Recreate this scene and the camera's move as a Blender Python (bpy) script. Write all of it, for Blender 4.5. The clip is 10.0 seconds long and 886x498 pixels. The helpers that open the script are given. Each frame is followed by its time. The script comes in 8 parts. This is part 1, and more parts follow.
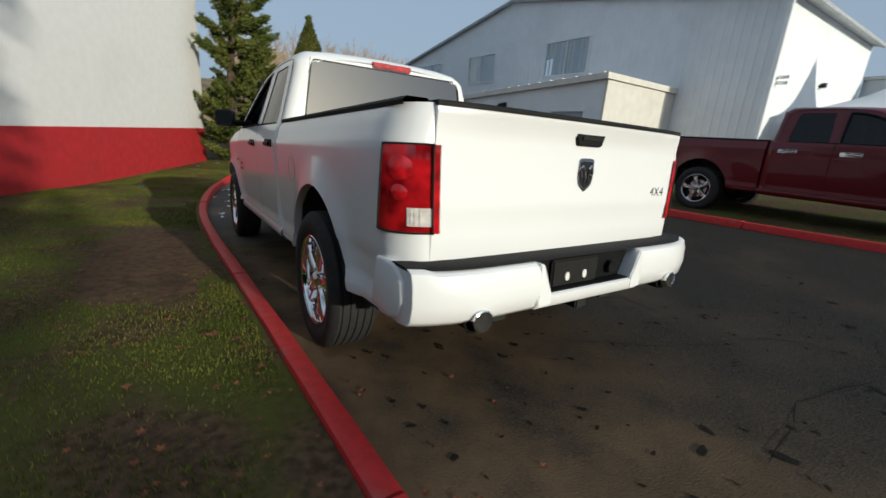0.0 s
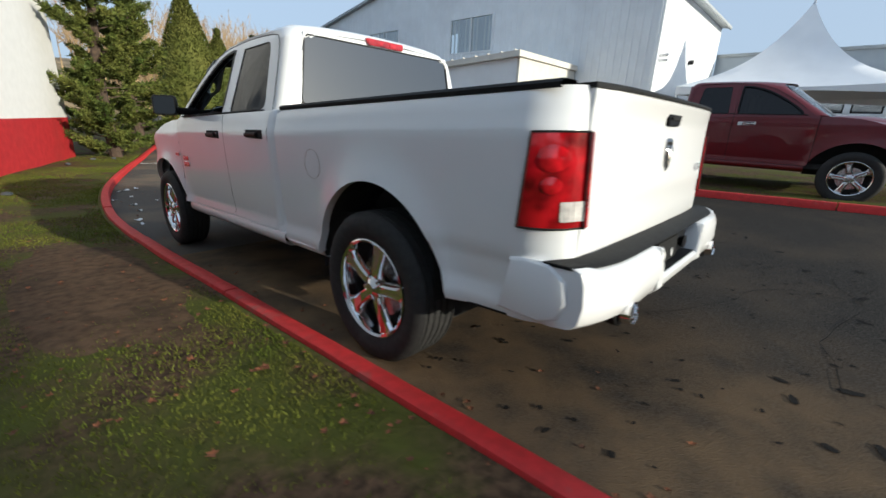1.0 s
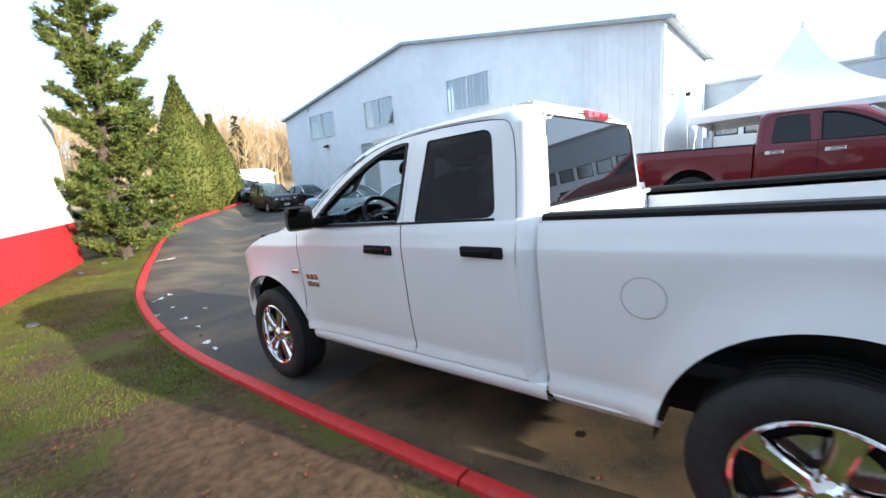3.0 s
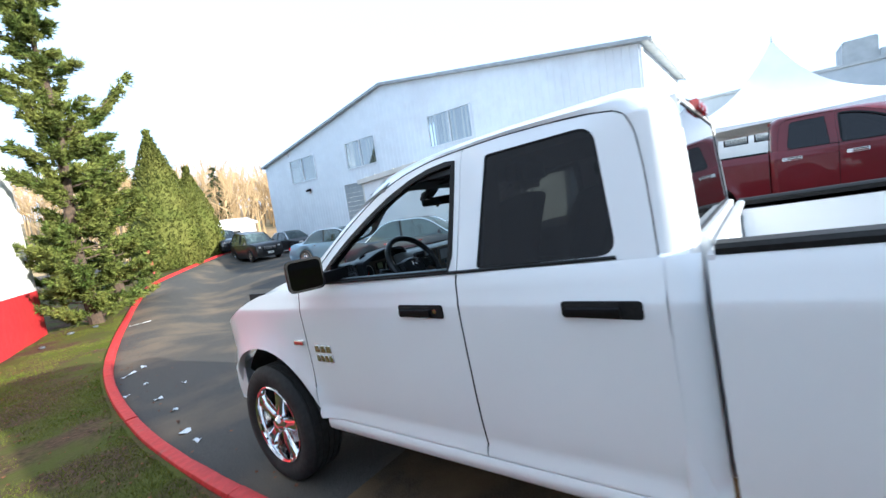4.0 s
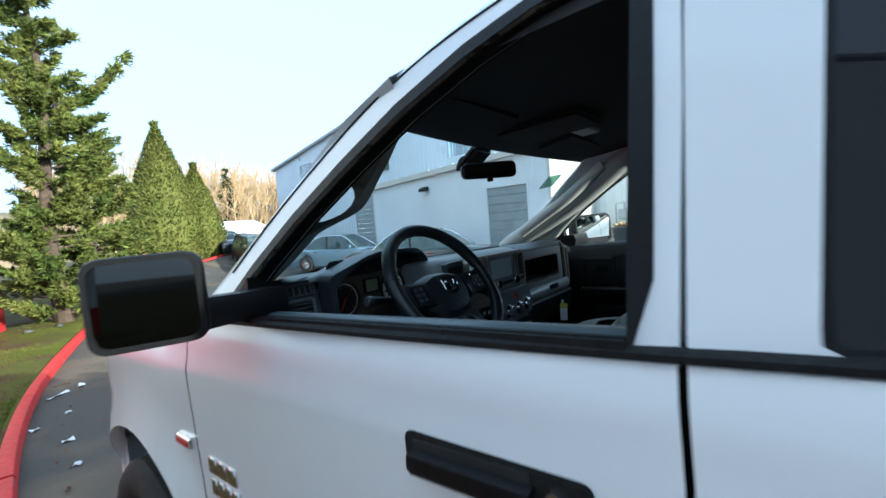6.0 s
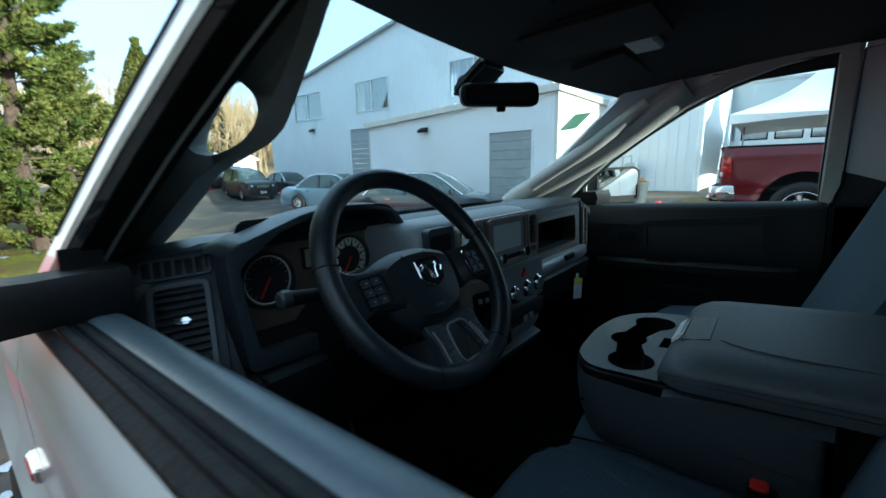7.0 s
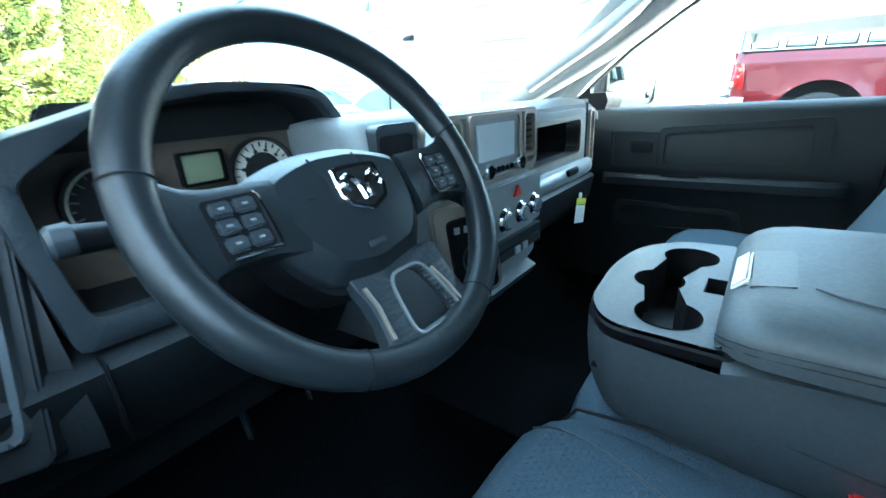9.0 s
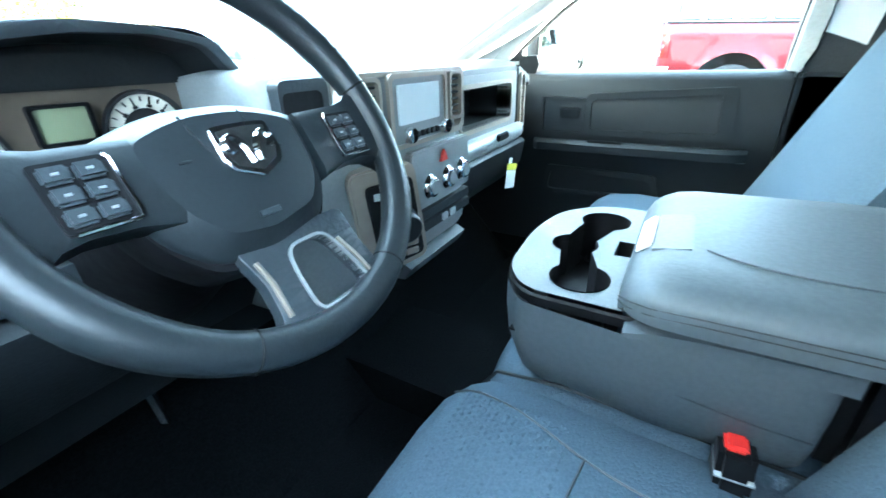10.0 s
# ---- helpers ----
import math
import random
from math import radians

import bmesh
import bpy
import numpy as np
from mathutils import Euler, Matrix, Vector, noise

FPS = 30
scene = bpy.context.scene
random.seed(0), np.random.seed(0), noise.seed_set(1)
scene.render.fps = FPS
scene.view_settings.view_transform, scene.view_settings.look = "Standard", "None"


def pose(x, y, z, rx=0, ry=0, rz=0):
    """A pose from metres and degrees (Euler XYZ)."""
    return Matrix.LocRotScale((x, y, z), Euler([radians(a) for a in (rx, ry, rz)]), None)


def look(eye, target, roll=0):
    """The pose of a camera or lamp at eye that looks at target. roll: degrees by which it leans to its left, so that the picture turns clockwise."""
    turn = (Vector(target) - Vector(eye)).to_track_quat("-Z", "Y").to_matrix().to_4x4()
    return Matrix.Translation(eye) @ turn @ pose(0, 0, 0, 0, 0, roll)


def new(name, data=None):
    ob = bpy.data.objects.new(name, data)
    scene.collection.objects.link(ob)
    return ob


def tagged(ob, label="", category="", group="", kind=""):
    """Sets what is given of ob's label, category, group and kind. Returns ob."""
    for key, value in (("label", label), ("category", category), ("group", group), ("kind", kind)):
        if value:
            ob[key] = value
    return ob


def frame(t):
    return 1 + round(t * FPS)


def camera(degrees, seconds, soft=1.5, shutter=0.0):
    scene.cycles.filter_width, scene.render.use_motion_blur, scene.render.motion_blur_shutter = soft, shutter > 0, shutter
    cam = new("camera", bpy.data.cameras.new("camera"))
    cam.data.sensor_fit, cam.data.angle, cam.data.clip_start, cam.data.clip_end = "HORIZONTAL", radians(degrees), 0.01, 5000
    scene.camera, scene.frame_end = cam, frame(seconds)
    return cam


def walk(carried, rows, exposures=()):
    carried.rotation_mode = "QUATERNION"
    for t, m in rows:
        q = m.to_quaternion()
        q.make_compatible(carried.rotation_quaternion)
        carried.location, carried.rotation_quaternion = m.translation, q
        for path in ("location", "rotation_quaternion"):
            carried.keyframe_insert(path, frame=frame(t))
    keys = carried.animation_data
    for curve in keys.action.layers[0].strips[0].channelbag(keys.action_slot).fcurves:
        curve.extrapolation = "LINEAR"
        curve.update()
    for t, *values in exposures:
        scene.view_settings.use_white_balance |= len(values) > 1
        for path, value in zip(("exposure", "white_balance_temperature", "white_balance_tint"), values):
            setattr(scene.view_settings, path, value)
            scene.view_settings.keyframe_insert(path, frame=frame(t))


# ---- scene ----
cam = camera(94.5, 10.0, 1.5, 0.4)
PATH = [
    (0, (-1.621, -2.288, 1.277), (-0.543, -0.688, 0.751), 4.6),
    (0.5, (-1.892, -1.975, 1.274), (-0.65, -0.494, 0.759), 1.9),
    (1, (-2.185, -1.604, 1.253), (-0.777, -0.31, 0.666), 2.7),
    (1.5, (-2.425, -1.15, 1.315), (-1.003, 0.164, 0.814), 0.4),
    (2, (-2.579, -0.689, 1.412), (-1.118, 0.635, 1.076), 1.6),
    (2.5, (-2.643, -0.252, 1.506), (-1.204, 1.08, 1.11), -1.5),
    (4, (-2.27, 0.903, 1.525), (-0.71, 2.139, 1.325), -8.3),
    (4.5, (-2.056, 1.212, 1.485), (-0.465, 2.396, 1.234), -4.8),
    (5, (-1.839, 1.454, 1.465), (-0.226, 2.616, 1.244), -4.6),
    (5.2, (-1.734, 1.524, 1.432), (-0.159, 2.74, 1.234), -4.9),
    (6.3, (-1.226, 1.948, 1.383), (0.324, 3.206, 1.274), -4.4),
    (6.5, (-1.156, 1.996, 1.38), (0.382, 3.26, 1.192), -3.8),
    (7, (-1.002, 2.084, 1.391), (0.525, 3.318, 1.012), -1.2),
    (7.5, (-0.943, 2.137, 1.383), (0.631, 3.257, 0.865), -0.7),
    (8, (-0.895, 2.175, 1.365), (0.649, 3.275, 0.728), 0.3),
    (8.5, (-0.838, 2.195, 1.346), (0.663, 3.329, 0.667), 0.3),
    (9, (-0.774, 2.206, 1.318), (0.691, 3.35, 0.579), -1.6),
    (9.5, (-0.743, 2.203, 1.302), (0.721, 3.248, 0.429), -1.2),
    (10, (-0.739, 2.188, 1.313), (0.821, 3.064, 0.419), 0.9),
]
EXPOSURES = [(0.0, -0.34, 5500, 2), (1.0, 0.23, 5450, 3), (2.0, 1.03, 5400, 4), (2.7, 1.33, 5300, 4), (4.0, 1.48, 5100, 3), (5.0, 1.28, 5000, 1), (6.3, 1.36, 4850, -5), (7.0, 1.36, 4780, -9), (7.5, 2.38, 4830, -11), (8.0, 3.08, 4780, -11), (8.5, 3.75, 4790, -10), (9.0, 4.4, 4740, -10), (10.0, 5.65, 5010, -8)]
walk(cam, [(t, look(eye, target, roll)) for t, eye, target, roll in PATH], EXPOSURES)

# ---- sky and sun ----
SUN_ELEV, SUN_AZ = 13.8, 170.0
world = bpy.data.worlds.new("sky")
scene.world = world
world.use_nodes = True
wn = world.node_tree.nodes
sky = wn.new("ShaderNodeTexSky")
sky.sky_type, sky.sun_disc = "NISHITA", False
sky.sun_elevation, sky.sun_rotation = radians(SUN_ELEV), radians(SUN_AZ)
sky.dust_density, sky.ozone_density, sky.air_density = 4.0, 0.8, 0.8
wn["Background"].inputs["Strength"].default_value = 0.09
haze = wn.new("ShaderNodeMix")
haze.data_type = "RGBA"
haze.inputs["Factor"].default_value, haze.inputs["B"].default_value = 0.6, (7.6, 8.15, 9.0, 1)
world.node_tree.links.new(sky.outputs[0], haze.inputs["A"])
world.node_tree.links.new(haze.outputs["Result"], wn["Background"].inputs["Color"])
sun_data = bpy.data.lights.new("sun", "SUN")
sun_data.energy, sun_data.angle, sun_data.color = 5.0, radians(0.6), (1.0, 0.82, 0.6)
sun = new("sun", sun_data)
sa, se = radians(SUN_AZ), radians(SUN_ELEV)
sun.matrix_world = look((60 * math.sin(sa) * math.cos(se), 60 * math.cos(sa) * math.cos(se), 60 * math.sin(se)), (0, 0, 0))


# ---- materials ----
def mat(name, a, b=None, rough=0.6, metal=0.0, scale=6.0, detail=5.0, bump=0.0, bump_scale=None, coat=0.0, spec=0.5, stretch=(1, 1, 1),
        c=None, c_scale=0.6, c_lo=0.45, c_hi=0.65, rvar=0.08, island=0.0, objvar=0.0, dust=None):
    """Two colours mixed by fine noise, a third by broad noise; roughness and bump vary with the grain."""
    m = bpy.data.materials.new(name)
    m.use_nodes = True
    nt = m.node_tree
    n, l = nt.nodes, nt.links
    bsdf = n["Principled BSDF"]
    bsdf.inputs["Metallic"].default_value = metal
    bsdf.inputs["Roughness"].default_value = rough
    bsdf.inputs["Coat Weight"].default_value = coat
    bsdf.inputs["Coat Roughness"].default_value = 0.04
    bsdf.inputs["Specular IOR Level"].default_value = spec
    tc = n.new("ShaderNodeTexCoord")
    mp = n.new("ShaderNodeMapping")
    mp.inputs["Scale"].default_value = stretch
    l.new(tc.outputs["Object"], mp.inputs["Vector"])
    no = n.new("ShaderNodeTexNoise")
    no.inputs["Scale"].default_value, no.inputs["Detail"].default_value = scale, detail
    l.new(mp.outputs[0], no.inputs["Vector"])
    mix = n.new("ShaderNodeMix")
    mix.data_type = "RGBA"
    b = b or tuple(v * 0.8 for v in a)
    mix.inputs["A"].default_value, mix.inputs["B"].default_value = (*a, 1), (*b, 1)
    ramp = n.new("ShaderNodeMapRange")
    ramp.inputs["From Min"].default_value, ramp.inputs["From Max"].default_value = 0.35, 0.65
    l.new(no.outputs["Fac"], ramp.inputs["Value"])
    l.new(ramp.outputs[0], mix.inputs["Factor"])
    col = mix.outputs["Result"]
    if c:
        big = n.new("ShaderNodeTexNoise")
        big.inputs["Scale"].default_value, big.inputs["Detail"].default_value = c_scale, 6.0
        l.new(tc.outputs["Object"], big.inputs["Vector"])
        r2 = n.new("ShaderNodeMapRange")
        r2.inputs["From Min"].default_value, r2.inputs["From Max"].default_value = c_lo, c_hi
        l.new(big.outputs["Fac"], r2.inputs["Value"])
        m2 = n.new("ShaderNodeMix")
        m2.data_type = "RGBA"
        l.new(r2.outputs[0], m2.inputs["Factor"])
        l.new(col, m2.inputs["A"])
        m2.inputs["B"].default_value = (*c, 1)
        col = m2.outputs["Result"]
    if dust:
        # dirt swept against the kerb: colour, and the x where it is thickest and where it ends
        sep = n.new("ShaderNodeSeparateXYZ")
        l.new(tc.outputs["Object"], sep.inputs[0])
        fade = n.new("ShaderNodeMapRange")
        fade.inputs["From Min"].default_value, fade.inputs["From Max"].default_value = dust[1], dust[2]
        fade.inputs["To Min"].default_value, fade.inputs["To Max"].default_value = 1.0, 0.0
        l.new(sep.outputs["X"], fade.inputs["Value"])
        dn = n.new("ShaderNodeTexNoise")
        dn.inputs["Scale"].default_value, dn.inputs["Detail"].default_value = 2.2, 8.0
        l.new(tc.outputs["Object"], dn.inputs["Vector"])
        dr = n.new("ShaderNodeMapRange")
        dr.inputs["From Min"].default_value, dr.inputs["From Max"].default_value = 0.3, 0.62
        l.new(dn.outputs["Fac"], dr.inputs["Value"])
        mul = n.new("ShaderNodeMath")
        mul.operation = "MULTIPLY"
        l.new(fade.outputs[0], mul.inputs[0])
        l.new(dr.outputs[0], mul.inputs[1])
        md = n.new("ShaderNodeMix")
        md.data_type = "RGBA"
        l.new(mul.outputs[0], md.inputs["Factor"])
        l.new(col, md.inputs["A"])
        md.inputs["B"].default_value = (*dust[0], 1)
        col = md.outputs["Result"]
    for amount, source in ((island, ("ShaderNodeNewGeometry", "Random Per Island")), (objvar, ("ShaderNodeObjectInfo", "Random"))):
        if amount:
            g = n.new(source[0])
            r3 = n.new("ShaderNodeMapRange")
            r3.inputs["To Min"].default_value, r3.inputs["To Max"].default_value = 1 - amount, 1 + amount
            l.new(g.outputs[source[1]], r3.inputs["Value"])
            hs = n.new("ShaderNodeHueSaturation")
            l.new(r3.outputs[0], hs.inputs["Value"])
            l.new(col, hs.inputs["Color"])
            col = hs.outputs["Color"]
    l.new(col, bsdf.inputs["Base Color"])
    if rvar:
        rr = n.new("ShaderNodeMapRange")
        rr.inputs["To Min"].default_value, rr.inputs["To Max"].default_value = max(0.0, rough - rvar), min(1.0, rough + rvar)
        l.new(no.outputs["Fac"], rr.inputs["Value"])
        l.new(rr.outputs[0], bsdf.inputs["Roughness"])
    if bump:
        src = no
        if bump_scale:
            src = n.new("ShaderNodeTexNoise")
            src.inputs["Scale"].default_value, src.inputs["Detail"].default_value = bump_scale, 4.0
            l.new(mp.outputs[0], src.inputs["Vector"])
        bp = n.new("ShaderNodeBump")
        bp.inputs["Strength"].default_value, bp.inputs["Distance"].default_value = bump, 0.01
        l.new(src.outputs["Fac"], bp.inputs["Height"])
        l.new(bp.outputs[0], bsdf.inputs["Normal"])
    return m


def glass(name, tint, rough=0.0, mix=0.0, dark=(0.01, 0.01, 0.012), sheen=0.06):
    """Thin pane: see-through with a mirror sheen; mix adds a dark film."""
    m = bpy.data.materials.new(name)
    m.use_nodes = True
    n, l = m.node_tree.nodes, m.node_tree.links
    n.remove(n["Principled BSDF"])
    tr = n.new("ShaderNodeBsdfTransparent")
    tr.inputs["Color"].default_value = (*tint, 1)
    gl = n.new("ShaderNodeBsdfGlossy")
    gl.inputs["Roughness"].default_value = rough
    lw = n.new("ShaderNodeLayerWeight")
    lw.inputs["Blend"].default_value = 0.5
    pw = n.new("ShaderNodeMath")
    pw.operation, pw.inputs[1].default_value = "POWER", 5.0
    l.new(lw.outputs["Facing"], pw.inputs[0])
    fr = n.new("ShaderNodeMapRange")
    fr.inputs["To Min"].default_value = sheen
    l.new(pw.outputs[0], fr.inputs["Value"])
    ms = n.new("ShaderNodeMixShader")
    base = tr.outputs[0]
    if mix:
        df = n.new("ShaderNodeBsdfDiffuse")
        df.inputs["Color"].default_value = (*dark, 1)
        m0 = n.new("ShaderNodeMixShader")
        m0.inputs[0].default_value = mix
        l.new(tr.outputs[0], m0.inputs[1])
        l.new(df.outputs[0], m0.inputs[2])
        base = m0.outputs[0]
    l.new(fr.outputs[0], ms.inputs[0])
    l.new(base, ms.inputs[1])
    l.new(gl.outputs[0], ms.inputs[2])
    l.new(ms.outputs[0], n["Material Output"].inputs["Surface"])
    return m


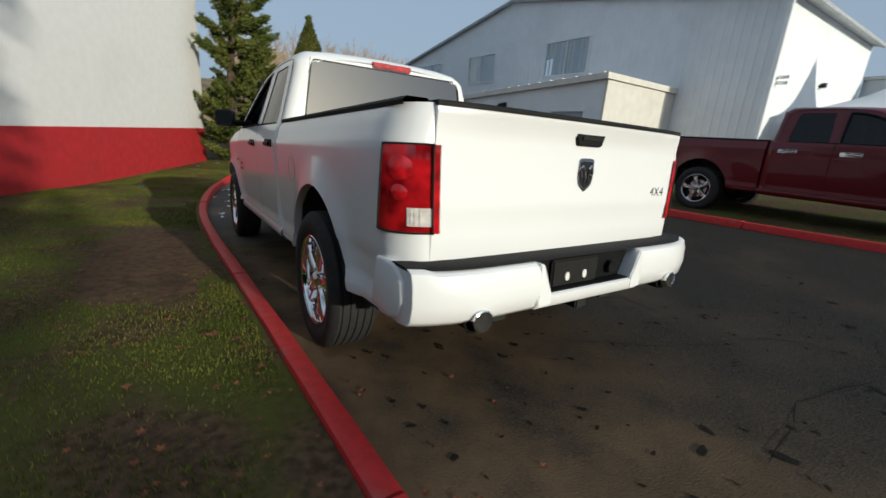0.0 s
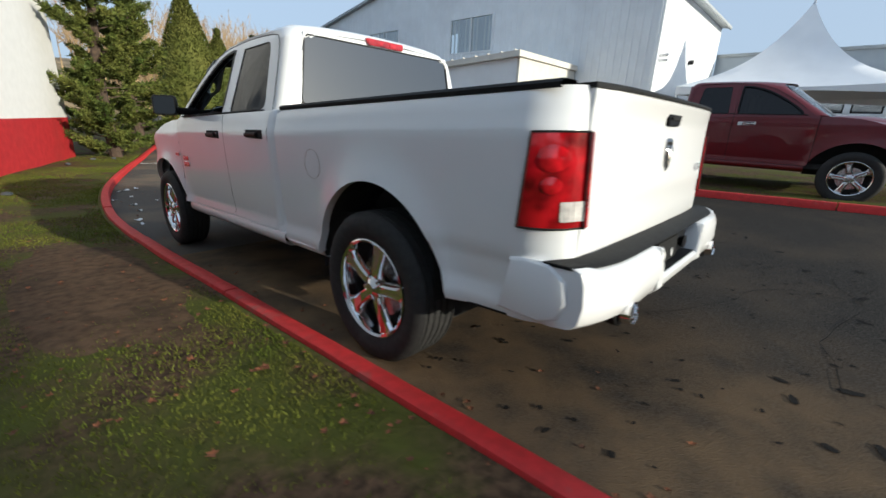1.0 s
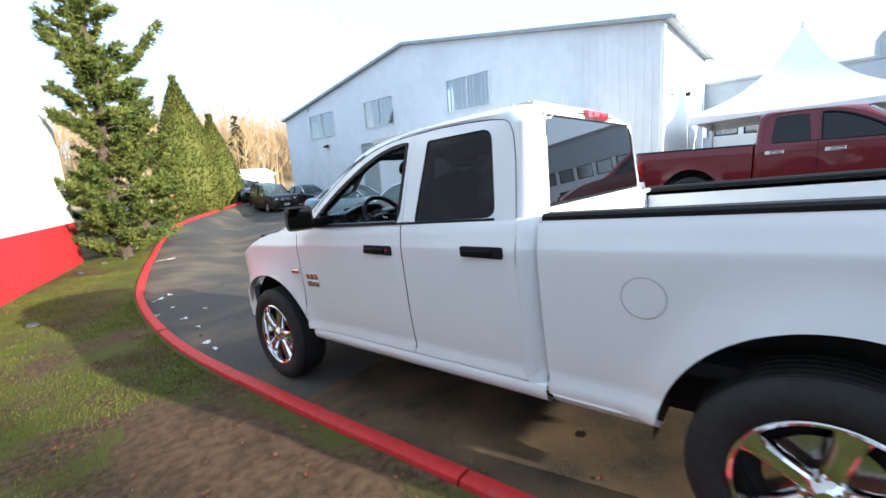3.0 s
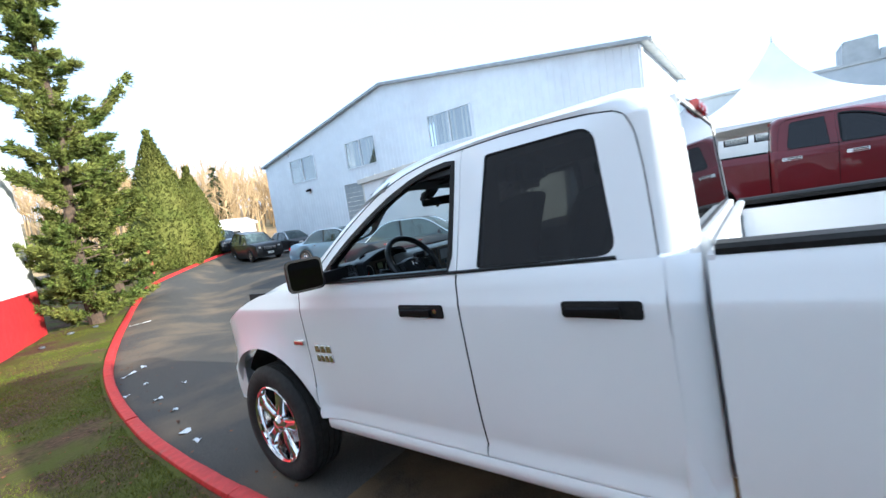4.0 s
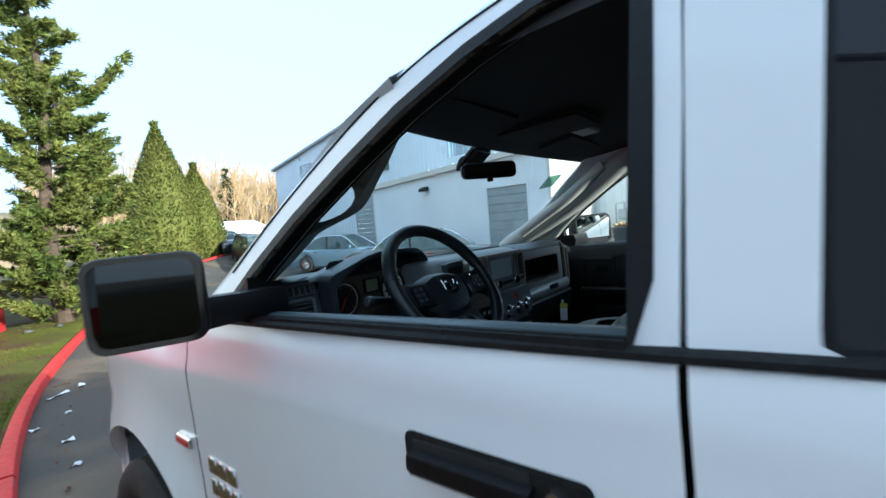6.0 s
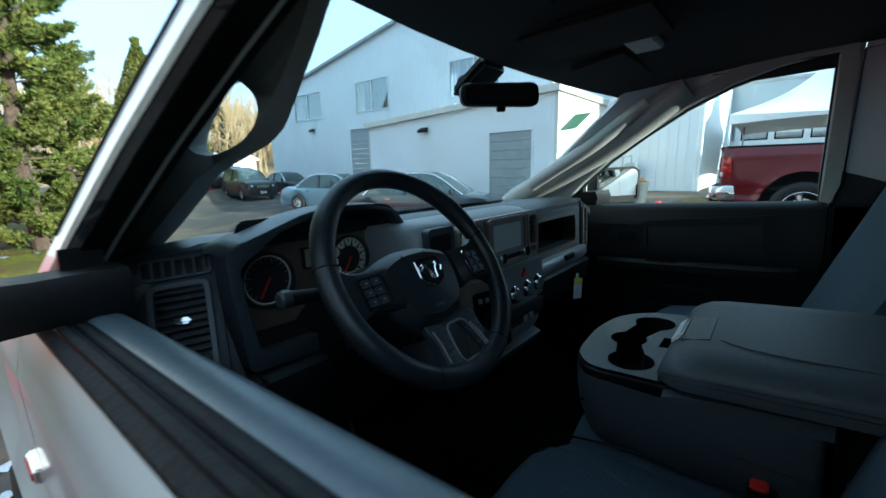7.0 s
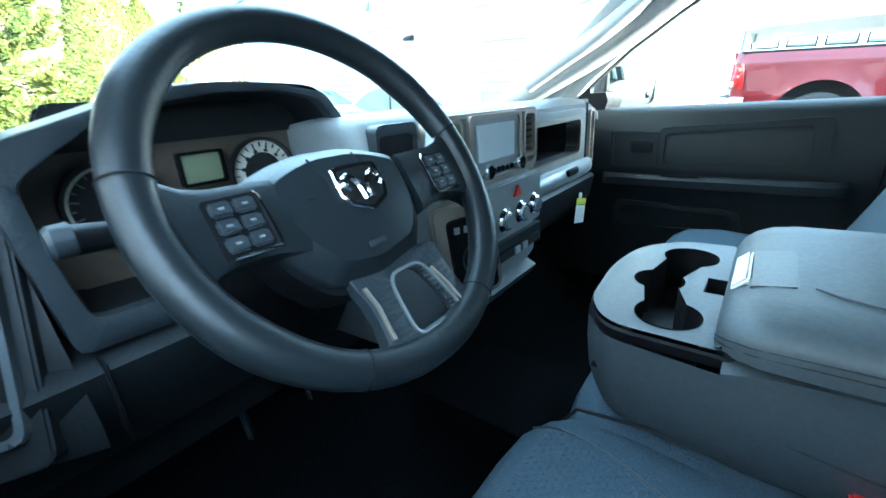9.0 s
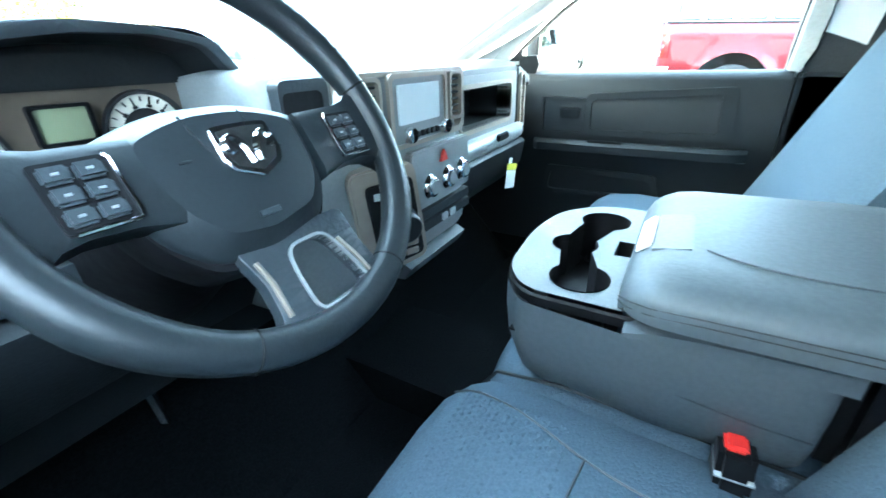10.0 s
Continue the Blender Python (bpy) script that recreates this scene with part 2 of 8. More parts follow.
M = dict(
    asphalt=mat("worn_asphalt", (0.112, 0.102, 0.09), (0.05, 0.0465, 0.043), 0.9, scale=170, detail=9, bump=0.45, c=(0.19, 0.142, 0.096), c_scale=0.7, c_lo=0.46, c_hi=0.74, spec=0.2),
    tar=mat("darker_asphalt", (0.066, 0.059, 0.051), (0.015, 0.014, 0.013), 0.9, scale=120, detail=9, bump=0.45, c=(0.085, 0.066, 0.047), c_scale=0.8, c_lo=0.5, c_hi=0.85, spec=0.06, dust=((0.17, 0.115, 0.064), -1.0, 1.3)),
    soil=mat("bare_soil", (0.125, 0.077, 0.045), (0.052, 0.034, 0.021), 0.95, scale=22, detail=9, bump=1.0, c=(0.084, 0.088, 0.02), c_scale=1.5, c_lo=0.43, c_hi=0.58, spec=0.1),
    dirt=mat("trodden_bare_earth", (0.135, 0.083, 0.048), (0.075, 0.048, 0.029), 0.95, scale=16, detail=9, bump=0.8, c=(0.06, 0.04, 0.026), c_scale=2.5, c_lo=0.5, c_hi=0.75, spec=0.1),
    lawn=mat("grass_blades", (0.085, 0.112, 0.013), (0.15, 0.15, 0.026), 0.85, scale=2.0, island=0.45, spec=0.1),
    kerb=mat("worn_red_kerb_paint", (0.6, 0.024, 0.024), (0.48, 0.022, 0.02), 0.6, scale=18, bump=0.3, c=(0.3, 0.09, 0.075), c_scale=7, c_lo=0.6, c_hi=0.78, objvar=0.1),
    white=mat("white_car_paint", (0.84, 0.85, 0.86), (0.82, 0.83, 0.84), 0.3, scale=1.5, coat=0.6, rvar=0.02),
    red=mat("dark_red_car_paint", (0.12, 0.0035, 0.009), (0.1, 0.003, 0.0075), 0.35, scale=1.5, coat=0.5, rvar=0.03, spec=0.3),
    blackpaint=mat("black_car_paint", (0.012, 0.013, 0.016), (0.009, 0.01, 0.012), 0.4, coat=0.35, spec=0.3, rvar=0.03),
    bluepaint=mat("pale_blue_car_paint", (0.22, 0.32, 0.42), (0.2, 0.3, 0.4), 0.3, metal=0.4, coat=1.0, rvar=0.03),
    navypaint=mat("dark_blue_car_paint", (0.03, 0.04, 0.055), (0.025, 0.035, 0.05), 0.3, metal=0.3, coat=1.0, rvar=0.03),
    black=mat("black_plastic", (0.008, 0.008, 0.009), (0.006, 0.006, 0.007), 0.45, scale=60, bump=0.1, spec=0.2),
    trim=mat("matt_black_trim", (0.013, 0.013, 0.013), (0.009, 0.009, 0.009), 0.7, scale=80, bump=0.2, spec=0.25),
    rubber=mat("tyre_rubber", (0.022, 0.021, 0.02), (0.015, 0.015, 0.015), 0.8, scale=30, bump=0.2, c=(0.05, 0.045, 0.04), c_scale=4, c_lo=0.6, c_hi=0.9),
    chrome=mat("chrome", (0.82, 0.82, 0.83), (0.78, 0.78, 0.79), 0.08, metal=1.0, rvar=0.03),
    alu=mat("brushed_alloy", (0.6, 0.6, 0.61), (0.52, 0.52, 0.53), 0.25, metal=1.0),
    under=mat("dusty_underbody", (0.02, 0.019, 0.018), (0.012, 0.012, 0.012), 0.9, scale=10),
    redlens=mat("red_lamp_lens", (0.5, 0.006, 0.012), (0.13, 0.001, 0.003), 0.12, scale=11, detail=2, coat=1.0, bump=0.05),
    redglow=mat("bright_red_reflector", (0.62, 0.008, 0.016), (0.3, 0.004, 0.008), 0.12, scale=20, coat=1.0),
    clearlens=mat("clear_lamp_lens", (0.75, 0.72, 0.68), (0.55, 0.52, 0.5), 0.15, scale=40, coat=1.0),
    glass=glass("clear_glass", (0.86, 0.93, 0.92)),
    tinted=glass("tinted_glass", (0.1, 0.11, 0.12), mix=0.75, sheen=0.035),
    carglass=glass("green_car_glass", (0.42, 0.5, 0.5), mix=0.5, dark=(0.05, 0.075, 0.078), sheen=0.09),
    rearglass=glass("rear_glass", (0.1, 0.11, 0.12), mix=0.65, sheen=0.26),
    winglass=glass("building_window_glass", (0.9, 0.93, 0.94), mix=0.05, dark=(0.3, 0.32, 0.33), sheen=0.22),
    film=glass("sticker_film", (0.5, 0.72, 0.6), mix=0.35, dark=(0.4, 0.5, 0.45)),
    # driver's mirror: dark reflection put into the metal colour
    tintmirror=mat("mirror_glass_painted_dark", (0.05, 0.05, 0.05), (0.046, 0.046, 0.046), 0.03, metal=1.0, rvar=0.0),
    mirror=mat("mirror_glass", (0.75, 0.77, 0.78), (0.74, 0.76, 0.77), 0.02, metal=1.0, rvar=0.0),
    siding=mat("white_metal_siding", (0.78, 0.81, 0.84), (0.74, 0.77, 0.8), 0.5, scale=2.0, c=(0.68, 0.7, 0.73), c_scale=0.5, c_lo=0.5, c_hi=0.8, bump=0.03),
    annexpaint=mat("cream_metal_siding", (0.66, 0.64, 0.58), (0.6, 0.58, 0.53), 0.55, scale=3.0, c=(0.5, 0.48, 0.43), c_scale=0.7, c_lo=0.55, c_hi=0.85),
    greywall=mat("grey_wall_paint", (0.42, 0.46, 0.5), (0.38, 0.42, 0.46), 0.7, scale=2.0, bump=0.05),
    roof=mat("grey_metal_roof", (0.4, 0.42, 0.43), (0.33, 0.35, 0.36), 0.5, scale=3),
    stucco=mat("white_painted_wall", (0.84, 0.83, 0.81), (0.8, 0.79, 0.77), 0.8, scale=5, bump=0.2, bump_scale=60, c=(0.73, 0.72, 0.69), c_scale=0.4, c_lo=0.55, c_hi=0.85),
    redwall=mat("red_painted_wall", (0.5, 0.025, 0.03), (0.42, 0.02, 0.025), 0.6, scale=5, bump=0.2, bump_scale=60, c=(0.35, 0.03, 0.03), c_scale=0.9, c_lo=0.55, c_hi=0.85),
    tent=mat("white_tent_fabric", (0.82, 0.83, 0.85), (0.77, 0.78, 0.8), 0.6, scale=1.2, bump=0.08),
    bark=mat("conifer_bark", (0.09, 0.06, 0.04), (0.05, 0.035, 0.025), 0.9, scale=12, bump=0.6),
    needles=mat("conifer_needles", (0.056, 0.082, 0.015), (0.15, 0.16, 0.035), 0.7, scale=1.6, island=0.5, spec=0.2),
    cypress=mat("cypress_foliage", (0.07, 0.084, 0.015), (0.115, 0.118, 0.027), 0.75, scale=0.9, island=0.4, spec=0.15),
    darkfol=mat("dark_conifer_foliage", (0.03, 0.05, 0.018), (0.045, 0.065, 0.022), 0.8, scale=0.9, island=0.3, spec=0.15),
    bare=mat("bare_golden_branches", (0.48, 0.34, 0.18), (0.36, 0.25, 0.13), 0.9, scale=0.3, island=0.3),
    hill=mat("bare_hillside", (0.42, 0.3, 0.16), (0.3, 0.21, 0.11), 0.95, scale=0.4, c=(0.08, 0.08, 0.035), c_scale=0.08, bump=0.4),
    postred=mat("red_oxide_post_paint", (0.32, 0.08, 0.045), (0.26, 0.06, 0.04), 0.7, scale=10),
    leaf=mat("fallen_leaves", (0.2, 0.07, 0.025), (0.13, 0.045, 0.02), 0.8, scale=3, island=0.5),
    oil=mat("oil_soaked_asphalt", (0.012, 0.011, 0.0105), (0.022, 0.02, 0.018), 0.9, scale=120, bump=0.3, spec=0.1),
    litter=mat("white_paper_litter", (0.75, 0.76, 0.78), (0.65, 0.66, 0.68), 0.7),
    dash=mat("grey_dash_plastic", (0.036, 0.043, 0.049), (0.032, 0.038, 0.044), 0.37, scale=250, bump=0.12),
    stack=mat("satin_grey_fascia", (0.25, 0.26, 0.262), (0.225, 0.235, 0.237), 0.34, scale=200, bump=0.05),
    # charcoal plastic, its colour lowered further for the shadow under the dash
    dashdark=mat("charcoal_plastic_with_shade", (0.0115, 0.0135, 0.0155), (0.01, 0.0118, 0.0135), 0.48, scale=250, bump=0.1, spec=0.35),
    bezel=mat("satin_bronze_bezel", (0.37, 0.315, 0.26), (0.33, 0.28, 0.23), 0.32, metal=0.25, scale=30),
    leather=mat("black_leather", (0.014, 0.017, 0.0195), (0.012, 0.015, 0.017), 0.4, scale=220, bump=0.06),
    padskin=mat("grey_airbag_skin", (0.018, 0.0215, 0.0245), (0.016, 0.0195, 0.022), 0.4, scale=250, bump=0.04, spec=0.4),
    cloth=mat("grey_seat_cloth", (0.083, 0.11, 0.14), (0.066, 0.089, 0.115), 0.95, scale=300, bump=0.3, spec=0.15),
    vinyl=mat("grey_vinyl", (0.066, 0.077, 0.087), (0.059, 0.069, 0.078), 0.55, scale=150, bump=0.05),
    tray=mat("light_grey_tray_plastic", (0.078, 0.088, 0.096), (0.07, 0.08, 0.087), 0.5, scale=200, bump=0.08),
    # light grey cloth coloured dark, so the unlit roof's shade is in it
    headliner=mat("headliner_cloth_shaded_in_colour", (0.04, 0.042, 0.045), (0.034, 0.036, 0.038), 0.95, scale=200, bump=0.2),
    pillar=mat("grey_pillar_trim", (0.48, 0.49, 0.48), (0.44, 0.45, 0.44), 0.8, scale=120, bump=0.1),
    sill=mat("satin_door_sill", (0.08, 0.1, 0.112), (0.073, 0.092, 0.104), 0.34, scale=120, bump=0.015),
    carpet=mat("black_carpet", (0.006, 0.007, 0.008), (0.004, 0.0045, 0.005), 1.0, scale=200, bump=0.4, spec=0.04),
    # pale colour imitates the white reflection on the switched-off screen
    screen=mat("screen_painted_pale", (0.7, 0.74, 0.75), (0.68, 0.72, 0.73), 0.1, rvar=0.02),
    clusterface=mat("tan_cluster_face", (0.115, 0.09, 0.066), (0.1, 0.08, 0.06), 0.4, scale=60),
    lcd=mat("green_grey_lcd", (0.28, 0.31, 0.19), (0.26, 0.29, 0.18), 0.2),
    gaugeface=mat("gauge_face", (0.02, 0.02, 0.022), (0.016, 0.016, 0.018), 0.4),
    gaugewhite=mat("gauge_white_ring", (0.75, 0.72, 0.62), (0.7, 0.67, 0.58), 0.5),
    needle=mat("red_needle", (0.7, 0.03, 0.02), None, 0.4),
    tagyellow=mat("yellow_card", (0.75, 0.72, 0.06), None, 0.6),
    card=mat("white_card", (0.8, 0.8, 0.78), None, 0.6),
    buckle=mat("red_buckle_button", (0.7, 0.03, 0.025), None, 0.35),
    print=mat("grey_print", (0.5, 0.52, 0.53), None, 0.6),
    door=mat("grey_roll_door", (0.34, 0.37, 0.38), (0.3, 0.33, 0.34), 0.6, scale=4),
    hazard=mat("hazard_red", (0.6, 0.04, 0.03), None, 0.4),
)


# ---- mesh helpers ----
def mesh(name, verts, faces, material, parent=None, label="", smooth=40.0):
    me = bpy.data.meshes.new(name)
    me.from_pydata([tuple(v) for v in verts], [], faces)
    me.validate()
    bm = bmesh.new()
    bm.from_mesh(me)
    bmesh.ops.remove_doubles(bm, verts=bm.verts, dist=0.00005)
    bmesh.ops.recalc_face_normals(bm, faces=bm.faces)
    bm.to_mesh(me)
    bm.free()
    return finish(name, me, material, parent, label, smooth)


def finish(name, me, material, parent, label="", smooth=40.0):
    me.materials.append(M[material])
    if smooth:
        me.shade_smooth()
        me.set_sharp_from_angle(angle=radians(smooth))
    ob = new(name, me)
    ob.parent = parent
    if label:
        ob["label"] = label
    return ob


def part(name, bm, material, parent, label="", smooth=40.0):
    me = bpy.data.meshes.new(name)
    bmesh.ops.recalc_face_normals(bm, faces=bm.faces)
    bm.to_mesh(me)
    bm.free()
    return finish(name, me, material, parent, label, smooth)


def empty(name, m=None, label="", category="", group="", kind=""):
    ob = new(name)
    ob.empty_display_size = 0.2
    if m is not None:
        ob.matrix_world = m
    return tagged(ob, label, category, group, kind)


def join(*pieces):
    verts, faces = [], []
    for v, f in pieces:
        k = len(verts)
        verts += [tuple(p) for p in v]
        faces += [tuple(i + k for i in q) for q in f]
    return verts, faces


def moved(piece, m):
    return [tuple(m @ Vector(p)) for p in piece[0]], piece[1]


def flip_x(piece):
    return [(-x, y, z) for x, y, z in piece[0]], [tuple(reversed(f)) for f in piece[1]]


def loft(rows, closed=False, caps=False):
    n = len(rows[0])
    verts = [tuple(p) for r in rows for p in r]
    faces = []
    for i in range(len(rows) - 1):
        for j in range(n if closed else n - 1):
            a, b = i * n + j, i * n + (j + 1) % n
            faces.append((a, b, b + n, a + n))
    if caps:
        faces += [tuple(range(n)), tuple(range(len(verts) - n, len(verts)))]
    return verts, faces


def tube(points, radii, seg=8, closed=False, flat=1.0, caps=True):
    """A round (or flattened) rod along points."""
    pts = [Vector(p) for p in points]
    radii = radii if hasattr(radii, "__len__") else [radii] * len(pts)
    rows, up = [], None
    for i, p in enumerate(pts):
        a, b = (pts[i - 1], pts[(i + 1) % len(pts)]) if closed else (pts[max(i - 1, 0)], pts[min(i + 1, len(pts) - 1)])
        d = (b - a).normalized()
        if up is None:
            up = d.orthogonal().normalized()
        up = (up - d * up.dot(d)).normalized()
        side = d.cross(up)
        rows.append([p + radii[i] * (math.cos(k * math.tau / seg) * up + flat * math.sin(k * math.tau / seg) * side) for k in range(seg)])
    if closed:
        rows.append(rows[0])
    return loft(rows, True, caps and not closed)


def box(x0, x1, y0, y1, z0, z1):
    v = [(x, y, z) for x in (x0, x1) for y in (y0, y1) for z in (z0, z1)]
    return v, [(0, 1, 3, 2), (4, 6, 7, 5), (0, 4, 5, 1), (2, 3, 7, 6), (0, 2, 6, 4), (1, 5, 7, 3)]


def bevelled(piece, width=0.01, segments=2):
    bm = bmesh.new()
    vs = [bm.verts.new(p) for p in piece[0]]
    for f in piece[1]:
        bm.faces.new([vs[i] for i in f])
    bmesh.ops.recalc_face_normals(bm, faces=bm.faces)
    bmesh.ops.bevel(bm, geom=list(bm.edges), offset=width, segments=segments, affect="EDGES", clamp_overlap=True)
    out = [tuple(v.co) for v in bm.verts], [tuple(v.index for v in f.verts) for f in bm.faces]
    bm.verts.index_update()
    out = [tuple(v.co) for v in bm.verts], [tuple(v.index for v in f.verts) for f in bm.faces]
    bm.free()
    return out


def rbox(x0, x1, y0, y1, z0, z1, r=0.01, segments=2):
    return bevelled(box(x0, x1, y0, y1, z0, z1), r, segments)


def prism(poly, a0, a1, axis="x"):
    """A flat outline (two coordinates in axis order) pushed from a0 to a1."""
    def at(p, a):
        return {"x": (a, p[0], p[1]), "y": (p[0], a, p[1]), "z": (p[0], p[1], a)}[axis]
    n = len(poly)
    v = [at(p, a0) for p in poly] + [at(p, a1) for p in poly]
    f = [tuple(range(n)), tuple(range(n, 2 * n))] + [(i, (i + 1) % n, n + (i + 1) % n, n + i) for i in range(n)]
    return v, f


def lathe(profile, seg=32, axis="x"):
    """Profile of (along, radius) turned round an axis through the origin."""
    rows = []
    for k in range(seg + 1):
        c, s = math.cos(k * math.tau / seg), math.sin(k * math.tau / seg)
        rows.append([{"x": (a, r * c, r * s), "y": (r * c, a, r * s), "z": (r * c, r * s, a)}[axis] for a, r in profile])
    return loft(rows)


def smooth_line(pts, n):
    """n points along a rounded line through pts."""
    p = np.array(pts, float)
    d = np.r_[0, np.cumsum(np.linalg.norm(np.diff(p, axis=0), axis=1))]
    t = np.linspace(0, d[-1], n)
    m = np.gradient(p, d, axis=0)
    i = np.clip(np.searchsorted(d, t) - 1, 0, len(d) - 2)
    h = (d[i + 1] - d[i])[:, None]
    u = ((t - d[i])[:, None]) / h
    return (2 * u**3 - 3 * u**2 + 1) * p[i] + (u**3 - 2 * u**2 + u) * h * m[i] + (-2 * u**3 + 3 * u**2) * p[i + 1] + (u**3 - u**2) * h * m[i + 1]


def ring(outer, inner, place, depth):
    """A frame between two loops of (u, v), with thickness; place(u, v, d) gives the 3D point."""
    rows = [[place(u, v, 0) for u, v in outer], [place(u, v, 0) for u, v in inner], [place(u, v, depth) for u, v in inner], [place(u, v, depth) for u, v in outer]]
    rows = [r + [r[0]] for r in rows]
    return loft(rows + [rows[0]])


def resample(poly, n):
    p = np.array(list(poly) + [poly[0]], float)
    d = np.r_[0, np.cumsum(np.linalg.norm(np.diff(p, axis=0), axis=1))]
    t = np.linspace(0, d[-1], n, endpoint=False)
    return list(zip(np.interp(t, d, p[:, 0]), np.interp(t, d, p[:, 1])))


def rounded(poly, r, k=4):
    """A polygon with its corners rounded by r."""
    out, n = [], len(poly)
    for i in range(n):
        p, a, b = Vector(poly[i]), Vector(poly[i - 1]), Vector(poly[(i + 1) % n])
        ra = min(r, (a - p).length * 0.45, (b - p).length * 0.45)
        s, e = p + (a - p).normalized() * ra, p + (b - p).normalized() * ra
        for j in range(k + 1):
            t = j / k
            out.append(tuple((1 - t) ** 2 * s + 2 * t * (1 - t) * p + t * t * e))
    return out


def grow(poly, d):
    """A loop pushed outwards by d."""
    c = np.array(poly, float)
    nxt, prv = np.roll(c, -1, 0), np.roll(c, 1, 0)
    tan = nxt - prv
    nor = np.stack([tan[:, 1], -tan[:, 0]], 1)
    nor /= np.linalg.norm(nor, axis=1)[:, None] + 1e-9
    area = np.sum(c[:, 0] * nxt[:, 1] - nxt[:, 0] * c[:, 1])
    return [tuple(v) for v in c + nor * d * (1 if area > 0 else -1)]


def inside(p, poly):
    x, y = p
    hit = False
    for (x0, y0), (x1, y1) in zip(poly, poly[1:] + poly[:1]):
        if (y0 > y) != (y1 > y) and x < (x1 - x0) * (y - y0) / (y1 - y0) + x0:
            hit = not hit
    return hit


def holed(outer, holes, place, depth, bulge=None):
    """A slab with holes cut through it; place(u, v, d) gives the 3D point."""
    bm = bmesh.new()
    edges = []
    for loop in [outer] + holes:
        vs = [bm.verts.new((u, v, 0)) for u, v in loop]
        edges += [bm.edges.new((vs[i], vs[(i + 1) % len(vs)])) for i in range(len(vs))]
    bmesh.ops.triangle_fill(bm, use_beauty=True, use_dissolve=False, edges=edges)
    bm.verts.index_update()
    flat = [(v.co.x, v.co.y) for v in bm.verts]
    tris = []
    for f in bm.faces:
        c = f.calc_center_median()
        if inside((c.x, c.y), outer) and not any(inside((c.x, c.y), h) for h in holes):
            tris.append(tuple(v.index for v in f.verts))
    bm.free()
    n = len(flat)
    verts = [place(u, v, 0) for u, v in flat] + [place(u, v, depth) for u, v in flat]
    faces = tris + [tuple(i + n for i in reversed(t)) for t in tris]
    k = 0
    for loop in [outer] + holes:
        m = len(loop)
        faces += [(k + i, k + (i + 1) % m, n + k + (i + 1) % m, n + k + i) for i in range(m)]
        k += m
    return verts, faces


def letters(name, text, size, m, material, parent, depth=0.003, label=""):
    cu = bpy.data.curves.new(name, "FONT")
    cu.body, cu.size, cu.extrude, cu.align_x, cu.align_y, cu.resolution_u = text, size, depth, "CENTER", "CENTER", 2
    tmp = bpy.data.objects.new(name, cu)
    me = bpy.data.meshes.new_from_object(tmp)
    bpy.data.objects.remove(tmp)
    me.name = name
    me.materials.clear()
    ob = finish(name, me, material, parent, label, 30)
    ob.matrix_local = m
    return ob


# ---- lie of the land ----
LANE_Y = [-300, -40, -12, 0, 5, 10, 16, 24, 34, 60, 400]
BEND_Y, BEND_X = [12, 14.4, 18.2, 22.8, 25.2, 28.6, 33.5], [0.0, 0.75, 2.1, 4.2, 6.2, 9.2, 14.0]
LANE_Z = [2.0, 1.5, 0.6, 0, -0.25, -0.42, -0.42, -0.25, 0, 0.3, 1.2]


def H(x, y):
    s = min(max((x - 1) / 9.5, 0), 1)
    d = min(max((x - float(np.interp(y, BEND_Y, BEND_X)) - 0.6) / 2.2, 0), 1) * min(max((y - 7) / 4, 0), 1)
    return float(np.interp(y, LANE_Y, LANE_Z)) * (1 - s) + 0.5 * s - 0.55 * d * d * (3 - 2 * d)


TRUCK = Matrix.Rotation(radians(-2.86), 4, "X")


# ---- ground, kerbs, lawns ----
def sheet(name, xs, ys, height, material, label, kind="structure"):
    rows = [[(x, y, height(x, y)) for x in xs] for y in ys]
    v, f = loft(rows)
    return tagged(mesh(name, v, f, material, smooth=60), label, name.split("_")[0], kind=kind)


def spread(near, far, step, grow_by):
    out = [near]
    while out[-1] < far:
        out.append(min(out[-1] + step, far))
        step *= grow_by
    return out


gx = [-v for v in reversed(spread(2, 900, 0.7, 1.25))] + list(np.arange(-1.8, 16.1, 0.6)) + spread(16.5, 900, 0.8, 1.25)
gy = [-v for v in reversed(spread(6, 900, 0.8, 1.25))] + list(np.arange(-5.5, 36, 0.5)) + spread(36.5, 900, 0.8, 1.25)
sheet("ground", gx, gy, lambda x, y: H(x, y) + 0.006 * noise.noise((x * 0.8, y * 0.8, 0)), "asphalt", "worn grey asphalt with brown dust and dark oil stains")

# rectangular sheet just above the ground, darker than the asphalt around it
sheet("road", [x for x in gx if -1.9 < x < 6.1], [y for y in gy if -14 < y < 3.1], lambda x, y: H(x, y) + 0.006 * noise.noise((x * 0.8, y * 0.8, 0)) + 0.004, "tar", "patch of darker asphalt with brown dust")

KERB = smooth_line([(-1.0, -14), (-1.08, -6), (-1.11, -2.5), (-1.14, -0.9), (-1.2, 1), (-1.27, 3), (-1.26, 5.3), (-1.05, 7.4), (-0.72, 9.3), (0.15, 12.5), (0.75, 14.4), (2.1, 18.2), (4.2, 22.8), (6.2, 25.2), (9.2, 28.6), (14.0, 33.5)], 260)


def kerb_x(y):
    return float(np.interp(y, KERB[:, 1], KERB[:, 0]))


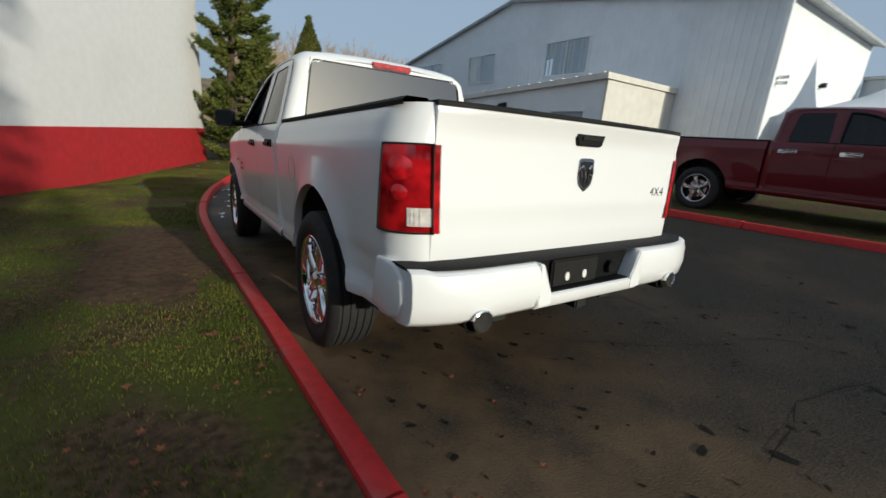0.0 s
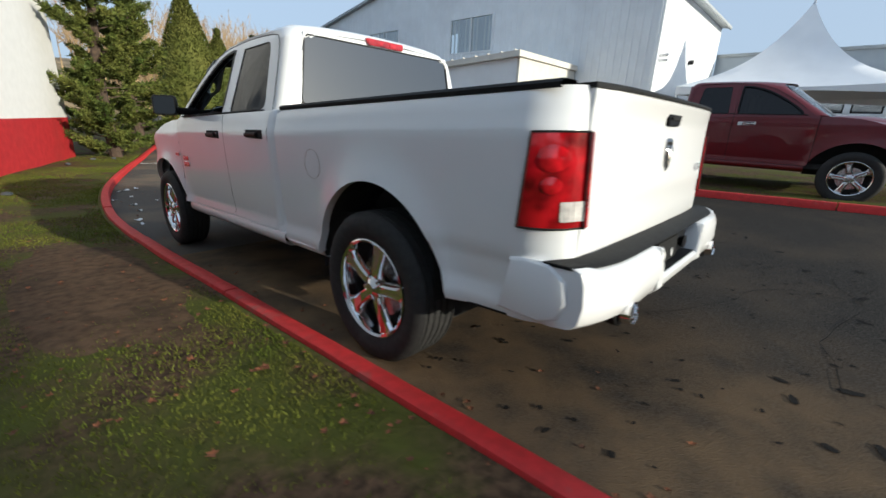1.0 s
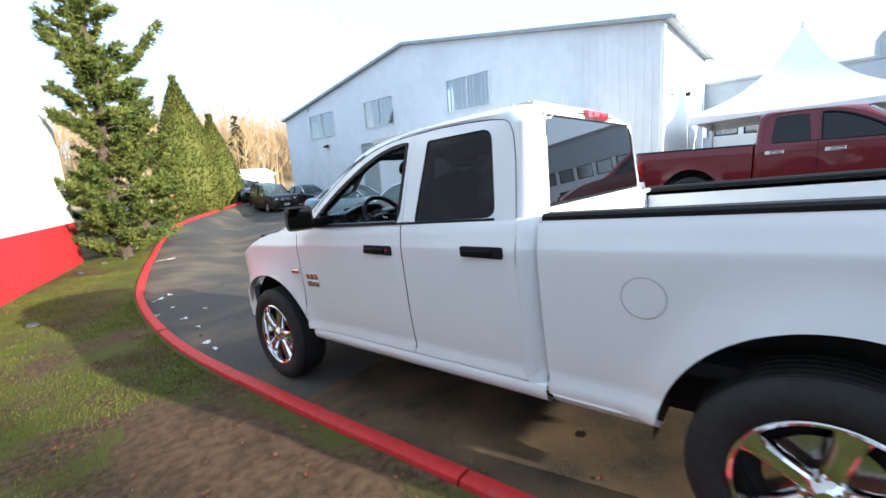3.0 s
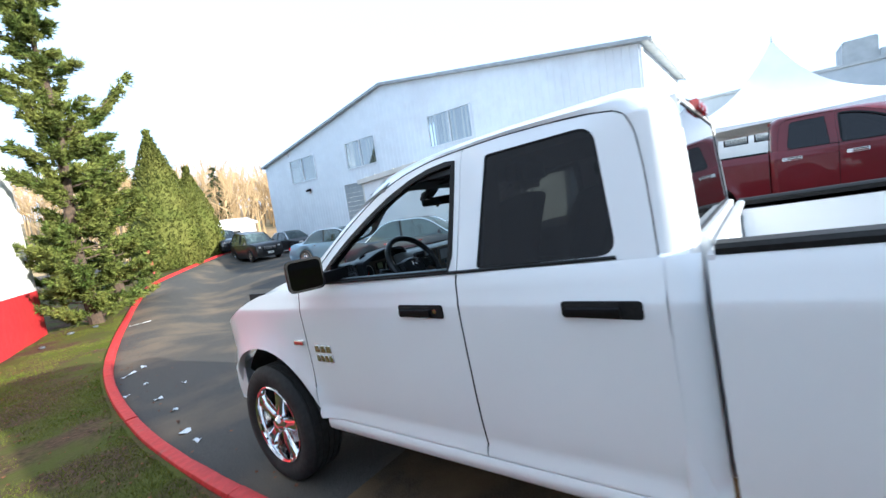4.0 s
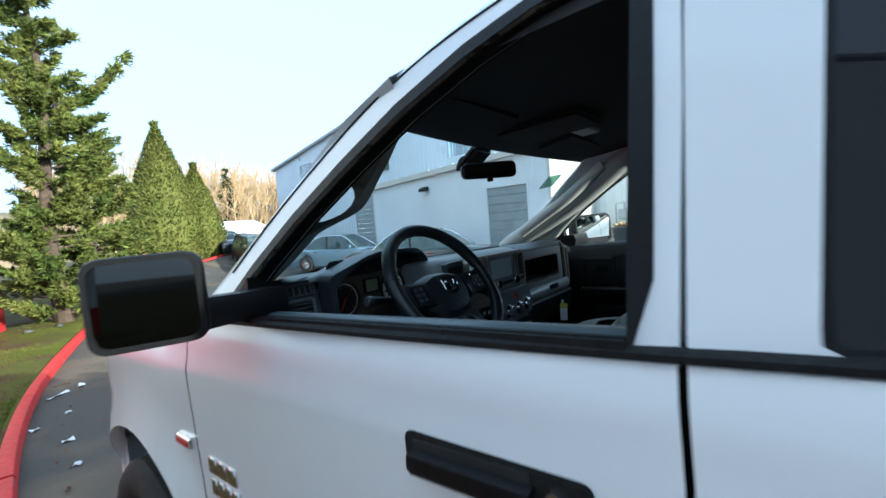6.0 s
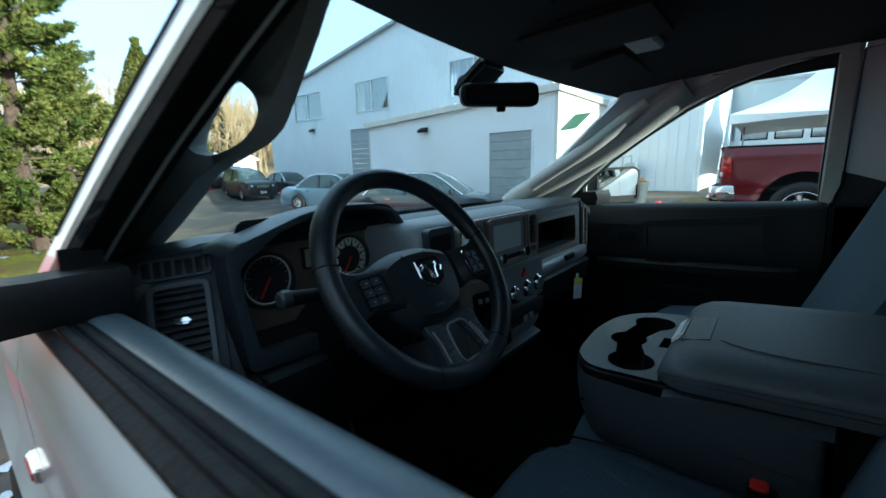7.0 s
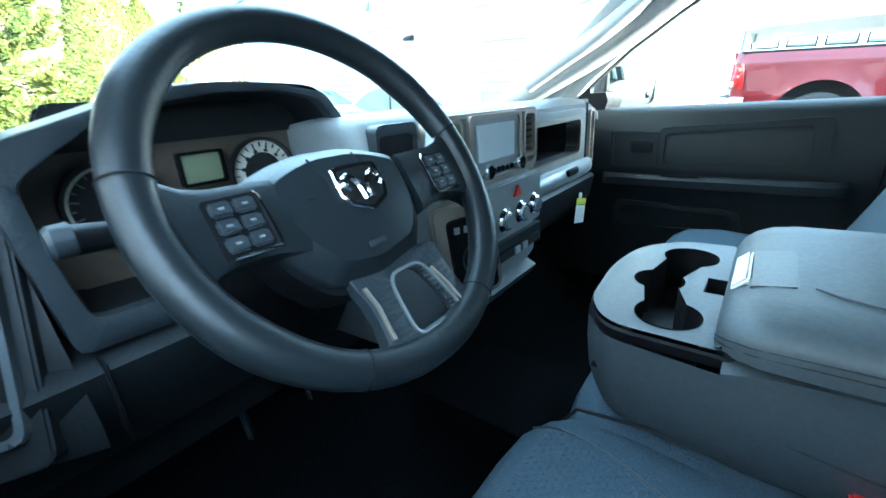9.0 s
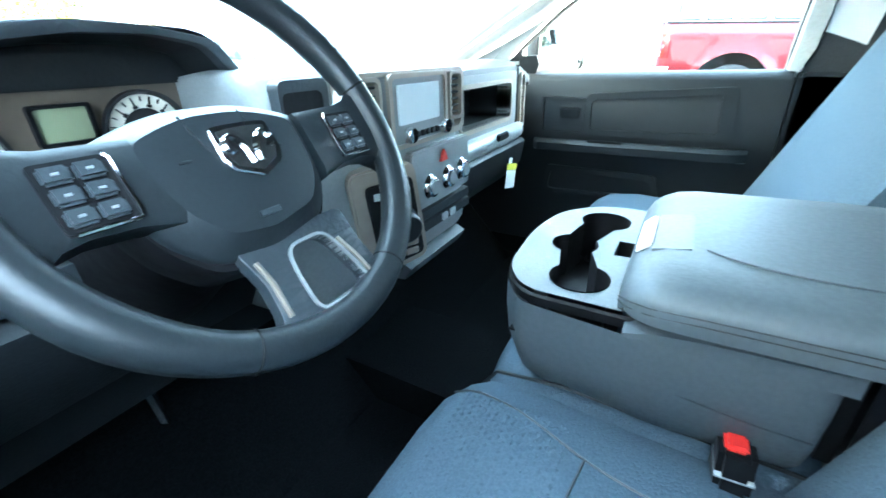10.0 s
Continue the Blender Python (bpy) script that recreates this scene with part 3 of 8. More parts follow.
def kerb_run(name, line, label, width=0.114, height=0.115, piece=2.4, gap=0.008):
    root = empty(name, label=label, category="kerb", kind="structure")
    d = np.r_[0, np.cumsum(np.linalg.norm(np.diff(line, axis=0), axis=1))]
    prof = [(-0.5, -0.1), (-0.5, 0.8), (-0.42, 0.97), (-0.3, 1.0), (0.3, 1.0), (0.43, 0.95), (0.52, 0.75), (0.56, -0.1)]
    s = 0.0
    while s < d[-1] - 0.3:
        e = min(s + piece * random.uniform(0.9, 1.15), d[-1])
        rows = []
        lift = random.uniform(-0.006, 0.006)
        for t in np.linspace(s + gap, e - gap, 10):
            x, y = np.interp(t, d, line[:, 0]), np.interp(t, d, line[:, 1])
            x2, y2 = np.interp(t + 0.05, d, line[:, 0]), np.interp(t + 0.05, d, line[:, 1])
            dx, dy = (x2 - x, y2 - y) if t + 0.05 < d[-1] else (x - np.interp(t - 0.05, d, line[:, 0]), y - np.interp(t - 0.05, d, line[:, 1]))
            k = math.hypot(dx, dy)
            nx, ny = dy / k, -dx / k
            w = 0.004 * noise.noise((x * 3, y * 3, 5))
            rows.append([(x + nx * (u * width + w), y + ny * (u * width + w), H(x, y) + v * height + lift + w) for u, v in prof])
        v, f = loft(rows, False)
        n = len(prof)
        f += [tuple(range(n)), tuple(range(len(v) - n, len(v)))]
        mesh("kerb_stone", v, f, "kerb", root, smooth=30)
        s = e
    return root


kerb_run("kerb", KERB, "curved concrete kerb painted worn red")


def lawn_z(x, y):
    back = max(0.0, kerb_x(y) - x)
    return H(x, y) + 0.085 + min(back, 6) * 0.012 + 0.02 * noise.noise((x * 1.3, y * 1.3, 2))


rows = []
for y in list(np.arange(-14, 34, 0.35)):
    k = kerb_x(y) - 0.06
    rows.append([(k - o, y, lawn_z(k - o, y)) for o in (0, 0.1, 0.25, 0.45, 0.7, 1.0, 1.4, 1.9, 2.5, 3.2, 4.2, 6, 9, 14, 24, 60)])
v, f = loft(rows)
tagged(mesh("lawn", v, f, "soil", smooth=60), "patchy lawn of moss, short grass and bare soil", "lawn", kind="structure")


rows = []
for a in np.linspace(0, math.tau, 49)[:-1]:
    row = []
    for f_ in (0.0, 0.3, 0.6, 0.85, 1.0):
        q_ = f_ * (1 + 0.28 * noise.noise((2 * math.cos(a), 2 * math.sin(a), 3.3)) + 0.1 * noise.noise((7 * math.cos(a), 7 * math.sin(a), 1.0)))
        y = 2.3 + 1.75 * q_ * math.sin(a)
        x = kerb_x(y) - 0.66 + 0.5 * q_ * math.cos(a)
        row.append((x, y, lawn_z(x, y) + 0.008 - 0.014 * (f_ == 1.0)))
    rows.append(row)
tagged(mesh("bare_ground", *loft(rows + rows[:1]), "dirt", smooth=60), "trodden bare brown earth beside the kerb", "soil", kind="structure")


def patch(x, y):
    """How much grass grows here, 0 to 1."""
    bare = 1.3 * max(0.0, 1 - ((x - kerb_x(y) + 0.6) / 0.75) ** 2 - ((y - 2.4) / 2.0) ** 2) if x < kerb_x(y) else 0.0
    return noise.noise((x * 0.8, y * 0.55, 7)) + 0.5 * noise.noise((x * 2.6, y * 2.2, 3)) - bare


def blades(name, count, area, base, label, tall=(0.012, 0.03), keep=-0.02):
    rnd = random.Random(4)
    v, f = [], []
    while len(f) < count:
        x, y = area(rnd)
        if patch(x, y) < keep + rnd.uniform(-0.2, 0.2):
            continue
        z, a, h, w = base(x, y), rnd.uniform(0, 6.28), rnd.uniform(*tall), rnd.uniform(0.002, 0.0045)
        lean = rnd.uniform(0.2, 1.1) * h
        b = rnd.uniform(0, 6.28)
        k = len(v)
        v += [(x - w * math.cos(a), y - w * math.sin(a), z - 0.006), (x + w * math.cos(a), y + w * math.sin(a), z - 0.006), (x + lean * math.cos(b), y + lean * math.sin(b), z + h)]
        f.append((k, k + 1, k + 2))
    me = bpy.data.meshes.new(name)
    me.from_pydata(v, [], f)
    return tagged(finish(name, me, "lawn", None, "", 0), label, "grass", kind="stuff")


def lawn_area(rnd):
    y = -2.5 + 16 * rnd.random() ** 1.9 if rnd.random() < 0.7 else rnd.uniform(4, 17)
    return kerb_x(y) - 0.1 - 4.2 * rnd.random() ** 1.3, y


blades("grass", 230000, lawn_area, lawn_z, "short uneven green grass growing in patches", (0.007, 0.024), -0.22)

# island across the lane, under the red pickup
ISLE = smooth_line([(9.8, 4.2), (7.6, 4.0), (6.4, 3.2), (5.95, 2.0), (5.9, 0.4), (6.0, -2), (6.25, -6), (6.7, -14)], 80)
kerb_run("island_kerb", ISLE[::-1].copy(), "low concrete island kerb painted worn red")


def isle_x(y):
    return float(np.interp(-y, -ISLE[:, 1], ISLE[:, 0]))


rows = []
for y in np.arange(-13.8, 4.1, 0.3):
    k = isle_x(y) + 0.06
    rows.append([(x, y, H(x, y) + 0.03 + 0.015 * noise.noise((x * 2, y * 2, 9))) for x in np.linspace(k, 12, 14)])
v, f = loft(rows)
tagged(mesh("island_lawn", v, f, "soil", smooth=60), "grassed traffic island with patchy turf", "lawn", kind="structure")
blades("grass", 14000, lambda r: (6.1 + 4 * r.random() ** 1.5, r.uniform(-7, 3.5)), lambda x, y: H(x, y) + 0.03, "short green grass on the traffic island", keep=-0.3)


# ---- white and red building beside the lawn ----
WA, WB = Vector((-8.4, -4.2, 0)), Vector((-0.47, 16.2, 0))
wd = (WB - WA).normalized()
wn_ = Vector((wd.y, -wd.x, 0))
L_ = (WB - WA).length
frame_w = Matrix(((wd.x, -wn_.x, 0, WA.x), (wd.y, -wn_.y, 0, WA.y), (0, 0, 1, -0.6), (0, 0, 0, 1)))
left = empty("wall_west", frame_w, "long white painted wall with a red band along its foot", "wall", kind="structure")
mesh("wall_face", *box(0, L_, 0, 0.3, 1.5, 8.2), "stucco", left)
mesh("wall_band", *box(-0.002, L_ + 0.004, -0.004, 0.304, -0.3, 1.5), "redwall", left)
mesh("end_wall", *box(L_ - 0.3, L_ - 0.002, 0.3, 14, 1.5, 8.2), "stucco", left)
mesh("end_wall_band", *box(L_ - 0.3, L_ + 0.002, 0.304, 14, -0.3, 1.5), "redwall", left)
mesh("wall_cap", *rbox(-0.05, L_ + 0.05, -0.05, 0.35, 8.2, 8.32, 0.02), "roof", left)


# ---- large gabled metal building ----
BX, BY0, BY1, EAVE, PEAK, BD = 15.33, 4.19, 31.0, 6.5, 8.85, 9.0
hall = empty("wall_east", label="large white corrugated metal hall with a low gable", category="building", kind="structure")
WIN = [(11.9, 14.62), (18.85, 21.5), (24.9, 27.8)]
WZ0, WZ1 = 4.79, 6.355
DOORS = [(19.7, 22.3, 3.85)]


def gable_z(y):
    mid = (BY0 + BY1) / 2
    return PEAK - (PEAK - EAVE) * abs(y - mid) / (mid - BY0)


cols = [BY0]
while cols[-1] < BY1 - 0.05:
    cols.append(cols[-1] + 0.3)
cols[-1] = BY1


def hall_strip(y0, y1, z0, z1, name):
    """One width of ribbed sheet between two heights."""
    r = 0.014
    ys = [y0, y0 + 0.035, y0 + 0.06, y0 + 0.09, min(y0 + 0.12, y1), y1]
    xs = [0, 0, -r, -r, 0, 0]
    lo = [(BX + x, y, z0) for x, y in zip(xs, ys)]
    hi = [(BX + x, y, z1 if z1 is not None else gable_z(y)) for x, y in zip(xs, ys)]
    v, f = loft([lo, hi])
    return v, f


pieces = []
for a, b in zip(cols[:-1], cols[1:]):
    spans = [(-0.4, None)]
    for w0, w1 in WIN:
        if a >= w0 - 0.15 and b <= w1 + 0.16:
            spans = [(-0.4, WZ0), (WZ1, None)]
    for w0, w1, top in DOORS:
        if a >= w0 - 0.15 and b <= w1 + 0.16:
            spans = [(top, spans[0][1]), *spans[1:]]
    pieces += [hall_strip(a, b, z0, z1, "sheet") for z0, z1 in spans]
mesh("ribbed_sheeting", *join(*pieces), "siding", hall, smooth=20)
sp = []
x = BX
while x < BX + BD:
    sp.append(([(x, BY0, -0.4), (x + 0.2, BY0, -0.4), (x + 0.24, BY0 - 0.014, -0.4), (x + 0.28, BY0 - 0.014, -0.4), (x + 0.3, BY0, -0.4),
                (x, BY0, EAVE), (x + 0.2, BY0, EAVE), (x + 0.24, BY0 - 0.014, EAVE), (x + 0.28, BY0 - 0.014, EAVE), (x + 0.3, BY0, EAVE)],
               [(i, i + 1, i + 6, i + 5) for i in range(4)]))
    x += 0.3
mesh("side_sheeting", *join(*sp), "siding", hall, smooth=20)
mesh("far_wall", *box(BX, BX + BD, BY1, BY1 + 0.2, -0.5, EAVE), "siding", hall)
mid = (BY0 + BY1) / 2
for y0, y1, z0, z1 in ((BY0 - 0.35, mid, EAVE - 0.05, PEAK), (mid, BY1 + 0.35, PEAK, EAVE - 0.05)):
    mesh("roof_slope", [(BX - 0.25, y0, z0), (BX + BD, y0, z0), (BX + BD, y1, z1), (BX - 0.25, y1, z1), (BX - 0.25, y0, z0 + 0.14), (BX + BD, y0, z0 + 0.14), (BX + BD, y1, z1 + 0.14), (BX - 0.25, y1, z1 + 0.14)],
         [(0, 1, 2, 3), (4, 5, 6, 7), (0, 1, 5, 4), (2, 3, 7, 6), (0, 3, 7, 4), (1, 2, 6, 5)], "roof", hall, smooth=0)
mesh("gutter", *rbox(BX - 0.25, BX + BD, BY0 - 0.45, BY0 - 0.34, EAVE - 0.1, EAVE + 0.05, 0.02), "roof", hall)
mesh("downpipe", *tube([(BX - 0.06, BY0 - 0.05, EAVE - 0.1), (BX - 0.06, BY0 - 0.05, 0.3)], 0.05, 8), "siding", hall)
for i, (w0, w1) in enumerate(WIN):
    win = empty(f"window_{i + 1}", label="wide hall window with vertical blinds hanging half open", category="window", kind="structure")
    for a, b, c_, d in ((w0 - 0.02, w1 + 0.02, WZ0 - 0.06, WZ0), (w0 - 0.02, w1 + 0.02, WZ1, WZ1 + 0.06), (w0 - 0.06, w0, WZ0, WZ1), (w1, w1 + 0.06, WZ0, WZ1), ((w0 + w1) / 2 - 0.02, (w0 + w1) / 2 + 0.02, WZ0, WZ1)):
        mesh("window_frame", *box(BX - 0.05, BX + 0.06, a, b, c_, d), "siding", win)
    mesh("pane", *box(BX + 0.01, BX + 0.016, w0, w1, WZ0, WZ1), "winglass", win)
    n = 11
    for k in range(n):
        y = w0 + (w1 - w0) * (k + 0.5) / n
        if (k * 7 + i * 3) % 5 != 1:
            mesh("blind_slat", [(BX + 0.12, y - 0.085, WZ0 + 0.02), (BX + 0.2, y + 0.085, WZ0 + 0.02), (BX + 0.2, y + 0.085, WZ1), (BX + 0.12, y - 0.085, WZ1)], [(0, 1, 2, 3)], "annexpaint", win, smooth=0)
    mesh("room_back", *box(BX + 0.9, BX + 0.95, w0 - 0.3, w1 + 0.3, WZ0 - 0.3, WZ1 + 0.3), "greywall", win)


def roll_door(name, x, y0, y1, z0, z1, label):
    d = empty(name, label=label, category="door", kind="structure")
    n = int((z1 - z0) / 0.28)
    for k in range(n):
        a, b = z0 + (z1 - z0) * k / n, z0 + (z1 - z0) * (k + 1) / n
        mesh("door_panel", *rbox(x, x + 0.05, y0, y1, a + 0.006, b, 0.008, 1), "door", d)
    for a, b in ((y0 - 0.08, y0), (y1, y1 + 0.08)):
        mesh("door_jamb", *box(x - 0.05, x + 0.06, a, b, z0, z1), "siding", d)
    mesh("door_head", *box(x - 0.05, x + 0.06, y0 - 0.08, y1 + 0.08, z1, z1 + 0.1), "siding", d)


roll_door("door_1", BX + 0.02, 19.7, 22.3, -0.1, 3.85, "tall grey roll-up door closed in the hall wall")


def wall_lamp(x, y, z, label):
    l = empty("wall_lamp", label=label, category="lamp", group="wall lamps")
    mesh("bracket", *rbox(x - 0.04, x + 0.02, y - 0.08, y + 0.08, z - 0.08, z + 0.08, 0.01), "alu", l)
    mesh("housing", *bevelled(prism([(x - 0.3, z + 0.02), (x - 0.04, z + 0.13), (x - 0.04, z - 0.06), (x - 0.28, z - 0.08)], y - 0.17, y + 0.17, "y"), 0.015), "trim", l)
    mesh("lens", *rbox(x - 0.27, x - 0.06, y - 0.14, y + 0.14, z - 0.1, z - 0.075, 0.006), "clearlens", l)


wall_lamp(BX, 25.9, 4.05, "grey wall lamp on the ribbed hall wall")

# annex against the hall
AX, AY0, AY1 = 11.1, 7.45, 15.7
annex = empty("annex_wall", label="low cream metal annex with a shallow shed roof", category="building", kind="structure")


def annex_z(y):
    return 3.62 - (y - AY0) * 0.055


ad0, ad1, adz = 8.15, 9.8, 2.57
for y0, y1, z0 in ((AY0, ad0, -0.4), (ad0, ad1, adz), (ad1, AY1, -0.4)):
    mesh("front_wall", [(AX, y0, z0), (AX, y1, z0), (AX, y1, annex_z(y1)), (AX, y0, annex_z(y0)), (AX + 0.12, y0, z0), (AX + 0.12, y1, z0), (AX + 0.12, y1, annex_z(y1)), (AX + 0.12, y0, annex_z(y0))],
         [(0, 1, 2, 3), (4, 5, 6, 7), (0, 1, 5, 4), (2, 3, 7, 6), (0, 3, 7, 4), (1, 2, 6, 5)], "siding", annex, smooth=0)
mesh("side_wall", *box(AX + 0.002, BX, AY0 - 0.1, AY0, -0.4, 3.6), "annexpaint", annex)
mesh("far_side_wall", *box(AX + 0.002, BX, AY1, AY1 + 0.1, -0.4, annex_z(AY1)), "annexpaint", annex)
mesh("roof_edge", [(AX - 0.18, AY0 - 0.2, 3.62), (AX - 0.18, AY1 + 0.2, annex_z(AY1)), (AX - 0.18, AY1 + 0.2, annex_z(AY1) + 0.2), (AX - 0.18, AY0 - 0.2, 3.82),
                   (BX, AY0 - 0.2, 3.62), (BX, AY1 + 0.2, annex_z(AY1)), (BX, AY1 + 0.2, annex_z(AY1) + 0.2), (BX, AY0 - 0.2, 3.82)],
     [(0, 1, 2, 3), (4, 5, 6, 7), (0, 1, 5, 4), (2, 3, 7, 6), (0, 3, 7, 4), (1, 2, 6, 5)], "annexpaint", annex, smooth=0)
k = AY0
while k < AY1:
    mesh("roof_rib", *rbox(AX - 0.19, BX, k, k + 0.05, annex_z(k) + 0.19, annex_z(k) + 0.235, 0.008, 1), "annexpaint", annex)
    k += 0.6
roll_door("door_2", AX + 0.03, ad0 + 0.05, ad1 - 0.05, -0.1, adz, "grey steel door closed in the annex wall")
wall_lamp(AX, 12.6, 2.85, "grey wall lamp on the annex wall")
wall_lamp(BX + 4.5, BY0 - 0.02, 4.3, "grey wall lamp on the hall side wall")
for z in (3.9, 4.08):
    mesh("vent_pipe", *tube([(BX + 0.4, BY0 - 0.02, z), (BX + 0.4, BY0 - 0.3, z)], 0.06, 8), "alu", hall)

# long grey building behind the tent
back = empty("wall_far", label="long grey building with a row of small windows", category="building", kind="structure")
GX = 24.6
mesh("upper_wall", *box(GX, GX + 0.3, -30, BY0, 3.35, 5.15), "greywall", back)
mesh("lower_wall", *box(GX + 0.05, GX + 0.3, -30, BY0, 0.2, 2.5), "siding", back)
mesh("roof_cap", *rbox(GX - 0.1, GX + 0.4, -30, BY0, 5.15, 5.3, 0.02), "roof", back)
for k in range(26):
    y = BY0 - 0.4 - k * 1.3
    mesh("mullion", *box(GX + 0.02, GX + 0.3, y - 0.12, y + 0.12, 2.5, 3.35), "siding", back)
    w = empty(f"window_{k + 4}", label="small dark window in the grey building", category="window", kind="structure")
    mesh("pane", *box(GX + 0.12, GX + 0.126, y - 1.18, y - 0.12, 2.5, 3.35), "winglass", w)
    for a, b, c_, d in ((y - 1.18, y - 0.12, 2.5, 2.56), (y - 1.18, y - 0.12, 3.29, 3.35), (y - 1.18, y - 1.12, 2.56, 3.29), (y - 0.18, y - 0.12, 2.56, 3.29)):
        mesh("window_frame", *box(GX + 0.06, GX + 0.14, a, b, c_, d), "trim", w)
mesh("room_back", *box(GX + 1.2, GX + 1.3, -30, BY0, 1, 4), "greywall", back)
for y, w, h in ((-3.0, 0.6, 1.15), (-4.9, 1.3, 0.5)):
    mesh("roof_unit", *rbox(GX + 1, GX + 3, y - w, y + w, 5.05, 5.3 + h, 0.05), "roof", back)


# ---- peaked tent ----
tent = empty("event_tent", label="white peaked fabric tent on slim poles", category="tent")
TX, TY, TW, TE, TP = 19.3, 0.3, 3.2, 3.0, 6.1
rows = []
for t in np.linspace(0, 1, 14):
    r = TW * (1 - t) ** 1.0
    z = TE + (TP - TE) * (0.42 * t + 0.58 * t**3.2)
    loop = [(TX + sx * r, TY + sy * r) for sx, sy in ((-1, -1), (1, -1), (1, 1), (-1, 1))]
    row = []
    for i in range(4):
        a, b = loop[i], loop[(i + 1) % 4]
        for k in range(8):
            u = k / 8
            row.append((a[0] + (b[0] - a[0]) * u, a[1] + (b[1] - a[1]) * u, z - 0.1 * math.sin(math.pi * u) * (1 - t)))
    rows.append(row)
mesh("canopy", *loft(rows, True), "tent", tent, smooth=50)
rows = []
for dz in (0, -0.32):
    row = []
    for i in range(4):
        a, b = [(-1, -1), (1, -1), (1, 1), (-1, 1)][i], [(1, -1), (1, 1), (-1, 1), (-1, -1)][i]
        for k in range(12):
            u = k / 12
            row.append((TX + TW * (a[0] + (b[0] - a[0]) * u), TY + TW * (a[1] + (b[1] - a[1]) * u), TE + dz + (0.12 * math.sin(math.pi * u) if dz else -0.1 * math.sin(math.pi * u))))
    rows.append(row)
mesh("valance", *loft(rows, True), "tent", tent)
for sx in (-1, 1):
    for sy in (-1, 1):
        mesh("pole", *tube([(TX + sx * TW * 0.98, TY + sy * TW * 0.98, H(TX, TY)), (TX + sx * TW * 0.98, TY + sy * TW * 0.98, TE)], 0.04, 8), "alu", tent)
mesh("finial", *tube([(TX, TY, TP - 0.1), (TX, TY, TP + 0.15)], [0.05, 0.02], 8), "alu", tent)


# ---- pickup trucks ----
PZ = [0.42, 0.47, 0.51, 0.56, 0.595, 0.635, 0.70, 0.731, 0.745, 0.80, 0.90, 1.00, 1.10, 1.17, 1.20, 1.215, 1.235, 1.27, 1.31, 1.345]
PX = [0.86, 0.915, 0.935, 0.938, 0.922, 0.928, 0.936, 0.938, 0.939, 0.943, 0.948, 0.952, 0.955, 0.957, 0.957, 0.954, 0.946, 0.937, 0.925, 0.905]
ARCHES = [(-0.012, 0.40, 0.525, 0.567), (3.569, 0.40, 0.585, 0.545)]


def side_x(y, z):
    x = float(np.interp(z, PZ, PX))
    if y > 1.25 and z > 1.2:
        x += 0.03 * min(1.0, (y - 1.25) / 0.8) * min(1.0, (z - 1.2) / 0.145) * (1.0 if y < 2.9 else max(0.0, 1 - (y - 2.9) / 0.3))
    if y < 0 and z < 0.745:
        x -= 0.006 * min(1.0, (0.745 - z) / 0.014) * min(1.0, -y / 0.3)
    for yc, zc, a, b in ARCHES:
        r = math.hypot((y - yc) / a, (z - zc) / b)
        x += 0.034 * math.exp(-((r - 1.0) / 0.13) ** 2)
    return x


def low_z(y, base=0.47):
    for yc, zc, a, b in ARCHES:
        u = (y - yc) / a
        if abs(u) < 1:
            return max(base, zc + b * math.sqrt(1 - u * u))
    return base


def side_panel(ys, base, top, bend=None):
    """Skin of a body side between given y; rows follow the creases. bend(y): how far the skin turns in."""
    rows = []
    for y in ys:
        lo = low_z(y, base)
        row = []
        for z in PZ:
            zz = min(max(z, lo), top(y) if callable(top) else top)
            row.append((-(side_x(y, zz) - (bend(y) if bend else 0)), y, zz))
        edge = row[0]
        rows.append([(edge[0] + 0.05, edge[1], edge[2] + 0.005), (edge[0] + 0.012, edge[1], edge[2] - 0.002)] + row)
    return loft(rows)


def arch_ys(y0, y1, step=0.05):
    ys = set(np.round(np.linspace(y0, y1, max(2, int((y1 - y0) / step))), 4))
    for yc, zc, a, b in ARCHES:
        for k in range(41):
            y = yc - a * math.cos(math.pi * k / 40)
            if y0 < y < y1:
                ys.add(round(y, 4))
    return sorted(ys)


def both(name, piece, material, parent, label=""):
    a = mesh(name, *piece, material, parent, label)
    b = mesh(name, *flip_x(piece), material, parent, label)
    return a, b


def upper_x(z, y=1.25):
    swell = 0.045 * min(1.0, max(0.0, (y - 1.25) / 0.8)) * float(np.interp(z, [1.2, 1.35, 1.8], [0.0, 1.0, 0.1]))
    return float(np.interp(z, [1.33, 1.36, 1.80, 1.86, 1.9], [0.895, 0.887, 0.772, 0.742, 0.7])) + swell


FRONT_WIN = [(2.80, 1.352), (2.69, 1.45), (2.56, 1.545), (2.42, 1.63), (2.28, 1.705), (2.14, 1.76), (2.02, 1.79), (1.889, 1.803), (1.893, 1.60), (1.899, 1.352)]
FRONT_FRAME = [(2.95, 1.335), (2.80, 1.455), (2.66, 1.565), (2.51, 1.665), (2.36, 1.75), (2.2, 1.81), (2.05, 1.842), (1.835, 1.856), (1.842, 1.60), (1.855, 1.335)]
REAR_BOX = [(1.757, 1.351), (1.712, 1.803), (1.268, 1.80), (1.217, 1.353)]
REAR_SHARP, REAR_SOFT = rounded(REAR_BOX, 0.014, 7), rounded(REAR_BOX, 0.065, 7)
REAR_WIN = REAR_SHARP[:len(REAR_SHARP) // 2] + REAR_SOFT[len(REAR_SOFT) // 2:]
REAR_SEAM = [(1.835, 1.858), (1.64, 1.862), (1.447, 1.856), (1.27, 1.842), (1.2, 1.829), (1.165, 1.808), (1.142, 1.765), (1.121, 1.655), (1.106, 1.49), (1.096, 1.335)]
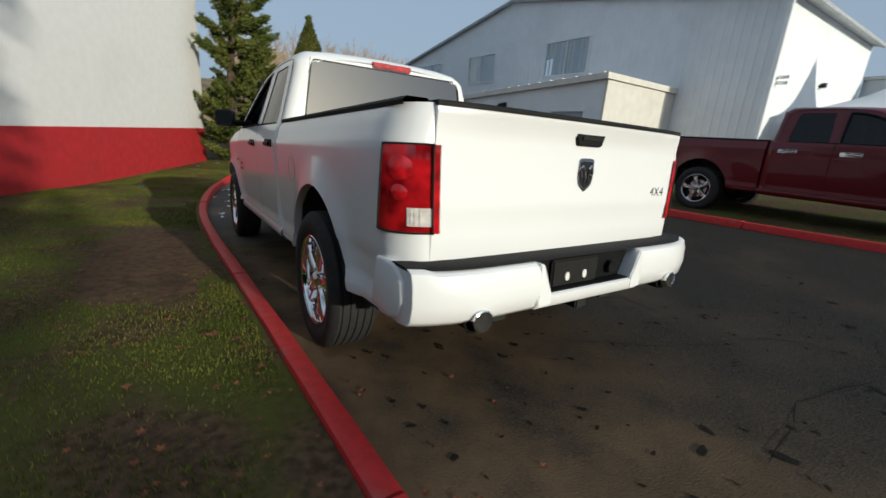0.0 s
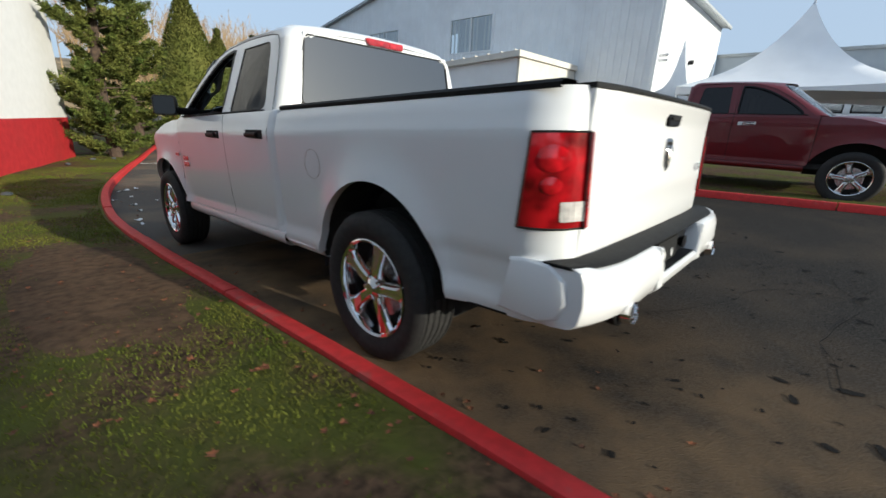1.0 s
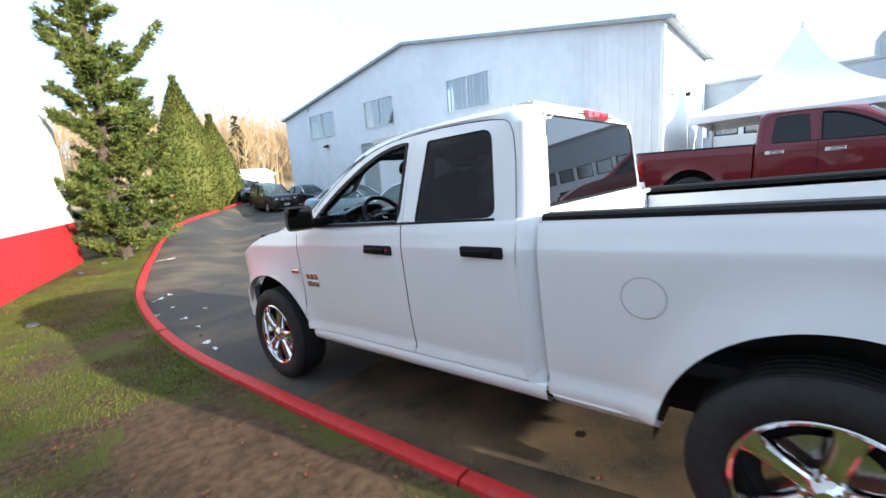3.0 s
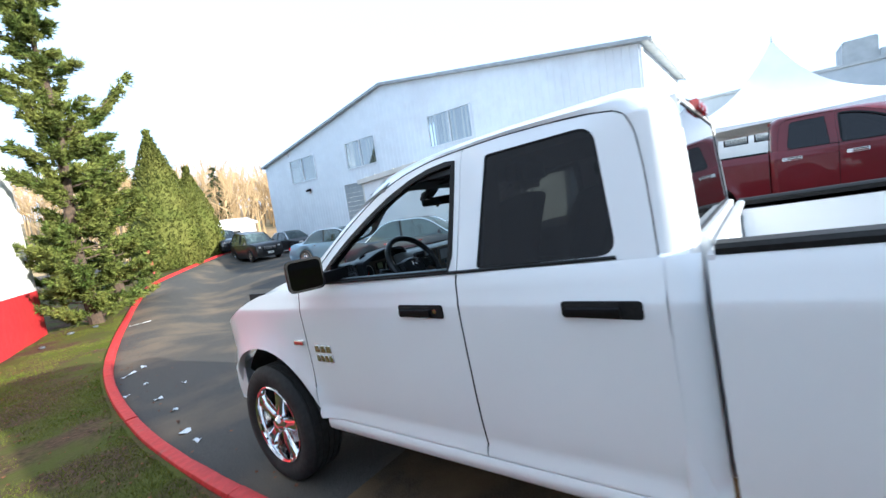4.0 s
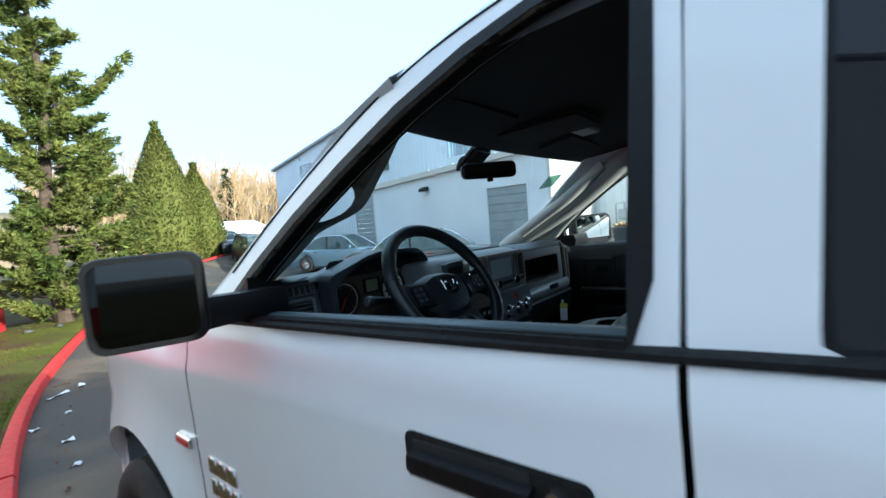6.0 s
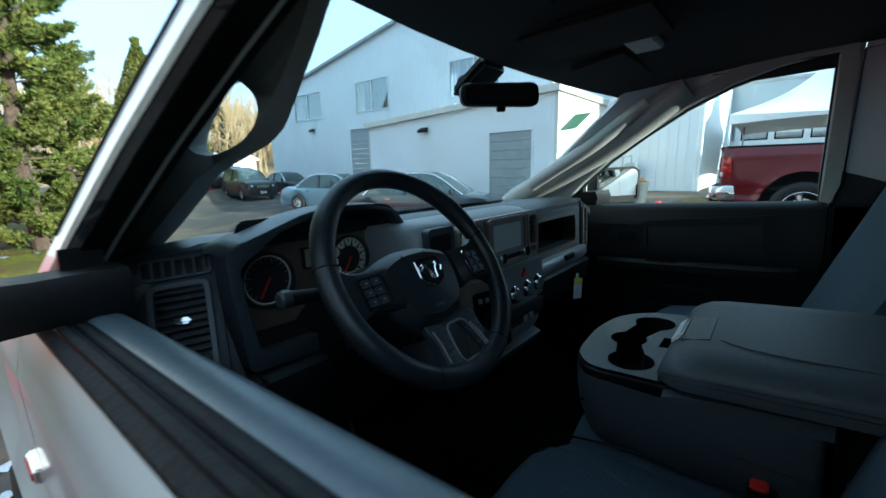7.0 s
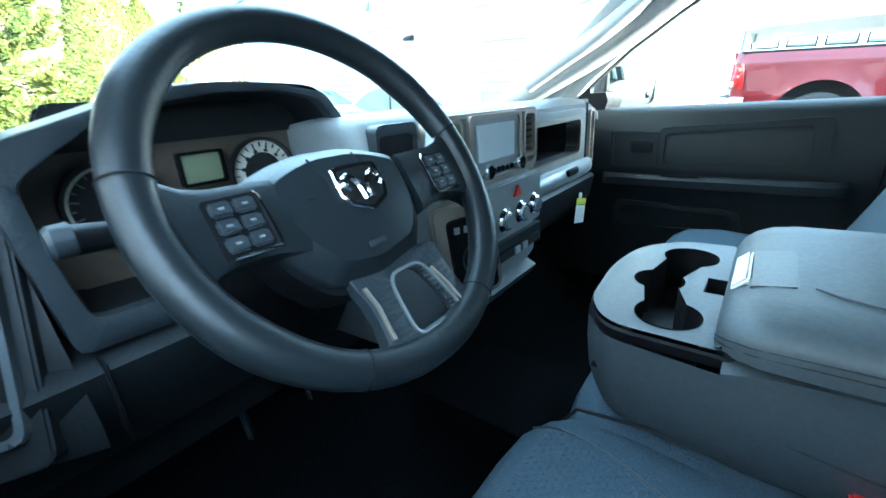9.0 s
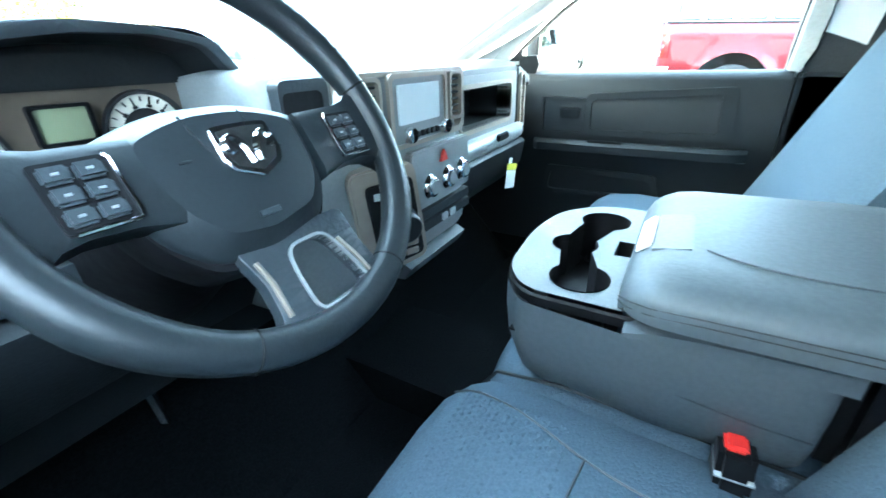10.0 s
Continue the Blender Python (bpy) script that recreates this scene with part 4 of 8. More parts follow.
REAR_FRAME = [(1.848, 1.335), (1.832, 1.855)] + [(y, z - 0.003) for y, z in REAR_SEAM[1:]]


def seam_z(y):
    """Height of the roof's lower edge along the cab."""
    line = REAR_SEAM[4::-1] + FRONT_FRAME[6::-1]
    return float(np.interp(y, [p[0] for p in line], [p[1] for p in line]))


def ring_side(outer, inner, depth=0.05):
    return ring(outer, inner, lambda u, v, d: (-(upper_x(v, u) - d), u, v), depth)


def wheel_at(parent, y, sx, rim_mat="chrome"):
    """Tyre with grooves, five-spoke rim; turns round x."""
    x0 = 0.85
    R, W2 = 0.405, 0.138
    m = Matrix.Translation((sx * x0, y, 0.405))
    w = new("wheel")
    w.parent = parent
    w.matrix_local = m
    prof = [(-W2 * 0.8, 0.262), (-W2 * 0.95, 0.29), (-W2, 0.33), (-W2 * 0.97, 0.37), (-W2 * 0.85, 0.392)]
    for a in (-0.085, -0.042, 0.0, 0.042, 0.085):
        prof += [(a - 0.016, R), (a - 0.005, R), (a - 0.004, R - 0.009), (a + 0.004, R - 0.009), (a + 0.005, R)]
    prof += [(0.1, R), (W2 * 0.85, 0.392), (W2 * 0.97, 0.37), (W2, 0.33), (W2 * 0.95, 0.29), (W2 * 0.8, 0.262)]
    tv, tf = lathe(prof, 64, "x")
    mesh("tyre", tv, tf, "rubber", w, smooth=35)
    o = sx
    barrel = lathe([(o * 0.118, 0.262), (o * 0.125, 0.268), (o * 0.128, 0.262), (o * 0.12, 0.25), (o * 0.09, 0.242), (-o * 0.1, 0.235)], 48, "x")
    rim = mesh("rim", *barrel, rim_mat, w)
    for k in range(5):
        rows = []
        for r, half, xx, th in ((0.045, 0.034, 0.1, 0.03), (0.07, 0.036, 0.106, 0.034), (0.11, 0.037, 0.109, 0.036), (0.15, 0.039, 0.109, 0.036), (0.19, 0.044, 0.107, 0.036), (0.22, 0.05, 0.106, 0.034), (0.243, 0.064, 0.108, 0.03), (0.256, 0.078, 0.112, 0.024)):
            rows.append([(o * (xx - th), -half * 1.02, r), (o * (xx - 0.024), -half, r), (o * (xx - 0.006), -half * 0.78, r), (o * xx, -half * 0.5, r), (o * (xx - 0.003), 0, r), (o * xx, half * 0.5, r), (o * (xx - 0.006), half * 0.78, r), (o * (xx - 0.024), half, r), (o * (xx - th), half * 1.02, r)])
        mesh("spoke", *moved(loft(rows, True, True), Matrix.Rotation(k * math.tau / 5 + 0.25, 4, "X")), rim_mat, w, smooth=28)
    hub = lathe([(o * 0.06, 0.07), (o * 0.1, 0.066), (o * 0.108, 0.05), (o * 0.118, 0.038), (o * 0.126, 0.03), (o * 0.128, 0.0)], 24, "x")
    mesh("hub_cap", *hub, rim_mat, w)
    for k in range(5):
        a = (k + 0.5) * math.tau / 5 + 0.25
        mesh("lug_nut", *moved(lathe([(o * 0.085, 0.011), (o * 0.112, 0.01), (o * 0.116, 0.0)], 6, "x"), Matrix.Rotation(a, 4, "X") @ Matrix.Translation((0, 0, 0.062))), rim_mat, w)
    mesh("brake_disc", *lathe([(o * 0.03, 0.06), (o * 0.03, 0.17), (o * 0.0, 0.17), (o * 0.0, 0.05)], 32, "x"), "alu", w)
    mesh("backing_plate", *lathe([(-o * 0.02, 0.0), (-o * 0.02, 0.236), (-o * 0.04, 0.236), (-o * 0.04, 0.0)], 32, "x"), "under", w)
    return w


def badge_shield(parent, m, label="chrome shield badge"):
    """A plain chrome-edged shield with a two-lobed raised shape."""
    out = [(-0.036, 0.05), (-0.02, 0.054), (0.02, 0.054), (0.036, 0.05), (0.037, -0.01), (0.03, -0.035), (0, -0.058), (-0.03, -0.035), (-0.037, -0.01)]
    s = mesh("badge", *bevelled(prism(out, 0, 0.008, "z"), 0.003, 2), "chrome", parent, label)
    s.matrix_local = m
    inn = [(x * 0.8, y * 0.8) for x, y in out]
    mesh("badge_field", *prism(inn, 0.0082, 0.0095, "z"), "trim", s)
    for sgn in (-1, 1):
        pts = [(sgn * 0.004, -0.03, 0.01), (sgn * 0.01, 0.012, 0.011), (sgn * 0.02, 0.028, 0.011), (sgn * 0.028, 0.012, 0.011), (sgn * 0.021, -0.006, 0.011)]
        mesh("badge_curl", *tube([tuple(p) for p in smooth_line(pts, 14)], 0.005, 6), "chrome", s)
    return s


def pickup(name, m, paint, label, trimmed=True, glass_side="tinted"):
    """Outer body of a four-door pickup; y ahead, axle at y = 0, z = 0 on the road."""
    t = empty(name, m, label, "pickup truck")
    # box sides
    def bend(y):
        if y > -0.84:
            return 0.0
        u = min(1.0, (-0.84 - y) / 0.2)
        return 0.145 * (1 - math.sqrt(max(0.0, 1 - u * u)))
    ys = arch_ys(-0.84, 0.968)
    ys = [-1.04, -1.035, -1.025, -1.01, -0.99, -0.96, -0.93, -0.90, -0.87] + ys
    both("bed_side", side_panel(ys, 0.50, 1.345, bend), paint, t)
    # fuel door ring on the driver's side
    fr = []
    for k in range(33):
        a = k * math.tau / 32
        y, z = 0.53 + 0.083 * math.cos(a), 1.022 + 0.083 * math.sin(a)
        fr.append((-(side_x(y, z) + 0.0015), y, z))
    mesh("fuel_door_seam", *tube(fr[:-1], 0.0012, 5, True), "bezel", t)
    dish = [[(-(side_x(0.53 + r * math.cos(a), 1.022 + r * math.sin(a)) + 0.002), 0.53 + r * math.cos(a), 1.022 + r * math.sin(a)) for a in np.linspace(0, math.tau, 33)] for r in (0.078, 0.04, 0.001)]
    mesh("fuel_door", *loft(dish), paint, t)
    # box interior
    mesh("bed_floor", *box(-0.6, 0.6, -1.0, 0.94, 0.78, 0.8), "under" if trimmed else paint, t)
    both("bed_inner_wall", box(-0.83, -0.8, -1.0, 0.94, 0.99, 1.325), paint, t)
    both("wheel_housing", join(box(-0.83, -0.6, -1.0, 0.94, 0.985, 0.992), box(-0.605, -0.6, -1.0, 0.94, 0.8, 0.985)), paint, t)
    mesh("bed_bulkhead", *box(-0.92, 0.92, 0.95, 0.966, 0.55, 1.335), paint, t)
    rail = [[(-0.915, y, 1.332), (-0.918, y, 1.35), (-0.905, y, 1.362), (-0.82, y, 1.362), (-0.8, y, 1.35), (-0.8, y, 1.3)] for y in np.linspace(-0.985, 0.95, 12)]
    both("rail_cap", loft(rail), "trim", t)
    mesh("bulkhead_cap", *rbox(-0.8, 0.8, 0.92, 0.96, 1.33, 1.358, 0.008), paint, t)
    # tailgate
    rows = []
    for x in np.linspace(-0.812, 0.812, 15):
        c = 0.018 * (1 - (x / 0.812) ** 2)
        ear = 0.8 * (abs(x) / 0.812) ** 8
        rows.append([(x, yy + 0.012 + ear * max(0.0, -1.06 - yy) - c, z) for yy, z in ((-1.0, 0.745), (-1.045, 0.745), (-1.052, 0.76), (-1.056, 0.85), (-1.058, 0.93), (-1.064, 0.95), (-1.062, 0.985), (-1.06, 1.1), (-1.06, 1.22), (-1.066, 1.265), (-1.088, 1.305), (-1.095, 1.325), (-1.088, 1.338), (-1.0, 1.34))])
    tg = mesh("tailgate", *loft(rows, False, True), paint, t)
    cap = [[(x, y + 0.012 + 0.8 * (abs(x) / 0.812) ** 8 * max(0.0, -1.06 - y) - 0.018 * (1 - (x / 0.812) ** 2), z) for y, z in ((-1.098, 1.334), (-1.1, 1.345), (-1.09, 1.354), (-0.995, 1.354), (-0.99, 1.335))] for x in np.linspace(-0.812, 0.812, 15)]
    mesh("tailgate_cap", *loft(cap, False, True), "trim", t)
    hb = prism([(-0.105, 1.3), (0.118, 1.3), (0.09, 1.234), (-0.078, 1.234)], -1.083, -1.05, "y")
    hdl = mesh("tailgate_handle", *bevelled(hb, 0.006), "black", tg, "black tailgate handle")
    mesh("handle_pull", *rbox(-0.06, 0.075, -1.09, -1.082, 1.258, 1.28, 0.004), "trim", hdl)
    badge_shield(tg, Matrix.Translation((0.012, -1.064, 1.105)) @ Matrix.Rotation(radians(90), 4, "X") @ Matrix.Diagonal((1.5, 1.4, 1, 1)))
    letters("lettering", "4X4", 0.068, Matrix.Translation((0.655, -1.054, 1.02)) @ Matrix.Rotation(radians(90), 4, "X") @ Matrix.Diagonal((1.15, 1, 1, 1)), "chrome", tg, 0.006)
    # tail lamps
    for sx in (-1, 1):
        rows = []
        for y in (-1.051, -1.05, -1.04, -1.02, -0.99, -0.95, -0.91, -0.88, -0.868):
            row = []
            for z in np.linspace(0.868, 1.197, 10):
                yy = y - 0.042 * (z - 0.868) / 0.33 * (y + 1.051) / 0.183
                row.append((sx * (side_x(yy, z) - bend(yy) + 0.011), yy - (0.006 if yy < -1.03 else 0), z))
            rows.append(row)
        rows_l = rows
        inner = [[(x - sx * 0.03, y, z) for x, y, z in rows[0]]]
        lamp = mesh("tail_lamp", *loft(inner + rows + [[(x - sx * 0.03, y, z) for x, y, z in rows[-1]]]), "redlens", t, "red tail lamp with a clear reversing lens")
        rows = []
        for y in (-1.058, -1.048, -1.035, -1.02, -1.005):
            rows.append([(sx * (side_x(max(y, -1.05), z) - bend(max(y, -1.05)) + 0.0145), y - 0.003, z) for z in np.linspace(0.895, 0.965, 5)])
        rev = mesh("reversing_lens", *loft(rows), "clearlens", lamp)
        for k in range(5):
            yy = -1.05 + k * 0.009
            mesh("lens_rib", *tube([(sx * (side_x(yy, z) - bend(yy) + 0.0155), yy - 0.004, z) for z in (0.897, 0.93, 0.963)], 0.0013, 5), "clearlens", rev)
        # domes in brighter red imitate hot spots on the lamp's round reflectors
        for zc, rad in ((1.11, 0.046), (1.02, 0.03)):
            dome = []
            for q_, up in ((1.0, 0.0105), (0.9, 0.0122), (0.7, 0.0138), (0.45, 0.0152), (0.2, 0.016), (0.02, 0.0162)):
                dome.append([(sx * (side_x(-0.975 + q_ * rad * math.cos(a), zc) - bend(-0.975 + q_ * rad * math.cos(a)) + up), -0.975 + q_ * rad * math.cos(a) - 0.003, zc + q_ * rad * math.sin(a)) for a in np.linspace(0, math.tau, 25)])
            mesh("lamp_reflector", *loft(dome), "redglow", lamp)
        loop = [(x + sx * 0.001, y - 0.001, z) for x, y, z in [r[0] for r in rows_l] + rows_l[-1][1:] + [r[-1] for r in reversed(rows_l[:-1])] + rows_l[0][::-1][1:-1]]
        mesh("lamp_gasket", *tube(loop, 0.004, 6, True), "trim", lamp)
    # rear bumper
    prof = [(0.0, 0.735), (-0.01, 0.742), (-0.115, 0.742), (-0.14, 0.73), (-0.152, 0.70), (-0.155, 0.62), (-0.14, 0.555), (-0.11, 0.53), (-0.04, 0.52), (0.0, 0.53)]
    def bump_at(x):
        ax = abs(x)
        u = min(1.0, max(0.0, (ax - 0.62) / 0.36))
        return -1.055 + 0.10 * u**2.2
    xs = [-0.95, -0.935, -0.925, -0.915, -0.88, -0.84, -0.78, -0.7, -0.6, -0.5, -0.42, -0.36]
    def front(x):
        return -0.845 - 0.11 * min(1.0, max(0.0, (0.97 - abs(x)) / 0.12))
    rows = [[(x, front(x) + y if y > -0.02 else bump_at(x) + y * (1 if abs(x) < 0.95 else 0.8), z + (0.01 if z > 0.7 and abs(x) > 0.86 else 0)) for y, z in prof] for x in xs]
    wrap = []
    for dx, sh in ((0.0, 0.014), (0.004, 0.005), (0.012, 0.0)):
        wrap.append([(-0.95 + dx, y + s_ * sh, z - d_ * sh) for y, z, s_, d_ in ((-0.836, 0.738, -1, 0), (-0.842, 0.75, -1, 1), (-0.9, 0.756, 0, 1), (-1.0, 0.752, 0, 1), (-1.07, 0.70, 1, 0.5), (-1.08, 0.62, 1, 0), (-1.05, 0.555, 1, -0.5), (-0.98, 0.525, 0, -1), (-0.9, 0.53, 0, -1), (-0.79, 0.535, -1, -1))])
    half = loft(wrap + rows[1:], False, True)
    bmp = mesh("rear_bumper", *half, paint if trimmed else "chrome", t)
    mesh("bumper_end", *flip_x(half), paint if trimmed else "chrome", bmp)
    lower = [[(x, -1.055 + y, z) for y, z in ((-0.06, 0.60), (-0.14, 0.60), (-0.152, 0.59), (-0.15, 0.56), (-0.13, 0.535), (-0.06, 0.53))] for x in np.linspace(-0.37, 0.37, 7)]
    mesh("bumper_valance", *loft(lower, True, True), paint if trimmed else "chrome", bmp)
    slope = prism([(-0.37, 0.74), (-0.345, 0.74), (-0.285, 0.6), (-0.285, 0.55), (-0.37, 0.55)], -1.208, -1.1, "y")
    for pc in (slope, flip_x(slope)):
        mesh("bumper_cheek", *bevelled(pc, 0.006), paint if trimmed else "chrome", bmp)
    mesh("plate_recess", *join(box(-0.36, 0.36, -1.13, -1.11, 0.58, 0.74), box(-0.36, 0.36, -1.19, -1.11, 0.598, 0.606)), "black", bmp)
    mesh("plate_bracket", *rbox(-0.235, 0.08, -1.155, -1.135, 0.605, 0.73, 0.008), "trim", bmp)
    for bx in (-0.14, -0.02):
        mesh("bracket_slot", *moved(lathe([(0, 0.0), (0, 0.014), (-0.004, 0.014), (-0.005, 0)], 12, "y"), Matrix.Translation((bx, -1.156, 0.65)) @ Matrix.Diagonal((1, 1, 1.5, 1))), "card", bmp)
    mesh("tow_socket", *moved(lathe([(0, 0.0), (0, 0.02), (-0.03, 0.035), (-0.032, 0.02), (-0.02, 0)], 16, "y"), Matrix.Translation((0.2, -1.13, 0.66))), "black", bmp)
    step = [[(x, bump_at(x) + y, 0.746 + dz) for y, dz in ((0.0, 0), (0.0, 0.012), (-0.1, 0.012), (-0.115, 0.0))] for x in (-0.94, -0.9, -0.84, -0.78, -0.7, -0.6, -0.5, -0.4, -0.2, 0, 0.2, 0.4, 0.5, 0.6, 0.7, 0.78, 0.84, 0.9, 0.94)]
    mesh("step_pad", *loft(step, True, True), "trim", bmp)
    for sx in (-1, 1):
        tip = moved(lathe([(0.25, 0.04), (0.0, 0.043), (-0.012, 0.046), (-0.014, 0.04), (0.0, 0.037), (0.1, 0.034), (0.1, 0.0)], 24, "y"), Matrix.Translation((sx * 0.665, -1.205, 0.545)) @ Matrix.Rotation(radians(-4), 4, "X"))
        mesh("exhaust_tip", *tip, "chrome", t, "chrome exhaust tip")
        # flat dark disc closes the tip, standing in for the shaded pipe
        mesh("exhaust_bore", *moved(lathe([(0.03, 0.0), (0.0, 0.0), (0.0, 0.0385)], 20, "y"), Matrix.Translation((sx * 0.665, -1.2, 0.545)) @ Matrix.Rotation(radians(-4), 4, "X")), "under", t)
        col = moved(lathe([(0.12, 0.06), (0.0, 0.062), (-0.005, 0.056), (0.05, 0.052)], 24, "y"), Matrix.Translation((sx * 0.665, -1.17, 0.545)))
        mesh("exhaust_surround", *col, "trim", t)
    mesh("hitch_receiver", *rbox(-0.04, 0.04, -1.15, -0.9, 0.47, 0.54, 0.008), "under", t)
    # doors, fender, sill
    def fender_z(y):
        return float(np.interp(y, [3.03, 3.25, 3.5, 3.65, 3.77, 3.9, 4.1, 4.34], [1.325, 1.322, 1.295, 1.262, 1.222, 1.165, 1.095, 1.02]))
    def fender_in(y):
        return 0.0 if y < 3.82 else 0.25 * ((y - 3.82) / 0.52) ** 2.4
    doors = {}
    for nm, y0, y1 in (("rear_door", 1.083, 1.847), ("front_door", 1.855, 3.018)):
        sp_ = side_panel(arch_ys(y0, y1), 0.545, 1.338)
        doors[nm] = both(nm, sp_, paint, t)
    both("front_fender", side_panel(arch_ys(3.026, 4.34), 0.48, fender_z, fender_in), paint, t)
    both("cab_corner", side_panel(np.linspace(0.985, 1.075, 5), 0.5, 1.338, lambda y: 0.03 * ((1.075 - y) / 0.09) ** 2), paint, t)
    sill = [[(-0.85, y, 0.44), (-0.905, y, 0.445), (-0.938, y, 0.475), (-0.945, y, 0.515), (-0.935, y, 0.538), (-0.9, y, 0.545)] for y in np.linspace(0.98, 2.98, 6)]
    both("sill", loft(sill), paint, t)
    both("bed_sill", loft([[(-0.85, y, 0.46), (-0.91, y, 0.465), (-0.938, y, 0.50), (-0.93, y, 0.53)] for y in (0.5, 0.72, 0.95)]), paint, t)
    both("lower_edge", tube([(-0.922, -0.54, 0.503), (-0.925, -0.68, 0.503), (-0.925, -0.83, 0.508)], 0.007, 6), "trim", t)
    # door handles
    for y0, y1 in ((1.157, 1.40), (1.945, 2.19)):
        bez = rounded([(y0 - 0.01, 1.215), (y1 + 0.008, 1.22), (y1 + 0.008, 1.165), (y0 - 0.01, 1.155)], 0.012, 3)
        for sx, dr in ((-1, 0), (1, 1)):
            hd = mesh("door_handle", *bevelled(prism(bez, sx * 0.945, sx * 0.962, "x"), 0.004), "trim" if trimmed else "chrome", doors["front_door" if y0 > 1.9 else "rear_door"][dr])
            gr = [[(sx * xx, y, z) for xx, z in ((0.962, 1.2), (0.978, 1.196), (0.98, 1.18), (0.974, 1.168), (0.962, 1.166))] for y in (y0 + 0.055, y0 + 0.075, y1 - 0.03, y1 - 0.01)]
            mesh("grip", *loft(gr, False, True), "black" if trimmed else "chrome", hd)
            mesh("grip_recess", *rbox(sx * 0.9605, sx * 0.9635, y0 + 0.06, y1 - 0.01, 1.197, 1.212, 0.001, 1), "under", hd)
            if y0 > 1.9 and sx < 0:
                mesh("lock_cylinder", *moved(lathe([(0, 0.011), (-0.006, 0.01), (-0.006, 0)], 14, "x"), Matrix.Translation((-0.962, y0 + 0.03, 1.19))), "chrome", hd)
    # window frames, glass, pillars
    for nm, outer, inner in (("front_door", FRONT_FRAME, FRONT_WIN), ("rear_door", resample(REAR_FRAME, 120), None)):
        if inner is None:
            inner = resample(REAR_WIN, 120)
            k0 = min(range(120), key=lambda k: (inner[k][0] - outer[0][0]) ** 2 + (inner[k][1] - outer[0][1]) ** 2)
            inner = inner[k0:] + inner[:k0]
        else:
            def dens(poly):
                out = []
                for i in range(len(poly)):
                    a, b = poly[i], poly[(i + 1) % len(poly)]
                    out += [(a[0] + (b[0] - a[0]) * k / 4, a[1] + (b[1] - a[1]) * k / 4) for k in range(4)]
                return out
            outer, inner = dens(outer), dens(inner)
        rg = ring_side(outer, inner, 0.05)
        front = nm == "front_door"
        seal_in = [(u, v if v > 1.395 else min(v, 1.356)) for u, v in grow(inner, -0.005 if front else -0.007)]
        sg = ring(inner, seal_in, lambda u, v, d: (-(upper_x(v, u) - (0.012 if front else 0.003) - d), u, v), 0.03 if front else 0.012)
        for sx, dr in ((-1, 0), (1, 1)):
            fx = (lambda p: p) if sx < 0 else flip_x
            mesh("window_frame", *fx(rg), paint, doors[nm][dr])
            mesh("window_seal", *fx(sg), "black", doors[nm][dr])
            if front:
                wide = [(u, max(v, 1.353)) for u, v in grow(inner, 0.024)]
                mesh("weatherstrip", *fx(ring(wide, inner, lambda u, v, d: (-(upper_x(v, u) + 0.0025 - d), u, v), 0.02)), "black", doors[nm][dr])
            low_ = (lambda lp: [(u, v if v > 1.39 else min(v, 1.34)) for u, v in lp])
            ln = ring(low_(grow(inner, 0.045)), low_(grow(inner, 0.004)), lambda u, v, d: (-(upper_x(v, u) - 0.05 - d), u, v), 0.012)
            if nm == "front_door":
                mesh("frame_lining", *fx(ln), "trim" if sx < 0 or not trimmed else "pillar", doors[nm][dr])
            if not (nm == "front_door" and sx < 0 and trimmed):
                pv = [(-(upper_x(v, u) - (0.025 if front else 0.006)), u, v) for u, v in inner]
                mat_ = glass_side if nm == "rear_door" else ("glass" if trimmed else "tinted")
                pane = mesh("window_pane", *fx((pv, [tuple(range(len(pv)))])), mat_, doors[nm][dr], smooth=0)
                pane.visible_shadow = mat_ != "glass"
    def q(y):
        return 0.901 - upper_x(1.35, y)
    belt = [[(-0.9 + q(y), y, 1.339), (-0.914 + q(y), y, 1.341), (-0.914 + q(y), y, 1.348), (-0.905 + q(y), y, 1.352), (-0.885 + q(y), y, 1.352)] for y in (1.222, 1.3, 1.5, 1.83, 1.84, 1.86, 2.2, 2.6, 2.86)]
    both("belt_moulding", loft(belt, True, True), "trim", t)
    # roof
    rf = []
    for y, w, h in ((2.42, 0.66, -0.044), (2.36, 0.677, -0.036), (2.3, 0.69, -0.029), (2.22, 0.703, -0.02), (2.15, 0.712, -0.014), (2.05, 0.722, -0.006), (1.9, 0.732, 0.0), (1.75, 0.737, 0.004), (1.6, 0.74, 0.006), (1.45, 0.74, 0.004), (1.3, 0.738, 0.004), (1.2, 0.734, 0.003), (1.165, 0.73, 0.002), (1.14, 0.726, -0.001), (1.105, 0.715, -0.009), (1.07, 0.695, -0.023), (1.04, 0.665, -0.043), (1.018, 0.62, -0.066)):
        k_ = 0.13 * max(0.0, (y - 1.9) / 0.5)
        if y > 1.17:
            ez = seam_z(y)
            ex = upper_x(ez, y) - 0.001
        else:
            ez = float(np.interp(y, [1.14, 1.165], [1.8, 1.808]))
            turn = math.asin(min(1.0, max(0.0, (1.1 - y) / 0.08)))
            ex = upper_x(ez) - 0.11 * (1 - math.cos(turn))
        half = [(ex, y, ez), (0.5 * (ex + w) + 0.007, y, 0.5 * (ez + 1.872 + h) + 0.006)] + [(w * f, y + k_ * (1 - f * f), zz + h) for f, zz in ((1.0, 1.872), (0.94, 1.894), (0.7, 1.915), (0.35, 1.926))]
        rf.append([(-p[0], p[1], p[2]) for p in half] + [(0, y + k_, 1.93 + h)] + half[::-1])
    mesh("roof", *loft(rf), paint, t)
    # windscreen pillars outside
    pil = []
